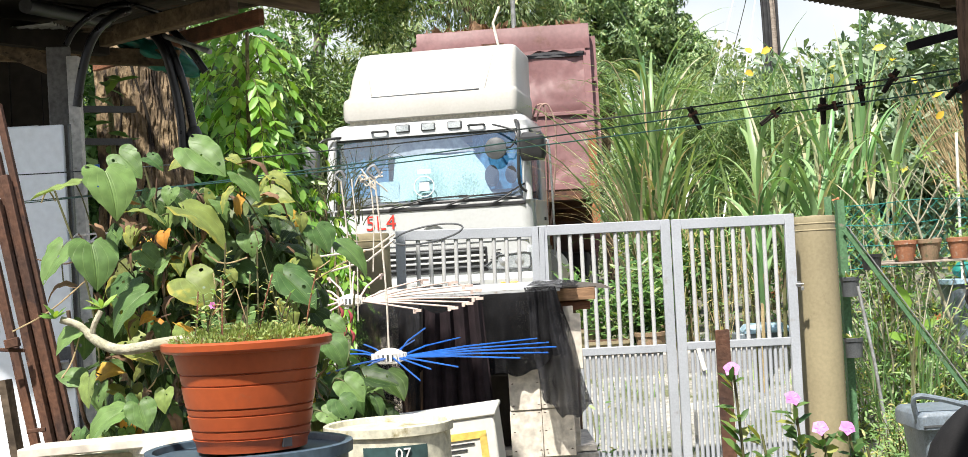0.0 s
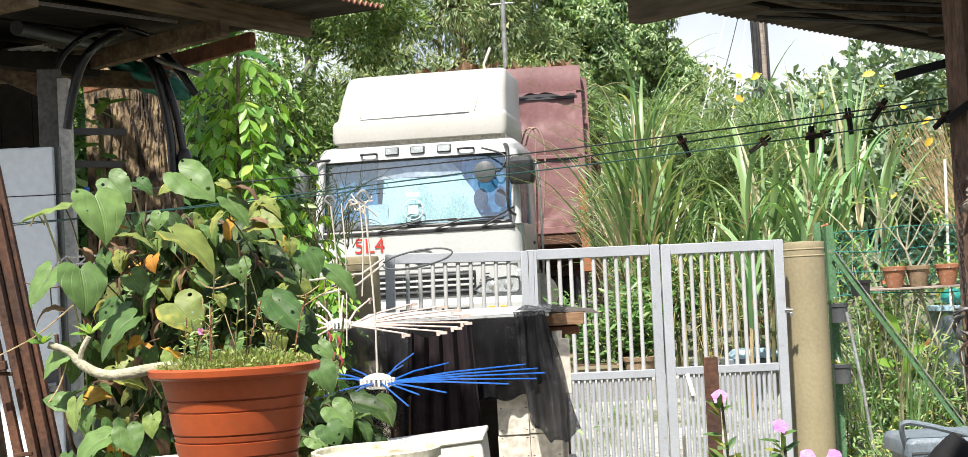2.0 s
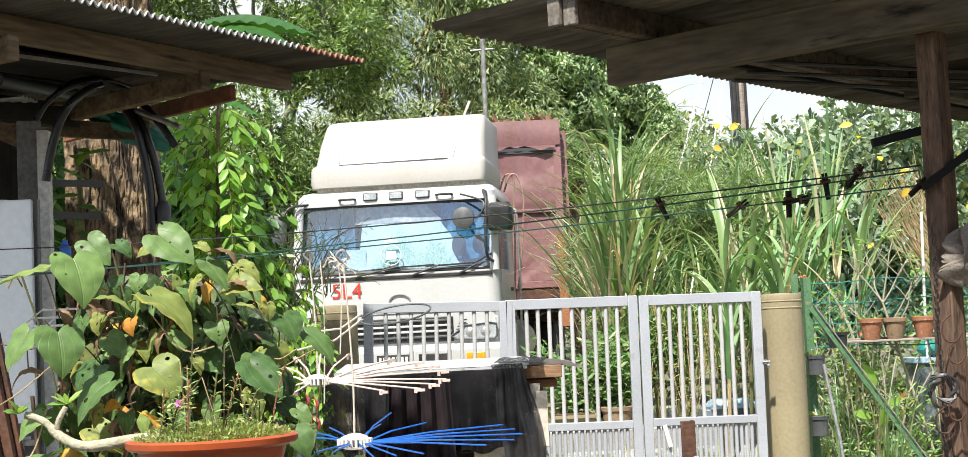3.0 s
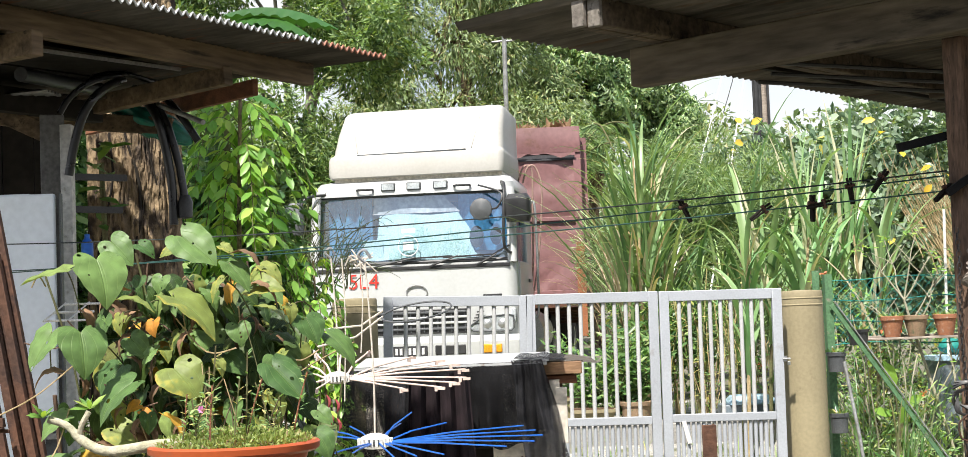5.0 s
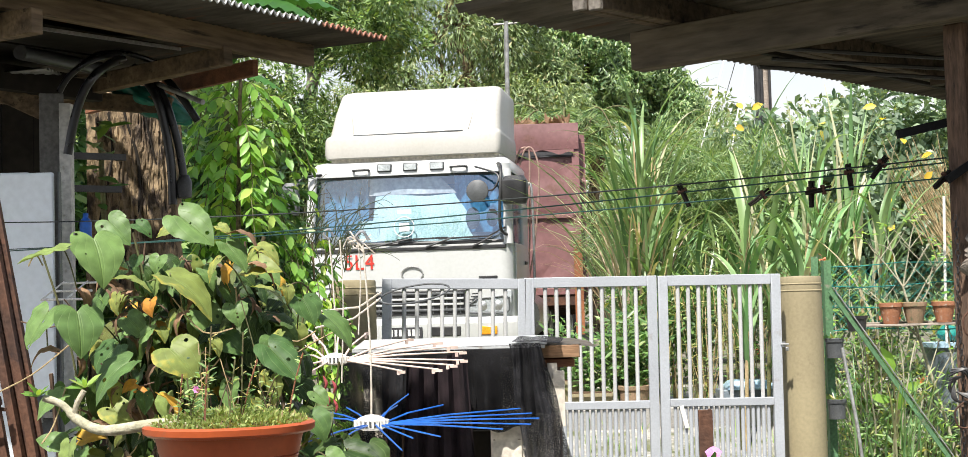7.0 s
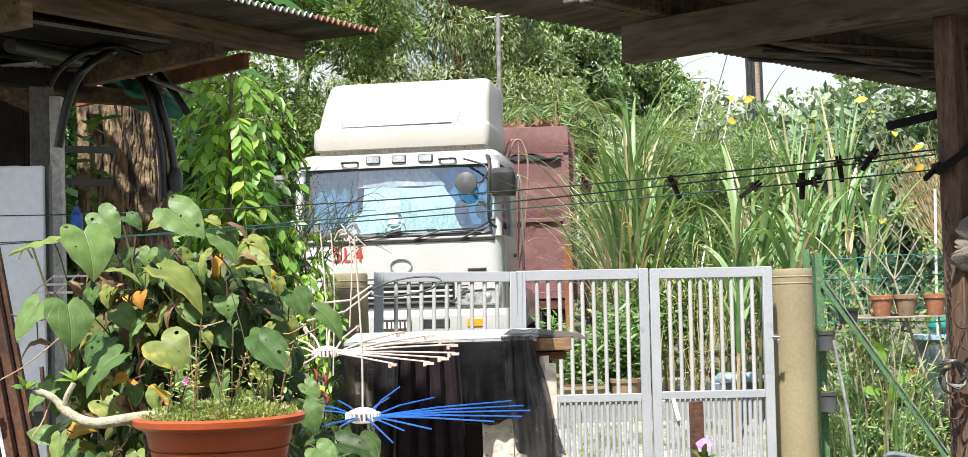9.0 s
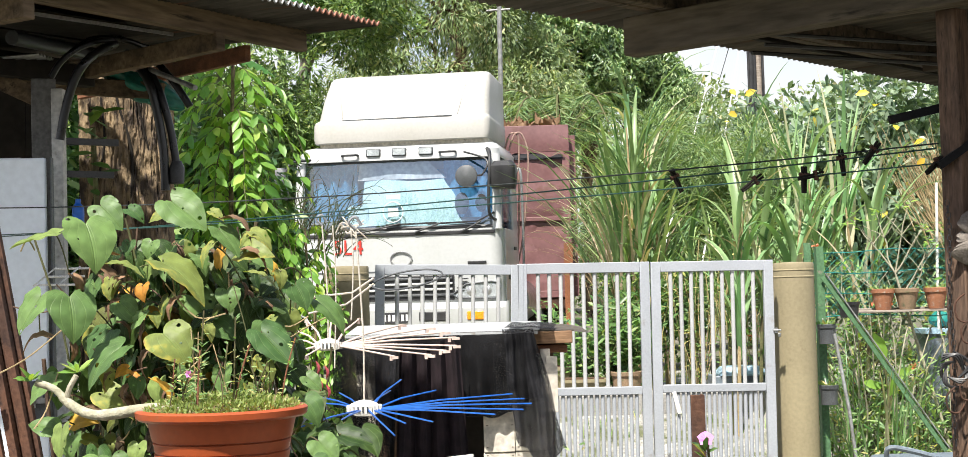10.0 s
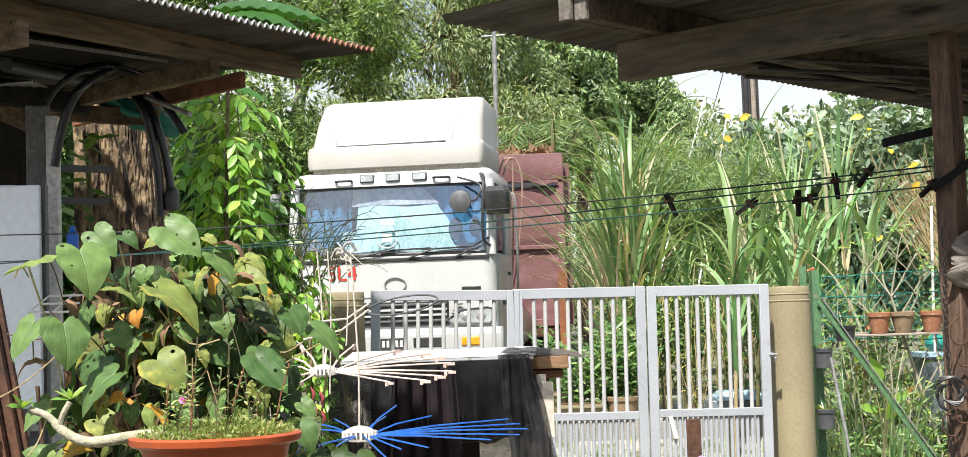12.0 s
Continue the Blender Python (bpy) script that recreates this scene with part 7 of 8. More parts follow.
    blade(green, (-0.555, 3.250, 1.584), (-0.492, 3.236, 1.535), 0.062)
    blade(green, (-0.602, 3.300, 1.643), (-0.546, 3.275, 1.557), 0.071)
    blade(brown, (-0.847, 3.250, 1.694), (-0.822, 3.234, 1.641), 0.035)
    blade(green, (-0.635, 3.250, 1.539), (-0.576, 3.239, 1.502), 0.053)
    blade(green, (-0.849, 3.150, 1.373), (-0.854, 3.126, 1.296), 0.044)
    blade(green, (-0.768, 3.100, 1.300), (-0.857, 3.078, 1.234), 0.059)
    blade(green, (-0.734, 3.080, 1.313), (-0.713, 3.061, 1.249), 0.063)
    blade(green, (-0.685, 3.120, 1.334), (-0.689, 3.103, 1.280), 0.042)
    blade(green, (-0.362, 3.100, 1.269), (-0.316, 3.091, 1.239), 0.040)
    blade(green, (-0.344, 3.150, 1.418), (-0.304, 3.132, 1.356), 0.058)
    blade(green, (-0.314, 3.100, 1.332), (-0.265, 3.085, 1.282), 0.067)
    blade(green, (-0.316, 3.020, 1.302), (-0.286, 3.005, 1.253), 0.064)
    blade(green, (-0.350, 3.250, 1.456), (-0.310, 3.239, 1.419), 0.040)
    blade(green, (-0.860, 3.100, 1.263), (-0.867, 3.087, 1.223), 0.034)
    blade(green, (-0.768, 3.100, 1.257), (-0.755, 3.089, 1.220), 0.034)
    blade(edged, (-0.744, 3.100, 1.406), (-0.685, 3.096, 1.391), 0.022)
    blade(brown, (-0.688, 3.200, 1.272), (-0.670, 3.182, 1.213), 0.035)
    blade(green, (-0.853, 3.250, 1.347), (-0.864, 3.229, 1.279), 0.048)
    # the crowd of leaves behind them, mostly with shade put into their green
    for i in range(780):
        u, v = rng.uniform(0, 1), rng.uniform(0, 1)
        z = 1.06 + 0.70 * v
        half = 0.30 - 0.18 * max(0, v - 0.55) / 0.45 + 0.03 * math.sin(v * 9)
        a = Vector((-0.63 + (u * 2 - 1) * half, rng.uniform(3.24, 3.70), z))
        ln = rng.uniform(0.045, 0.095)
        t = rng.normal(0, 0.8)
        b = a + Vector((math.sin(t) * 0.8, rng.uniform(-0.6, 0.25), -math.cos(t))).normalized() * ln
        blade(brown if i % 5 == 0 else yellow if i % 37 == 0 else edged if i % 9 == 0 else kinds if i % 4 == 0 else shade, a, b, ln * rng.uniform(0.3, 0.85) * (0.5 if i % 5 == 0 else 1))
    for i in range(30):
        a = Vector((rng.uniform(-0.36, -0.22), rng.uniform(3.25, 3.6), rng.uniform(1.12, 1.34)))
        ln = rng.uniform(0.06, 0.095)
        t = rng.normal(0, 0.7)
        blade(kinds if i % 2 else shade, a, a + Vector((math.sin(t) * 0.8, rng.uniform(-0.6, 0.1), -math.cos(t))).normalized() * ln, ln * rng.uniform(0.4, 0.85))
    # stems, dry twigs and red pods
    for i in range(16):
        x0 = rng.uniform(-0.9, -0.4)
        x1 = x0 + rng.uniform(-0.14, 0.14)
        zt = rng.uniform(1.5, 1.85)
        y = rng.uniform(3.35, 3.65)
        pts = [Vector(p) + base for p in ((-0.66 + (x0 + 0.66) * 0.3, y, 0.0), (x0, y, 0.7), (x0 + 0.04 * math.sin(i), y, 1.15), (x1, y - 0.08, zt * 0.85), (x1 + 0.06 * math.cos(i * 2), y - 0.12, zt))]
        part("vine_stem", Shape().tube(bend(pts, 6), 0.0025 if i % 4 else 0.005, 7), (STEM, POST_WOOD, STEM)[i % 3], vine)
    for i in range(34):
        a = Vector((rng.uniform(-0.92, -0.42), rng.uniform(3.12, 3.4), rng.uniform(1.3, 1.75)))
        d = Vector((rng.normal() * 0.09, rng.normal() * 0.03, rng.normal() * 0.06))
        part("dry_twig", Shape().tube(bend([a + base, a + d * 0.5 + Vector((0, 0, rng.normal() * 0.02)) + base, a + d + base], 4), 0.0017, 5), (POST_WOOD, DRY_STEM)[i % 2], vine)
    # pale withered stalks standing before the leaves
    for i in range(13):
        a = Vector((rng.uniform(-0.60, -0.36), rng.uniform(3.04, 3.16), rng.uniform(1.22, 1.36)))
        d = Vector((rng.normal() * 0.03, 0.0, rng.uniform(0.12, 0.34)))
        part("dry_stalk", Shape().tube(bend([a + base, a + d * 0.5 + Vector((rng.normal() * 0.012, 0, 0)) + base, a + d + base], 4), 0.0011, 5), (DRY_STEM, STEM, POST_WOOD)[i % 3], vine)
    for i in range(26):
        a = Vector((rng.uniform(-0.80, -0.36), rng.uniform(3.10, 3.22), rng.uniform(1.32, 1.78)))
        ln = rng.uniform(0.035, 0.075)
        blade(edged if i % 3 else brown, a, a + Vector((rng.normal() * 0.7, -0.2, -1)).normalized() * ln, ln * 0.5)
    for x, z in ((-0.345, 1.475), (-0.325, 1.465), (-0.340, 1.435), (-0.322, 1.42)):
        part("red_pod", Shape().tube(bend([Vector((x, 3.45, z)) + base, Vector((x + 0.008, 3.44, z - 0.015)) + base, Vector((x + 0.004, 3.44, z - 0.03)) + base], 4), [0.001, 0.002, 0.003, 0.004, 0.004, 0.0035, 0.003, 0.002, 0.001], 7), POD_RED, vine, "small dull red pod")


build_vine()


# ---- trees and shrubs ----
def limb(s, a, b, r0, r1, wob=0.08, n=6):
    a, b = Vector(a), Vector(b)
    d = (b - a).length
    pts = [a.lerp(b, i / n) + Vector((rng.normal(), rng.normal(), rng.normal())) * wob * d * (0 < i < n) * 0.3 for i in range(n + 1)]
    s.tube(bend(pts, 3), [r0 + (r1 - r0) * i / (3 * n) for i in range(3 * n + 1)], 9)


def build_tree(name, base, top, r, clumps, per, size, slim, material, label, droop=0.3, outline=DIAMOND, bark=BARK, category="tree", limbs=14, flat=1.0, whorl=0.0, fork=0.45, trunk=None):
    """Tapered trunk, limbs to the clumps and a crown of single leaves. clumps are given in world places."""
    b = Vector(base)
    tree = thing(name, base, label, category)
    s = Shape()
    t = Vector(top) - b
    if r:
        if trunk:
            s = trunk
        else:
            limb(s, (0, 0, -0.1), t, r, r * 0.45, 0.05)
        part("trunk", s, bark, tree)
        for c in clumps[:limbs]:
            k = rng.uniform(fork, 1.0)
            s = Shape()
            limb(s, t * k, Vector(c[:3]) - b, r * 0.35, r * 0.06)
            part("branch", s, bark, tree)
    local = [(c[0] - b.x, c[1] - b.y, c[2] - b.z, c[3]) for c in clumps]
    p, d = crown_points(local, per, flat=flat)
    n = len(p)
    ax = d + rng.normal(size=(n, 3)) * 0.6 - np.array([0, 0, droop])
    face = np.array([0, -0.25, 1.0]) + d * 0.5 + rng.normal(size=(n, 3)) * 0.45
    ln = rng.uniform(0.7, 1.25, n) * size
    if whorl:
        # leaves in rosettes round shoot tips
        k = 7
        m = n // k
        p, d = np.repeat(p[::k][:m], k, 0), np.repeat(d[::k][:m] + (0, 0, 0.5), k, 0)
        a = np.tile(np.arange(k) * 6.2832 / k, m) + np.repeat(rng.uniform(0, 6, m), k) + rng.normal(size=m * k) * 0.45
        d = unit(d)
        e1 = unit(np.cross(d, np.array([0.3, 0.2, 1.0])))
        e2 = np.cross(d, e1)
        ax = e1 * np.cos(a)[:, None] + e2 * np.sin(a)[:, None] + (d * whorl if whorl > 0 else np.array([0, 0, whorl]))
        face, ln = d + rng.normal(size=d.shape) * 0.4, rng.uniform(0.55, 1.25, len(p)) * size
        p = p + rng.normal(size=p.shape) * size * 0.15
    part("crown", scatter("crown", p, ax, face, ln, ln * slim * rng.uniform(0.8, 1.2, len(ln)), material, outline), None, tree, "leafy crown", kind="stuff")
    return tree


def blob(n, c, rad, size, shell=0.55):
    """n clump centres inside an ellipsoid, mostly near its skin."""
    d = unit(rng.normal(size=(n, 3)))
    q = rng.uniform(shell, 1.0, (n, 1))
    p = np.array(c) + d * q * np.array(rad)
    return [(*x, size * rng.uniform(0.6, 1.35)) for x in p]


def build_pinnate(name, base, stem, r, fronds, z0, z1, l0, l1, leaf, material, label, group=""):
    """A slender stem with fronds that arch over, each with pairs of hanging leaflets."""
    plant = thing(name, base, label, "sapling", group)
    part("trunk", Shape().tube(bend(stem, 5), [r * (1 - 0.5 * i / (5 * (len(stem) - 1))) for i in range(5 * (len(stem) - 1) + 1)], 8), BARK, plant)
    top = Vector(stem[-1])
    for i in range(fronds):
        z = z0 + (z1 - z0) * ((i + rng.uniform(0, 1)) / fronds)
        a, ln = i * 2.4 + rng.uniform(-0.4, 0.4), rng.uniform(l0, l1) * (1.0 if z < z1 - 0.1 else 0.75)
        c, q = math.cos(a), math.sin(a)
        o = Vector((top.x * z / top.z, 0, z))
        pts = bend([o, o + Vector((c * ln * 0.35, q * ln * 0.35, 0.09)), o + Vector((c * ln * 0.72, q * ln * 0.72, 0.02)), o + Vector((c * ln, q * ln, -0.20 - 0.3 * ln))], 6)
        fr = part("frond", Shape().tube(pts, 0.003, 5), STEM, plant)
        m = 20
        idx = np.linspace(4, len(pts) - 1, m // 2).astype(int).repeat(2)
        sd = np.tile((1, -1), m // 2)
        p = np.array([pts[k] for k in idx])
        ax = np.c_[c * 0.55 - q * sd * 0.75, q * 0.55 + c * sd * 0.75, rng.uniform(-1.3, -0.35, m)]
        size = rng.uniform(0.75, 1.15, m) * leaf
        part("leaflet", scatter("leaflet", p, ax, np.tile((0, -0.25, 1.0), (m, 1)) + rng.normal(size=(m, 3)) * 0.45 + np.c_[c * np.ones(m), q * np.ones(m), np.zeros(m)] * 0.5, size, size * 0.42, material, OVAL), None, fr, kind="stuff")
    return plant


def ridged_trunk(r0, r1, height, lean):
    """A thick trunk with flaking ridges and hollows."""
    def fn(u, v):
        a, z = u * 2 * math.pi, -0.1 + (height + 0.1) * v
        n = (math.cos(a) * 2.6, math.sin(a) * 2.6, z * 0.9)
        ridge = 1 - 2 * abs(noise.noise((n[0] * 1.9 + 0.4 * noise.noise((z * 3, 0, 5)), n[1] * 1.9, z * 1.1)))
        k = 1 + 0.12 * noise.noise(n) + 0.075 * ridge + 0.06 * abs(noise.noise((n[0] * 4.2, n[1] * 4.2, z * 3.6)))
        plate = min(1, 5 * abs(noise.noise((n[0] * 5 + z * 2.2, n[1] * 5, z * 3.6)))) * min(1, 6 * abs(noise.noise((n[0] * 8, n[1] * 8 + z * 2, z * 7 + 4))))
        k += 0.065 * plate + 0.03 * noise.noise((n[0] * 16, n[1] * 16, z * 24))
        q = (r0 + (r1 - r0) * v) * k
        return (q * math.cos(a) + lean * v, q * math.sin(a), z)
    return Shape().grid(fn, 200, 420)


def fill_trees():
    # dark tree on the left behind the truck
    cl = blob(90, (-3.4, 25.0, 7.6), (3.0, 2.2, 4.4), 0.46, 0.35) + blob(16, (-1.6, 24.0, 6.0), (0.9, 0.8, 1.3), 0.36) + blob(50, (-4.6, 24.5, 4.2), (2.4, 1.6, 2.6), 0.46, 0.35) + blob(26, (-4.9, 24.6, 7.5), (1.3, 0.8, 0.9), 0.42, 0.2)
    build_tree("rain_tree", (-3.0, 25.5, ROAD_Z), (-2.9, 25.4, 9.0), 0.15, cl, 380, 0.115, 0.34, LEAF_TREE, "tall dark green tree with bare grey limbs behind the lane", 0.3, bark=DRAB_BARK, flat=0.55)
    # olive fine-leaved tree in the middle
    cl = blob(64, (-0.7, 35.0, 7.4), (2.9, 2.4, 4.4), 0.9) + blob(10, (1.6, 34.0, 5.4), (1.0, 1.0, 1.2), 0.6)
    build_tree("bamboo_tree", (0.0, 35.5, ROAD_Z), (0.0, 35.5, 9.5), 0.25, cl, 1000, 0.175, 0.22, LEAF_OLIVE, "tall olive-green fine-leaved tree beyond the lane", 0.9)
    # broad-leaved tree, its crown falling to the right
    cl = blob(56, (3.2, 37.5, 7.6), (1.8, 1.6, 2.0), 0.62) + blob(36, (5.2, 38.0, 6.6), (0.95, 1.1, 0.95), 0.45) + blob(24, (4.2, 37.5, 8.7), (1.2, 1.2, 0.9), 0.6) + blob(12, (1.4, 37.5, 9.5), (1.6, 1.4, 1.2), 0.7)
    build_tree("broad_leaved_tree", (3.4, 38.6, ROAD_Z), (3.2, 38.5, 8.0), 0.22, cl, 1500, 0.135, 0.34, LEAF_BROAD, "dark glossy broad-leaved tree beyond the lane", 0.5, OVAL, whorl=-0.8)
    # distant woods closing the view
    cl = []
    for i in range(90):
        x = -26 + 52 * (i + rng.uniform(-0.4, 0.4)) / 90
        top = 9.5 if -2.5 < x < 2 or x < -9 else 7.4
        for k in range(4):
            cl.append((x + rng.normal() * 0.5, 48 + rng.uniform(-2, 4), 0.8 + (top - 0.8) * (k + rng.uniform(0.2, 1)) / 4, rng.uniform(0.9, 1.5)))
    p, d = crown_points(cl, 330)
    n = len(p)
    ln = rng.uniform(0.14, 0.3, n)
    tagged(part("far_woods", scatter("far_woods", p, d + rng.normal(size=(n, 3)), np.array([0, -0.3, 1.0]) + rng.normal(size=(n, 3)) * 0.6, ln, ln * 0.5, LEAF_OLIVE), None, None), "distant mixed green woods beyond the lane", "woods", kind="stuff")
    # palm fronds behind the tipper
    palm = thing("oil_palm", (1.75, 27.2, ROAD_Z + 0.35), "young palm with feathery fronds behind the truck", "palm")
    part("trunk", Shape().tube([(0, 0, -0.85), (0.05, 0, 1.6), (0.1, 0, 3.2)], [0.22, 0.2, 0.18], 12), BARK, palm)
    for i in range(11):
        a = 6.2832 * i / 11 + rng.uniform(-0.1, 0.1)
        rise = rng.uniform(0.5, 1.9)
        q = bend([(0.1, 0, 3.2), (0.1 + 0.5 * math.cos(a), 0.5 * math.sin(a), 3.2 + 0.5 * rise), (0.1 + 1.05 * math.cos(a), 1.05 * math.sin(a), 3.2 + 0.6 * rise), (0.1 + 1.5 * math.cos(a), 1.5 * math.sin(a), 3.0 + 0.35 * rise)], 8)
        fr = part("frond", Shape().tube(q, 0.015, 5), STEM, palm)
        m = 120
        idx = rng.integers(3, len(q), m)
        p = np.array([q[j] for j in idx])
        sd = np.where(rng.uniform(size=m) > 0.5, 1, -1)
        ax = np.c_[-math.sin(a) * sd + 0.5 * math.cos(a), math.cos(a) * sd + 0.5 * math.sin(a), rng.uniform(-0.9, -0.1, m)]
        part("leaflet", scatter("leaflet", p, ax, np.tile((0, -0.3, 1.0), (m, 1)) + rng.normal(size=(m, 3)) * 0.2, rng.uniform(0.28, 0.5, m), np.full(m, 0.034), LEAF_FINE), None, fr, kind="stuff")
    # grey-green bush with rosettes of blunt leaves, yellow ones among them
    cl = blob(150, (4.9, 17.2, 2.6), (2.3, 1.1, 1.45), 0.42, 0.2) + blob(50, (4.3, 16.4, 2.3), (1.3, 0.5, 1.2), 0.3, 0.2)
    build_tree("frangipani_bush", (4.9, 17.6, ROAD_Z), (4.9, 17.6, 2.2), 0.10, cl, 170, 0.145, 0.44, LEAF_BUSH, "large grey-green bush with blunt leaves and yellow ones", 0.0, OBOVATE, PALE_STEM, "bush", 40, whorl=0.7)
    # straw-coloured dry stems in the bush
    st = Shape()
    for i in range(60):
        x = 4.75 + rng.normal() * 0.12
        limb(st, (x + 0.30, 15.5, 2.1 + rng.normal() * 0.1), (x - 0.08 + rng.normal() * 0.10, 15.45, 2.95 + rng.normal() * 0.2), 0.007, 0.003, 0.05, 3)
    solo("dry_brush", st, DRY_STEM, "sheaf of dry straw stems leaning in the bush", "brushwood", kind="stuff")
    # feathery bush between the canes
    cl = blob(60, (2.5, 16.0, 2.35), (1.15, 0.9, 1.15), 0.34, 0.2) + blob(20, (3.2, 15.6, 1.9), (0.7, 0.5, 0.7), 0.3, 0.2)
    build_tree("feathery_bush", (2.5, 16.1, ROAD_Z), (2.5, 16.1, 2.0), 0.05, cl, 900, 0.095, 0.13, LEAF_FINE, "soft feathery green bush behind the canes", 0.2, DIAMOND, STEM, "bush", 24)
    cl = blob(60, (4.0, 21.0, 2.5), (2.0, 0.9, 1.3), 0.36, 0.2)
    build_tree("lane_bush", (4.0, 21.1, ROAD_Z), (4.0, 21.1, 2.0), 0.05, cl, 800, 0.11, 0.2, LEAF_FINE, "light green bush beyond the lane in front of the pole", 0.2, DIAMOND, STEM, "bush", 20)
    # low leaves above and behind the gate
    cl = blob(18, (1.75, 12.9, 1.45), (0.6, 0.4, 0.45), 0.2, 0.1)
    build_tree("hedge_shrub", (1.6, 12.9, ROAD_Z), (1.6, 12.9, 1.4), 0.03, cl, 150, 0.065, 0.42, LEAF_DEEP, "loose green shrub behind the gate", 0.3, OVAL, STEM, "shrub", 20)
    # sapling with hanging leaflets beside the shed
    build_pinnate("pinnate_sapling", (-1.36, 8.5, 0.0), [(0, 0, -0.05), (0.02, 0, 1.2), (0.045, 0, 2.25), (0.07, 0, 2.96)], 0.020, 34, 1.92, 2.90, 0.24, 0.44, 0.110, LEAF_SAPLING, "green sapling with fronds of drooping leaflets beside the shed")
    cl = blob(80, (-1.5, 9.4, 1.7), (0.55, 0.5, 0.85), 0.17, 0.2) + blob(20, (-1.75, 9.6, 2.4), (0.4, 0.4, 0.6), 0.18, 0.2)
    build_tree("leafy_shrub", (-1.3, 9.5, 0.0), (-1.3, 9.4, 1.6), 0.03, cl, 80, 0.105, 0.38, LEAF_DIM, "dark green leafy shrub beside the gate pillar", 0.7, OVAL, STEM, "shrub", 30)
    for x, y, h, n in ((-0.93, 8.8, 2.02, 18), (-0.72, 7.3, 1.12, 12), (-1.10, 8.5, 1.88, 15), (-0.84, 8.3, 1.62, 12)):
        build_pinnate("pinnate_shrub", (x, y, 0.0), [(0, 0, -0.05), (0.02, 0, h * 0.5), (0.0, 0, h)], 0.012, n, h * 0.6, h, 0.16, 0.28, 0.075, LEAF_SAPLING, "light green shrub with feathered leaves near the gate pillar", "pinnate shrubs")
    cl = blob(90, (-3.2, 11.5, 2.4), (2.0, 1.0, 2.2), 0.3, 0.2)
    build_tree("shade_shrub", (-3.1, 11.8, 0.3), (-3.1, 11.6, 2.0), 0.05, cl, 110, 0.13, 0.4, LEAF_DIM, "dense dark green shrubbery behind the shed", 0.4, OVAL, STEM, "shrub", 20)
    cl = blob(80, (-4.0, 19.6, 3.4), (1.4, 1.0, 2.9), 0.40, 0.2)
    build_tree("lane_shrub", (-4.0, 19.7, ROAD_Z), (-4.0, 19.7, 3.4), 0.06, cl, 300, 0.12, 0.3, LEAF_TREE, "green shrub tree beside the truck", 0.5, DIAMOND, BARK, "shrub", 20)
    cl = blob(70, (-2.5, 19.6, 3.3), (0.85, 0.8, 1.7), 0.3, 0.2)
    build_tree("lane_shrub", (-2.5, 19.7, ROAD_Z), (-2.5, 19.7, 3.2), 0.05, cl, 260, 0.10, 0.32, LEAF_TREE, "fine-leaved green shrub tree behind the truck", 0.4, DIAMOND, DRAB_BARK, "shrub", 20)
    # big mottled trunk behind the shed
    cl = blob(40, (-3.0, 9.4, 5.3), (1.6, 1.0, 0.8), 0.4)
    t = build_tree("old_shade_tree", (-1.74, 7.7, 0.0), (-1.72, 7.7, 4.3), 0.23, cl, 160, 0.16, 0.4, LEAF_TREE, "old tree with mottled flaking bark and thin creepers", 0.5, fork=0.93, trunk=ridged_trunk(0.225, 0.19, 4.3, 0.02))
    for i in range(4):
        a = 3.6 + 0.62 * i
        w = [Vector(((0.245 - 0.03 * k / 8) * math.cos(a + 0.25 * math.sin(k * 1.3 + i)) + 0.012 * k / 8, (0.245 - 0.03 * k / 8) * math.sin(a + 0.25 * math.sin(k * 1.3 + i)), 1.2 + 0.24 * k)) for k in range(9)]
        part("creeper", Shape().tube(bend(w, 4), 0.0045 + 0.0015 * (i % 3), 6), DARK_WOOD, t)
    aroid = thing("shade_aroid", (-1.64, 6.65, 0.0), "dark green pointed leaves of a climber between post and tree", "plant")
    part("stem", Shape().tube(bend([(0, 0, 0), (0.03, 0, 1.2), (0, 0, 2.4)], 4), 0.012, 7), STEM, aroid)
    k = 20
    aa = rng.uniform(0, 6.28, k)
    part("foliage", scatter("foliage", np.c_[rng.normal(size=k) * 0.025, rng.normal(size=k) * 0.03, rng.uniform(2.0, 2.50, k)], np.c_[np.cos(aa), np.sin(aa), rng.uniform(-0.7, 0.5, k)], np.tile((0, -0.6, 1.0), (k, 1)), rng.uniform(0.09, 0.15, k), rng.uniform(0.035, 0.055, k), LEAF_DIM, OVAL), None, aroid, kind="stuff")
    # yellow leaves scattered in the greenery
    n = 11
    q = np.c_[rng.uniform(2.6, 5.2, n), rng.uniform(13.8, 15.5, n), rng.uniform(2.0, 3.5, n)]
    tagged(part("yellow_leaf", scatter("yellow_leaf", q, rng.normal(size=(n, 3)), np.tile((0, -1.0, 0.4), (n, 1)), rng.uniform(0.09, 0.16, n), rng.uniform(0.06, 0.1, n), LEAF_YELLOW, OVAL), None, None), "single yellowed leaves in the bushes", "leaves", kind="stuff")


fill_trees()


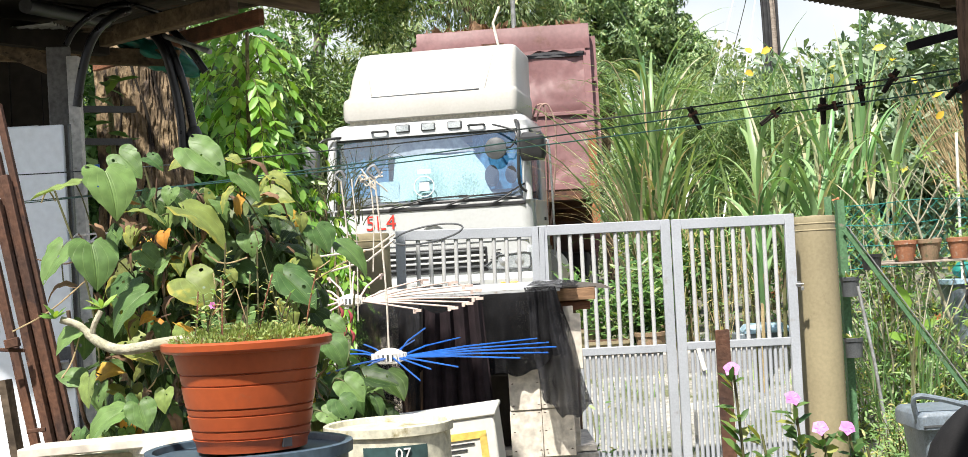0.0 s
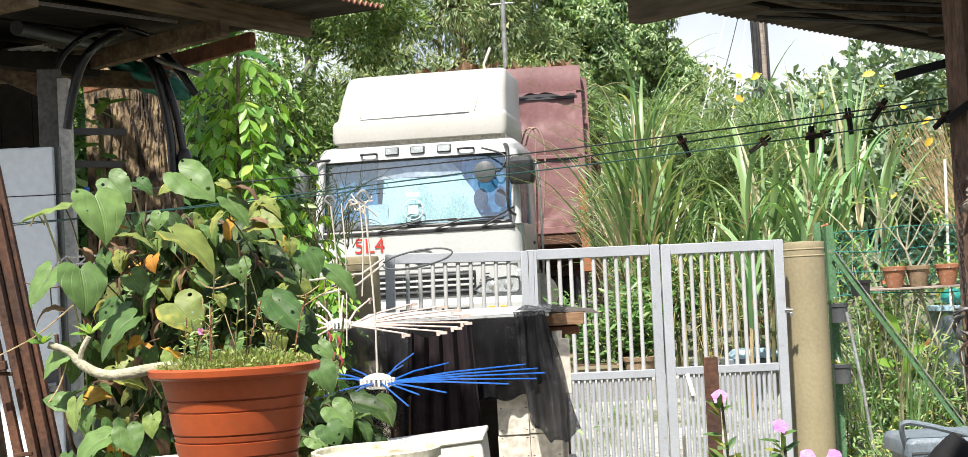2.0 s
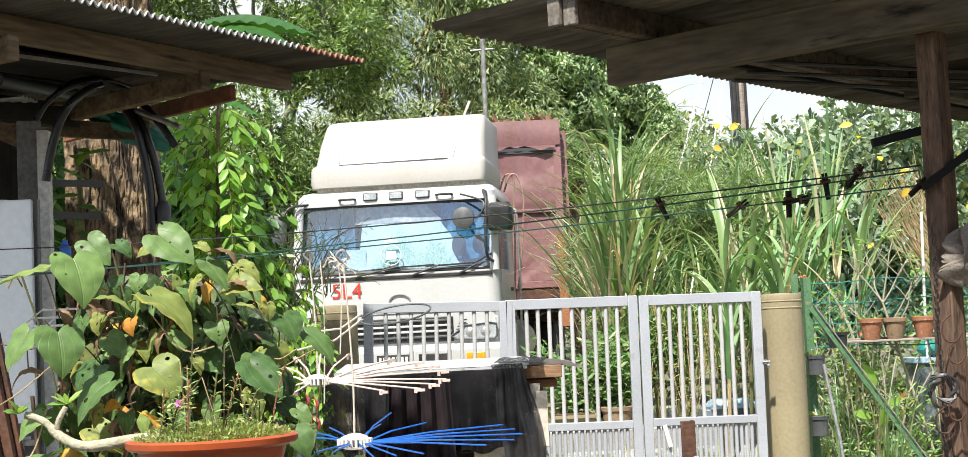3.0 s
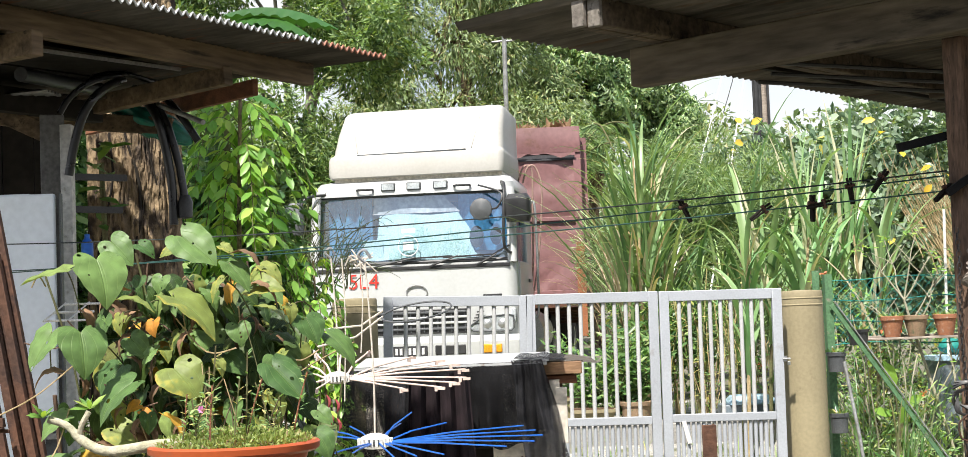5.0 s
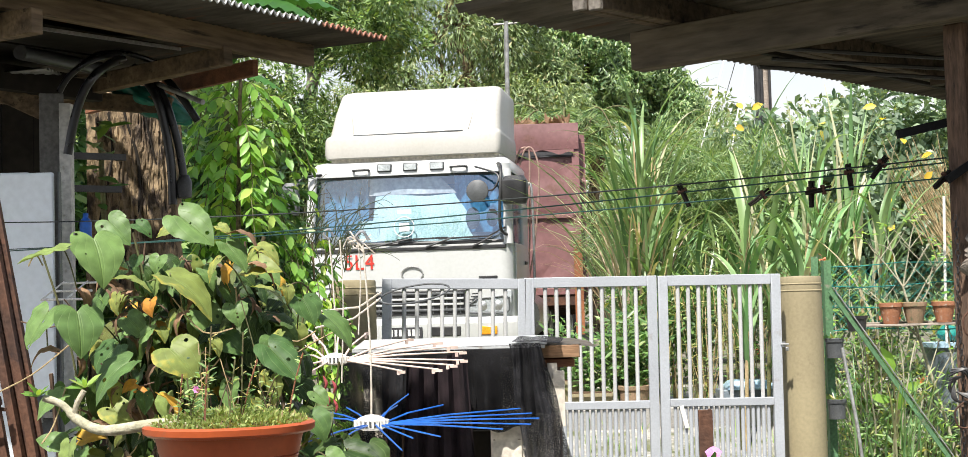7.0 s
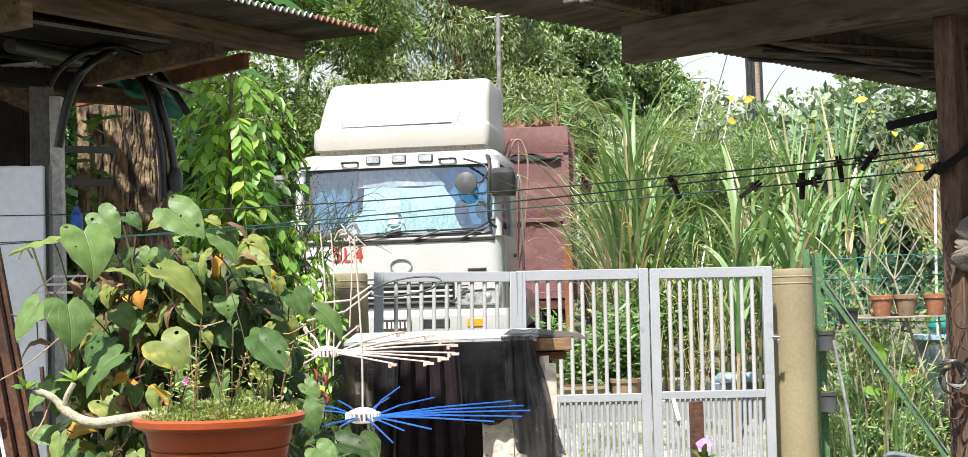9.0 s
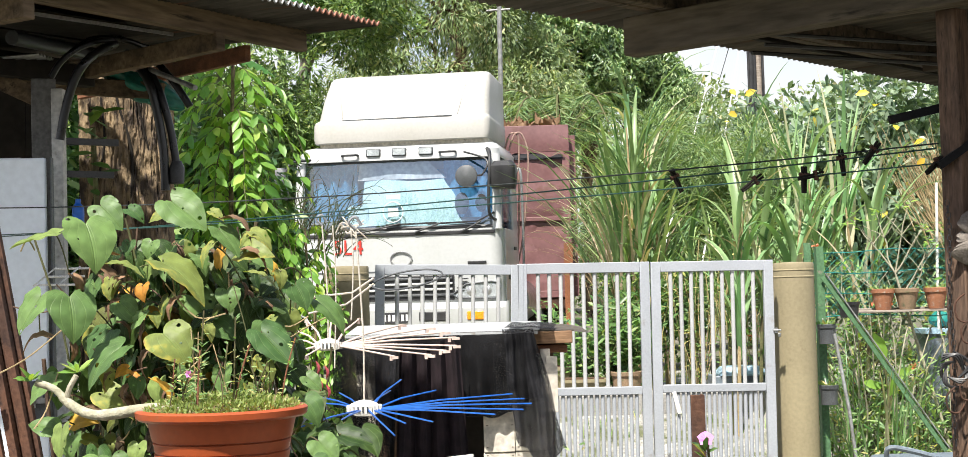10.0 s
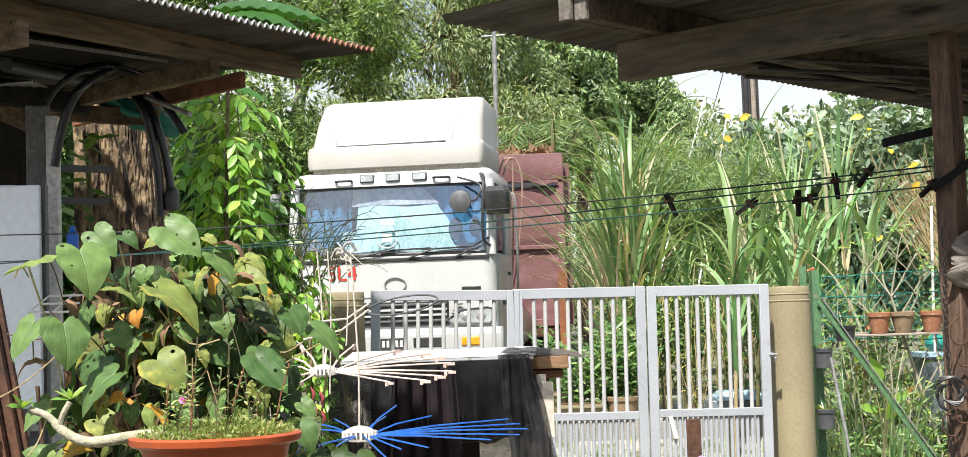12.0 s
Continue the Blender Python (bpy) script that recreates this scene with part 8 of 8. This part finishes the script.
def build_canes():
    # clump of tall thin cane grass beside the truck
    def clump(name, n, cx, cy, rad, z0, l0, l1, w0, w1, mat, label, droop=1.0, side=(0, 0)):
        a, q = rng.uniform(0, 6.2832, n), rad * rng.uniform(0, 1, n) ** 0.5
        p = np.c_[cx + q * np.cos(a), cy + q * np.sin(a), np.full(n, z0) + rng.uniform(0, 0.5, n)]
        lean = np.c_[np.cos(a) + side[0] + rng.normal(size=n) * 0.5, np.sin(a) * 0.6 + side[1] + rng.normal(size=n) * 0.5]
        me = blades(name, p, lean, rng.uniform(l0, l1, n), rng.uniform(w0, w1, n), mat, 8, droop)
        return tagged(part(name, me, None, None), label, "grass", kind="stuff")
    clump("cane_grass", 46, 1.55, 13.4, 0.26, ROAD_Z + 0.2, 1.3, 2.4, 0.03, 0.052, LEAF_CANE, "tall clump of thin green cane grass beside the truck", 1.1)
    clump("dry_cane_grass", 24, 1.52, 13.3, 0.34, ROAD_Z + 0.3, 1.0, 1.9, 0.012, 0.026, LEAF_CANE_DRY, "dry straw-coloured blades in the cane clump", 1.5)
    clump("arching_dry_grass", 14, 1.40, 13.2, 0.16, ROAD_Z + 0.6, 1.0, 1.5, 0.012, 0.022, LEAF_CANE_DRY, "pale dry blades arching from the cane clump towards the truck", 1.3, (-1.6, 0))
    clump("reed_grass", 34, 2.3, 13.3, 0.75, ROAD_Z + 0.2, 0.9, 1.5, 0.025, 0.045, LEAF_CANE, "green reed grass behind the gate", 1.2)

    def cane(x, y, h, n, l0, l1, w0, w1, mat, stalk, label, group, low=0.3):
        z0 = ground_height(x, y)
        c = thing("sugar_cane", (x, y, z0), label, "cane", group)
        dx, dy = rng.uniform(-0.18, 0.18), rng.uniform(-0.1, 0.1)
        part("stalk", Shape().tube([(0, 0, -0.05), (dx * 0.4, dy * 0.4, h * 0.5), (dx, dy, h)], [0.018, 0.015, 0.008], 7), stalk, c)
        s = rng.uniform(low, 1.0, n)
        p = np.c_[dx * s, dy * s, h * s]
        a = rng.uniform(0, 6.2832, n)
        part("blade", blades("blade", p, np.c_[np.cos(a), np.sin(a) * 0.7], rng.uniform(l0, l1, n), rng.uniform(w0, w1, n), mat, 9, rng.uniform(1.2, 1.9)), None, c, kind="stuff")

    for i in range(17):
        x, y = 1.52 + rng.normal() * 0.13, 13.4 + rng.normal() * 0.22
        cane(x, y, rng.uniform(1.0, 2.35), 9, 0.8, 1.5, 0.034, 0.058, LEAF_CANE if i % 4 else LEAF_PALE, DRY_STEM, "thin green cane with long arching blades beside the truck", "thin canes", 0.3)
    for i in range(5):
        cane(1.95 + 0.09 * i + rng.uniform(-0.05, 0.05), 13.0 + rng.uniform(-0.4, 0.4), rng.uniform(0.8, 1.5), 9, 0.5, 1.0, 0.03, 0.055, LEAF_CANE, STEM, "green cane stalk with arching blades behind the gate", "canes behind the gate")
    # broad pale canes above the right pillar
    for i in range(11):
        cane(2.0 + 0.11 * i + rng.uniform(-0.05, 0.05), 11.5 + rng.uniform(-0.35, 0.6), rng.uniform(1.1, 1.9), 8, 0.7, 1.3, 0.045, 0.078, LEAF_PALE if i % 3 else LEAF_CANE, DRY_STEM if i % 3 else STEM, "pale green cane stalk with arching broad blades", "canes behind the gate", 0.35)
    # a few straight young shoots rising over them
    for x, z1 in ((2.72, 3.35), (2.62, 3.1), (3.05, 3.45), (2.95, 3.15), (2.35, 2.95), (3.3, 2.9)):
        n = 5
        p = np.c_[x + rng.normal(size=n) * 0.04, 11.9 + rng.normal(size=n) * 0.05, np.full(n, z1 - 1.3)]
        me = blades("upright_blade", p, rng.normal(size=(n, 2)), rng.uniform(0.9, 1.35, n), rng.uniform(0.028, 0.05, n), LEAF_PALE, 7, 0.14)
        tagged(part("upright_shoot", me, None, None), "straight pale green cane shoot above the others", "cane", "upright shoots", kind="stuff")
    # right garden: narrow-leaved plants behind and before the netting
    def stems(name, n, x0, x1, y0, y1, h0, h1, per, size, slim, mat, label, flower=None, stem=STEM):
        for i in range(n):
            x, y = rng.uniform(x0, x1), rng.uniform(y0, y1)
            z0, h = (0.80 if name == 'pot_shrub' else ground_height(x, y)), rng.uniform(h0, h1)
            pl = thing(name, (x, y, z0), label, "plant", name + " group")
            s = Shape()
            tips = []
            for k in range(3):
                t = Vector((rng.normal() * 0.14, rng.normal() * 0.12, h * rng.uniform(0.7, 1.0)))
                k0 = 0.008 if stem is PALE_STEM else 0.006
                limb(s, (0, 0, -0.03), t, k0, k0 * 0.45, 0.12, 3)
                tips.append(t)
            part("stem", s, stem, pl)
            m = per
            idx = rng.integers(0, 3, m)
            f = rng.uniform(0.08, 1.05, m)
            p = np.array([tips[j] for j in idx]) * f[:, None] + rng.normal(size=(m, 3)) * 0.06
            a = rng.uniform(0, 6.2832, m)
            ln = rng.uniform(0.7, 1.3, m) * size
            part("foliage", scatter("foliage", p, np.c_[np.cos(a), np.sin(a), rng.uniform(-0.2, 1.0, m)], np.tile((0, -0.4, 1.0), (m, 1)) + rng.normal(size=(m, 3)) * 0.3, ln, ln * slim, mat, OVAL), None, pl, kind="stuff")
            if flower and i % 2 == 0:
                m = 9
                c = np.array(tips[0])
                part("flower", scatter("flower", np.tile(c, (m, 1)) + rng.normal(size=(m, 3)) * 0.012, rng.normal(size=(m, 3)), rng.normal(size=(m, 3)), np.full(m, 0.035), np.full(m, 0.018), flower, OVAL), None, pl, "small orange flowers")
    stems("garden_plant", 46, 2.55, 4.6, 10.45, 12.2, 0.4, 1.15, 190, 0.10, 0.2, LEAF_SHRUB, "narrow-leaved garden plant behind the wire netting", PETAL_ORANGE)
    stems("pale_branch_shrub", 8, 2.6, 3.9, 10.45, 11.4, 1.0, 1.75, 36, 0.06, 0.42, LEAF_BRIGHT, "shrub with pale bare branches and young leaves", PETAL_ORANGE, PALE_STEM)
    bare = thing("bare_branch_shrub", (3.26, 10.72, 0.0), "shrub with pale forked bare branches and few young leaves", "shrub")
    trunk = Shape().tube(bend([(0.30, 0, 0), (0.15, 0, 0.6), (-0.07, 0, 1.38), (-0.145, 0, 1.66)], 6), [0.015 - 0.0004 * i for i in range(19)], 8)
    part("trunk", trunk, PALE_STEM, bare)
    for k, (z0, x1, z1) in enumerate(((1.66, -0.40, 2.02), (1.66, -0.24, 2.10), (1.66, -0.05, 2.13), (1.50, 0.20, 1.95), (1.40, 0.08, 1.86), (1.30, -0.46, 1.72), (0.95, 0.28, 1.45), (0.75, -0.35, 1.25), (1.66, 0.05, 1.98))):
        t0, t1 = Vector((-0.145 + 0.27 * (1.66 - z0), 0, z0)), Vector((x1, rng.uniform(-0.12, 0.1), z1))
        br = Shape()
        limb(br, t0, t1, 0.0065, 0.0032, 0.06, 4)
        mid = t0.lerp(t1, 0.6)
        for q in (-1, 1):
            limb(br, mid, mid + Vector((0.10 * q + rng.normal() * 0.03, rng.normal() * 0.03, rng.uniform(0.08, 0.2))), 0.004, 0.0022, 0.06, 3)
        b = part("branch", br, PALE_STEM, bare)
        m = 12
        aa = rng.uniform(0, 6.28, m)
        tips = np.array(t1)[None] + rng.normal(size=(m, 3)) * 0.03
        part("young_leaf", scatter("young_leaf", tips, np.c_[np.cos(aa), np.sin(aa), rng.uniform(0, 1, m)], np.tile((0, -0.5, 1.0), (m, 1)), rng.uniform(0.03, 0.065, m), rng.uniform(0.015, 0.028, m), LEAF_BRIGHT, OVAL), None, b, kind="stuff")
    clump("grass_tuft", 110, 2.95, 10.75, 0.45, 0.05, 0.5, 1.0, 0.010, 0.020, LEAF_PALE, "long thin grass blades behind the wire netting", 1.0)
    leafy = thing("broad_leaf_plant", (3.02, 10.7, 0.0), "bright green plant with broad pointed leaves behind the netting", "plant")
    for a, z, ln in ((1.9, 1.02, 0.24), (0.5, 0.90, 0.17), (2.8, 0.84, 0.16), (1.2, 0.78, 0.18)):
        tip = Vector((0.04 * math.cos(a), 0, z))
        part("leaf_stalk", Shape().tube(bend([(0, 0, 0), (0.01, 0, z * 0.6), tip], 4), 0.005, 6), STEM, leafy)
        part("leaf", scatter("leaf", np.array([tip]), np.array([(math.cos(a), -0.2, math.sin(a))]), np.array([(0.2, -1.0, 0.4)]), np.array([ln]), np.array([ln * 0.48]), LEAF_SAPLING, OVAL), None, leafy)
    stems("fence_weed", 24, 2.42, 3.4, 9.2, 10.2, 0.15, 0.55, 90, 0.06, 0.25, LEAF_SHRUB, "low weed growing at the foot of the fence")
    stems("pot_shrub", 15, 0.70, 1.42, 11.95, 12.3, 0.40, 0.74, 170, 0.085, 0.30, LEAF_POT, "green shrub growing in a trough behind the gate")
    for i in range(26):
        x, y = rng.uniform(1.50, 2.35), rng.uniform(12.0, 12.9)
        h = rng.uniform(0.8, 1.35)
        b = thing("yellow_bamboo", (x, y, ROAD_Z), "thin yellow bamboo stem with a few leaves behind the gate", "bamboo", "bamboo stems")
        st = part("stem", Shape().tube(bend([(0, 0, -0.05), (rng.normal() * 0.03, 0, h * 0.5), (rng.normal() * 0.08, rng.normal() * 0.05, h)], 4), 0.0045, 6), YELLOW_STEM, b)
        k = 14
        zz = rng.uniform(0.35, 1.0, k) * h
        aa = rng.uniform(0, 6.28, k)
        part("leaf", scatter("leaf", np.c_[rng.normal(size=k) * 0.03, rng.normal(size=k) * 0.03, zz], np.c_[np.cos(aa), np.sin(aa), rng.uniform(-0.5, 0.5, k)], np.tile((0, -0.4, 1.0), (k, 1)), rng.uniform(0.05, 0.11, k), rng.uniform(0.008, 0.016, k), LEAF_SHRUB, OVAL), None, b, kind="stuff")
    stems("thin_shrub", 7, 1.45, 2.4, 12.0, 13.2, 0.7, 1.2, 46, 0.05, 0.4, LEAF_SHRUB, "thin yellowish shrub behind the gate", None, DRY_STEM)
    stems("gate_weed", 5, 0.36, 0.6, 8.2, 9.3, 0.3, 0.75, 30, 0.05, 0.35, LEAF_SHRUB, "small weed growing beside the hutch")
    solo("stone_ledge", Shape().box((0, 0, 0.34), (2.3, 0.7, 0.68)), CONCRETE, "low grey concrete ledge beyond the gate carrying troughs", "ledge", (1.55, 12.1, 0.10), bevel=0.02)
    # troughs and a pale blue basin beyond the gate
    for x, y, w, h in ((0.77, 12.16, 0.24, 0.20), (0.93, 11.86, 0.33, 0.115)):
        tr = thing("plant_trough", (x, y, 0.78), "tan plastic plant trough behind the gate", "trough", "plant troughs")
        part("trough_body", loft([rounded(-w / 2 + 0.02, w / 2 - 0.02, -0.08, 0.08, 0.0, 0.03), rounded(-w / 2, w / 2, -0.1, 0.1, h - 0.025, 0.03), rounded(-w / 2 - 0.012, w / 2 + 0.012, -0.112, 0.112, h - 0.025, 0.03), rounded(-w / 2 - 0.012, w / 2 + 0.012, -0.112, 0.112, h, 0.03)]), KHAKI, tr)
        part("soil", Shape().box((0, 0, h + 0.003), (w - 0.02, 0.18, 0.01)), SOIL, tr)
    build_pot("round_pot", (1.27, 11.86, 0.78), 0.125, 0.165, CLAY_OLD, "squat tan clay pot behind the gate", False, taper=0.86)
    basin = thing("blue_basin", (2.20, 12.1, 0.78), "pale blue plastic basin upturned on a grey crate", "basin")
    part("crate", Shape().box((0.0, 0, 0.05), (0.44, 0.3, 0.10)), TUB_GREY, basin, bevel=0.01)
    part("basin_body", loft([rounded(-0.17, 0.22, -0.2, 0.2, 0.10, 0.06), rounded(-0.17, 0.22, -0.2, 0.2, 0.115, 0.06), rounded(-0.13, 0.18, -0.15, 0.15, 0.165, 0.06), rounded(-0.10, 0.15, -0.12, 0.12, 0.17, 0.06)]), BLUE_TARP, basin)
    # thorny twigs in front of the windscreen
    twigs = thing("thorn_twigs", (-0.98, 10.2, 1.98), "bare thorny green twigs rising beside the gate pillar", "twigs")
    for i in range(46):
        q = Vector((rng.uniform(-0.16, 0.16), rng.normal() * 0.06, rng.uniform(-0.12, 0.16)))
        a = rng.normal(0.15, 0.35)
        turn = rng.uniform(0.12, 0.34) if i % 3 else rng.uniform(-0.25, 0.1)
        pts = [q.copy()]
        for k in range(8):
            step = rng.uniform(0.03, 0.07)
            q = q + Vector((math.sin(a) * step, rng.normal() * 0.010, math.cos(a) * step))
            pts.append(q.copy())
            a += turn * (0.3 + 0.15 * k) + rng.normal() * 0.12
        tw = part("twig", Shape().tube(bend(pts, 3), [0.0040 - 0.0001 * k for k in range(25)], 5), TWIG_GREEN, twigs)
        for k in (3, 5, 6):
            b = pts[k]
            d = (pts[k + 1] - b) * rng.uniform(0.6, 1.5) + Vector((rng.normal() * 0.03, 0, rng.normal() * 0.03))
            part("side_twig", Shape().tube([b, b + d * 0.6 + Vector((0, 0, 0.008)), b + d], 0.0019, 4), TWIG_GREEN, tw)
    solo("twig_stem", Shape().tube(bend([(0, 0, 0), (0.02, 0, 0.9), (-0.01, 0, 1.6), (0.03, 0, 2.2)], 5), 0.008, 6), STEM, "thin woody stem beside the gate pillar", "stem", (-1.0, 10.2, 0.0))


build_canes()

# ---- utility pole, mast and wires ----
pole = thing("utility_pole", (6.05, 30.0, ROAD_Z), "weathered grey utility pole with bundled black cables", "pole")
part("pole_shaft", Shape().tube([(0, 0, 0), (0, 0, 9.5)], [0.16, 0.13], 16), WORN_PLANK, pole, "weathered grey shaft")
for dx, rr in ((-0.17, 0.05), (-0.10, 0.035), (-0.22, 0.03), (0.06, 0.025)):
    part("cable", Shape().tube(bend([(dx, -0.13, 3.4), (dx + 0.02, -0.15, 5.2), (dx - 0.01, -0.14, 7.0), (dx + 0.01, -0.13, 9.3)], 4), rr, 8), BLACK_PLASTIC, pole)
part("junction_box", Shape().box((-0.3, -0.15, 4.0), (0.28, 0.2, 0.75)), BLACK_PLASTIC, pole, bevel=0.03)
part("crossarm", Shape().box((0, -0.1, 9.0), (1.6, 0.1, 0.1)), CONCRETE, pole)
for i, (a, b, d) in enumerate((((5.9, 30, 9.7), (-14, 34, 10.5), 0.8), ((6.05, 30, 9.8), (5.0, 60, 8.6), 0.4), ((6.2, 30, 9.6), (30, 30, 9.8), 0.6), ((5.6, 30, 9.7), (3.2, 62, 6.6), 0.5), ((6.4, 30, 9.7), (9.8, 60, 8.0), 0.5))):
    solo("overhead_wire", Shape().tube(sag(a, b, d, 16), 0.012, 5), BLACK_PLASTIC, "thin overhead wire on the utility pole", "wire", group="overhead wires")
for a, b in (((6.10, 29.95, 9.37), (1.60, 13.2, 1.35)), ((6.00, 29.95, 7.9), (2.02, 13.2, 1.35))):
    solo("guy_wire", Shape().tube(sag(a, b, 0.05, 8), 0.009, 5), WHITE_PLASTIC, "pale guy wire running down from the utility pole", "wire", group="guy wires")
mast = thing("metal_mast", (0.76, 28.5, ROAD_Z), "thin grey metal mast behind the truck", "mast")
part("mast_tube", Shape().tube([(0, 0, 0), (0.05, 0, 6.8)], 0.045, 10), GALVANISED, mast)
part("mast_arm", Shape().tube([(-0.2, 0, 6.3), (0.25, 0, 6.32)], 0.02, 8), GALVANISED, mast)

# big drooping leaf seen over the lean-to roof
def build_banana():
    plant = thing("banana_plant", (-1.44, 8.75, 0.0), "banana plant with large leaves drooping over the roof", "plant")
    part("stem", Shape().tube([(0, 0, 0), (0.02, 0, 1.6), (0.03, 0, 3.30)], [0.045, 0.022, 0.014], 12), STEM, plant)
    for a, ln, z0, rise, w0 in ((-4, 0.68, 3.50, 0.20, 0.13), (-20, 0.58, 3.42, 0.28, 0.13), (205, 0.42, 3.43, 0.26, 0.13), (100, 0.8, 3.3, 0.5, 0.15), (-20, 0.36, 3.02, 0.10, 0.07), (250, 0.5, 3.3, 0.6, 0.11)):
        c, s = math.cos(radians(a)), math.sin(radians(a))
        def fn(u, v):
            w = w0 * math.sin(math.pi * min(u * 0.94 + 0.06, 1)) ** 0.7 * (v * 2 - 1)
            z = z0 + rise * u - (rise + 0.12) * u * u - abs(w) * 0.55 + 0.010 * math.sin(u * 55) * abs(v * 2 - 1)
            return (0.03 + c * ln * u - s * w, s * ln * u + c * w, z)
        part("leaf", Shape().grid(fn, 30, 8), LEAF_BANANA, plant, "broad banana leaf")


build_banana()


def motions():
    """The truck creeps forward while its body comes down."""
    base = pose(-0.59, 17.5, ROAD_Z, 0, 0, -9.0)
    rows = [(0.0, 0.0, 0.0, 0.0), (1.0, -0.006, -0.02, 0.0), (2.0, -0.011, -0.04, -0.003), (3.0, -0.020, -0.06, 0.002), (4.5, -0.040, -0.11, 0.009), (6.0, -0.067, -0.165, 0.014),
            (7.0, -0.090, -0.18, 0.022), (9.0, -0.126, -0.185, 0.035), (10.5, -0.142, -0.19, 0.035), (12.0, -0.156, -0.20, 0.037)]
    walk(truck, [(t, Matrix.Translation((dx, dy, dz)) @ base) for t, dx, dy, dz in rows])
    tilt = [(0.0, 8.74), (1.5, 7.0), (2.5, 6.1), (4.0, 4.65), (5.5, 3.38), (6.5, 2.57), (8.0, 1.5), (9.5, 0.67), (10.5, 0.1), (11.0, 0.02), (12.0, 0.0)]
    walk(tipper_body, [(t, pose(TIP_X, TIP_Y, TIP_Z, -a, 0, TIP_TURN)) for t, a in tilt])


motions()
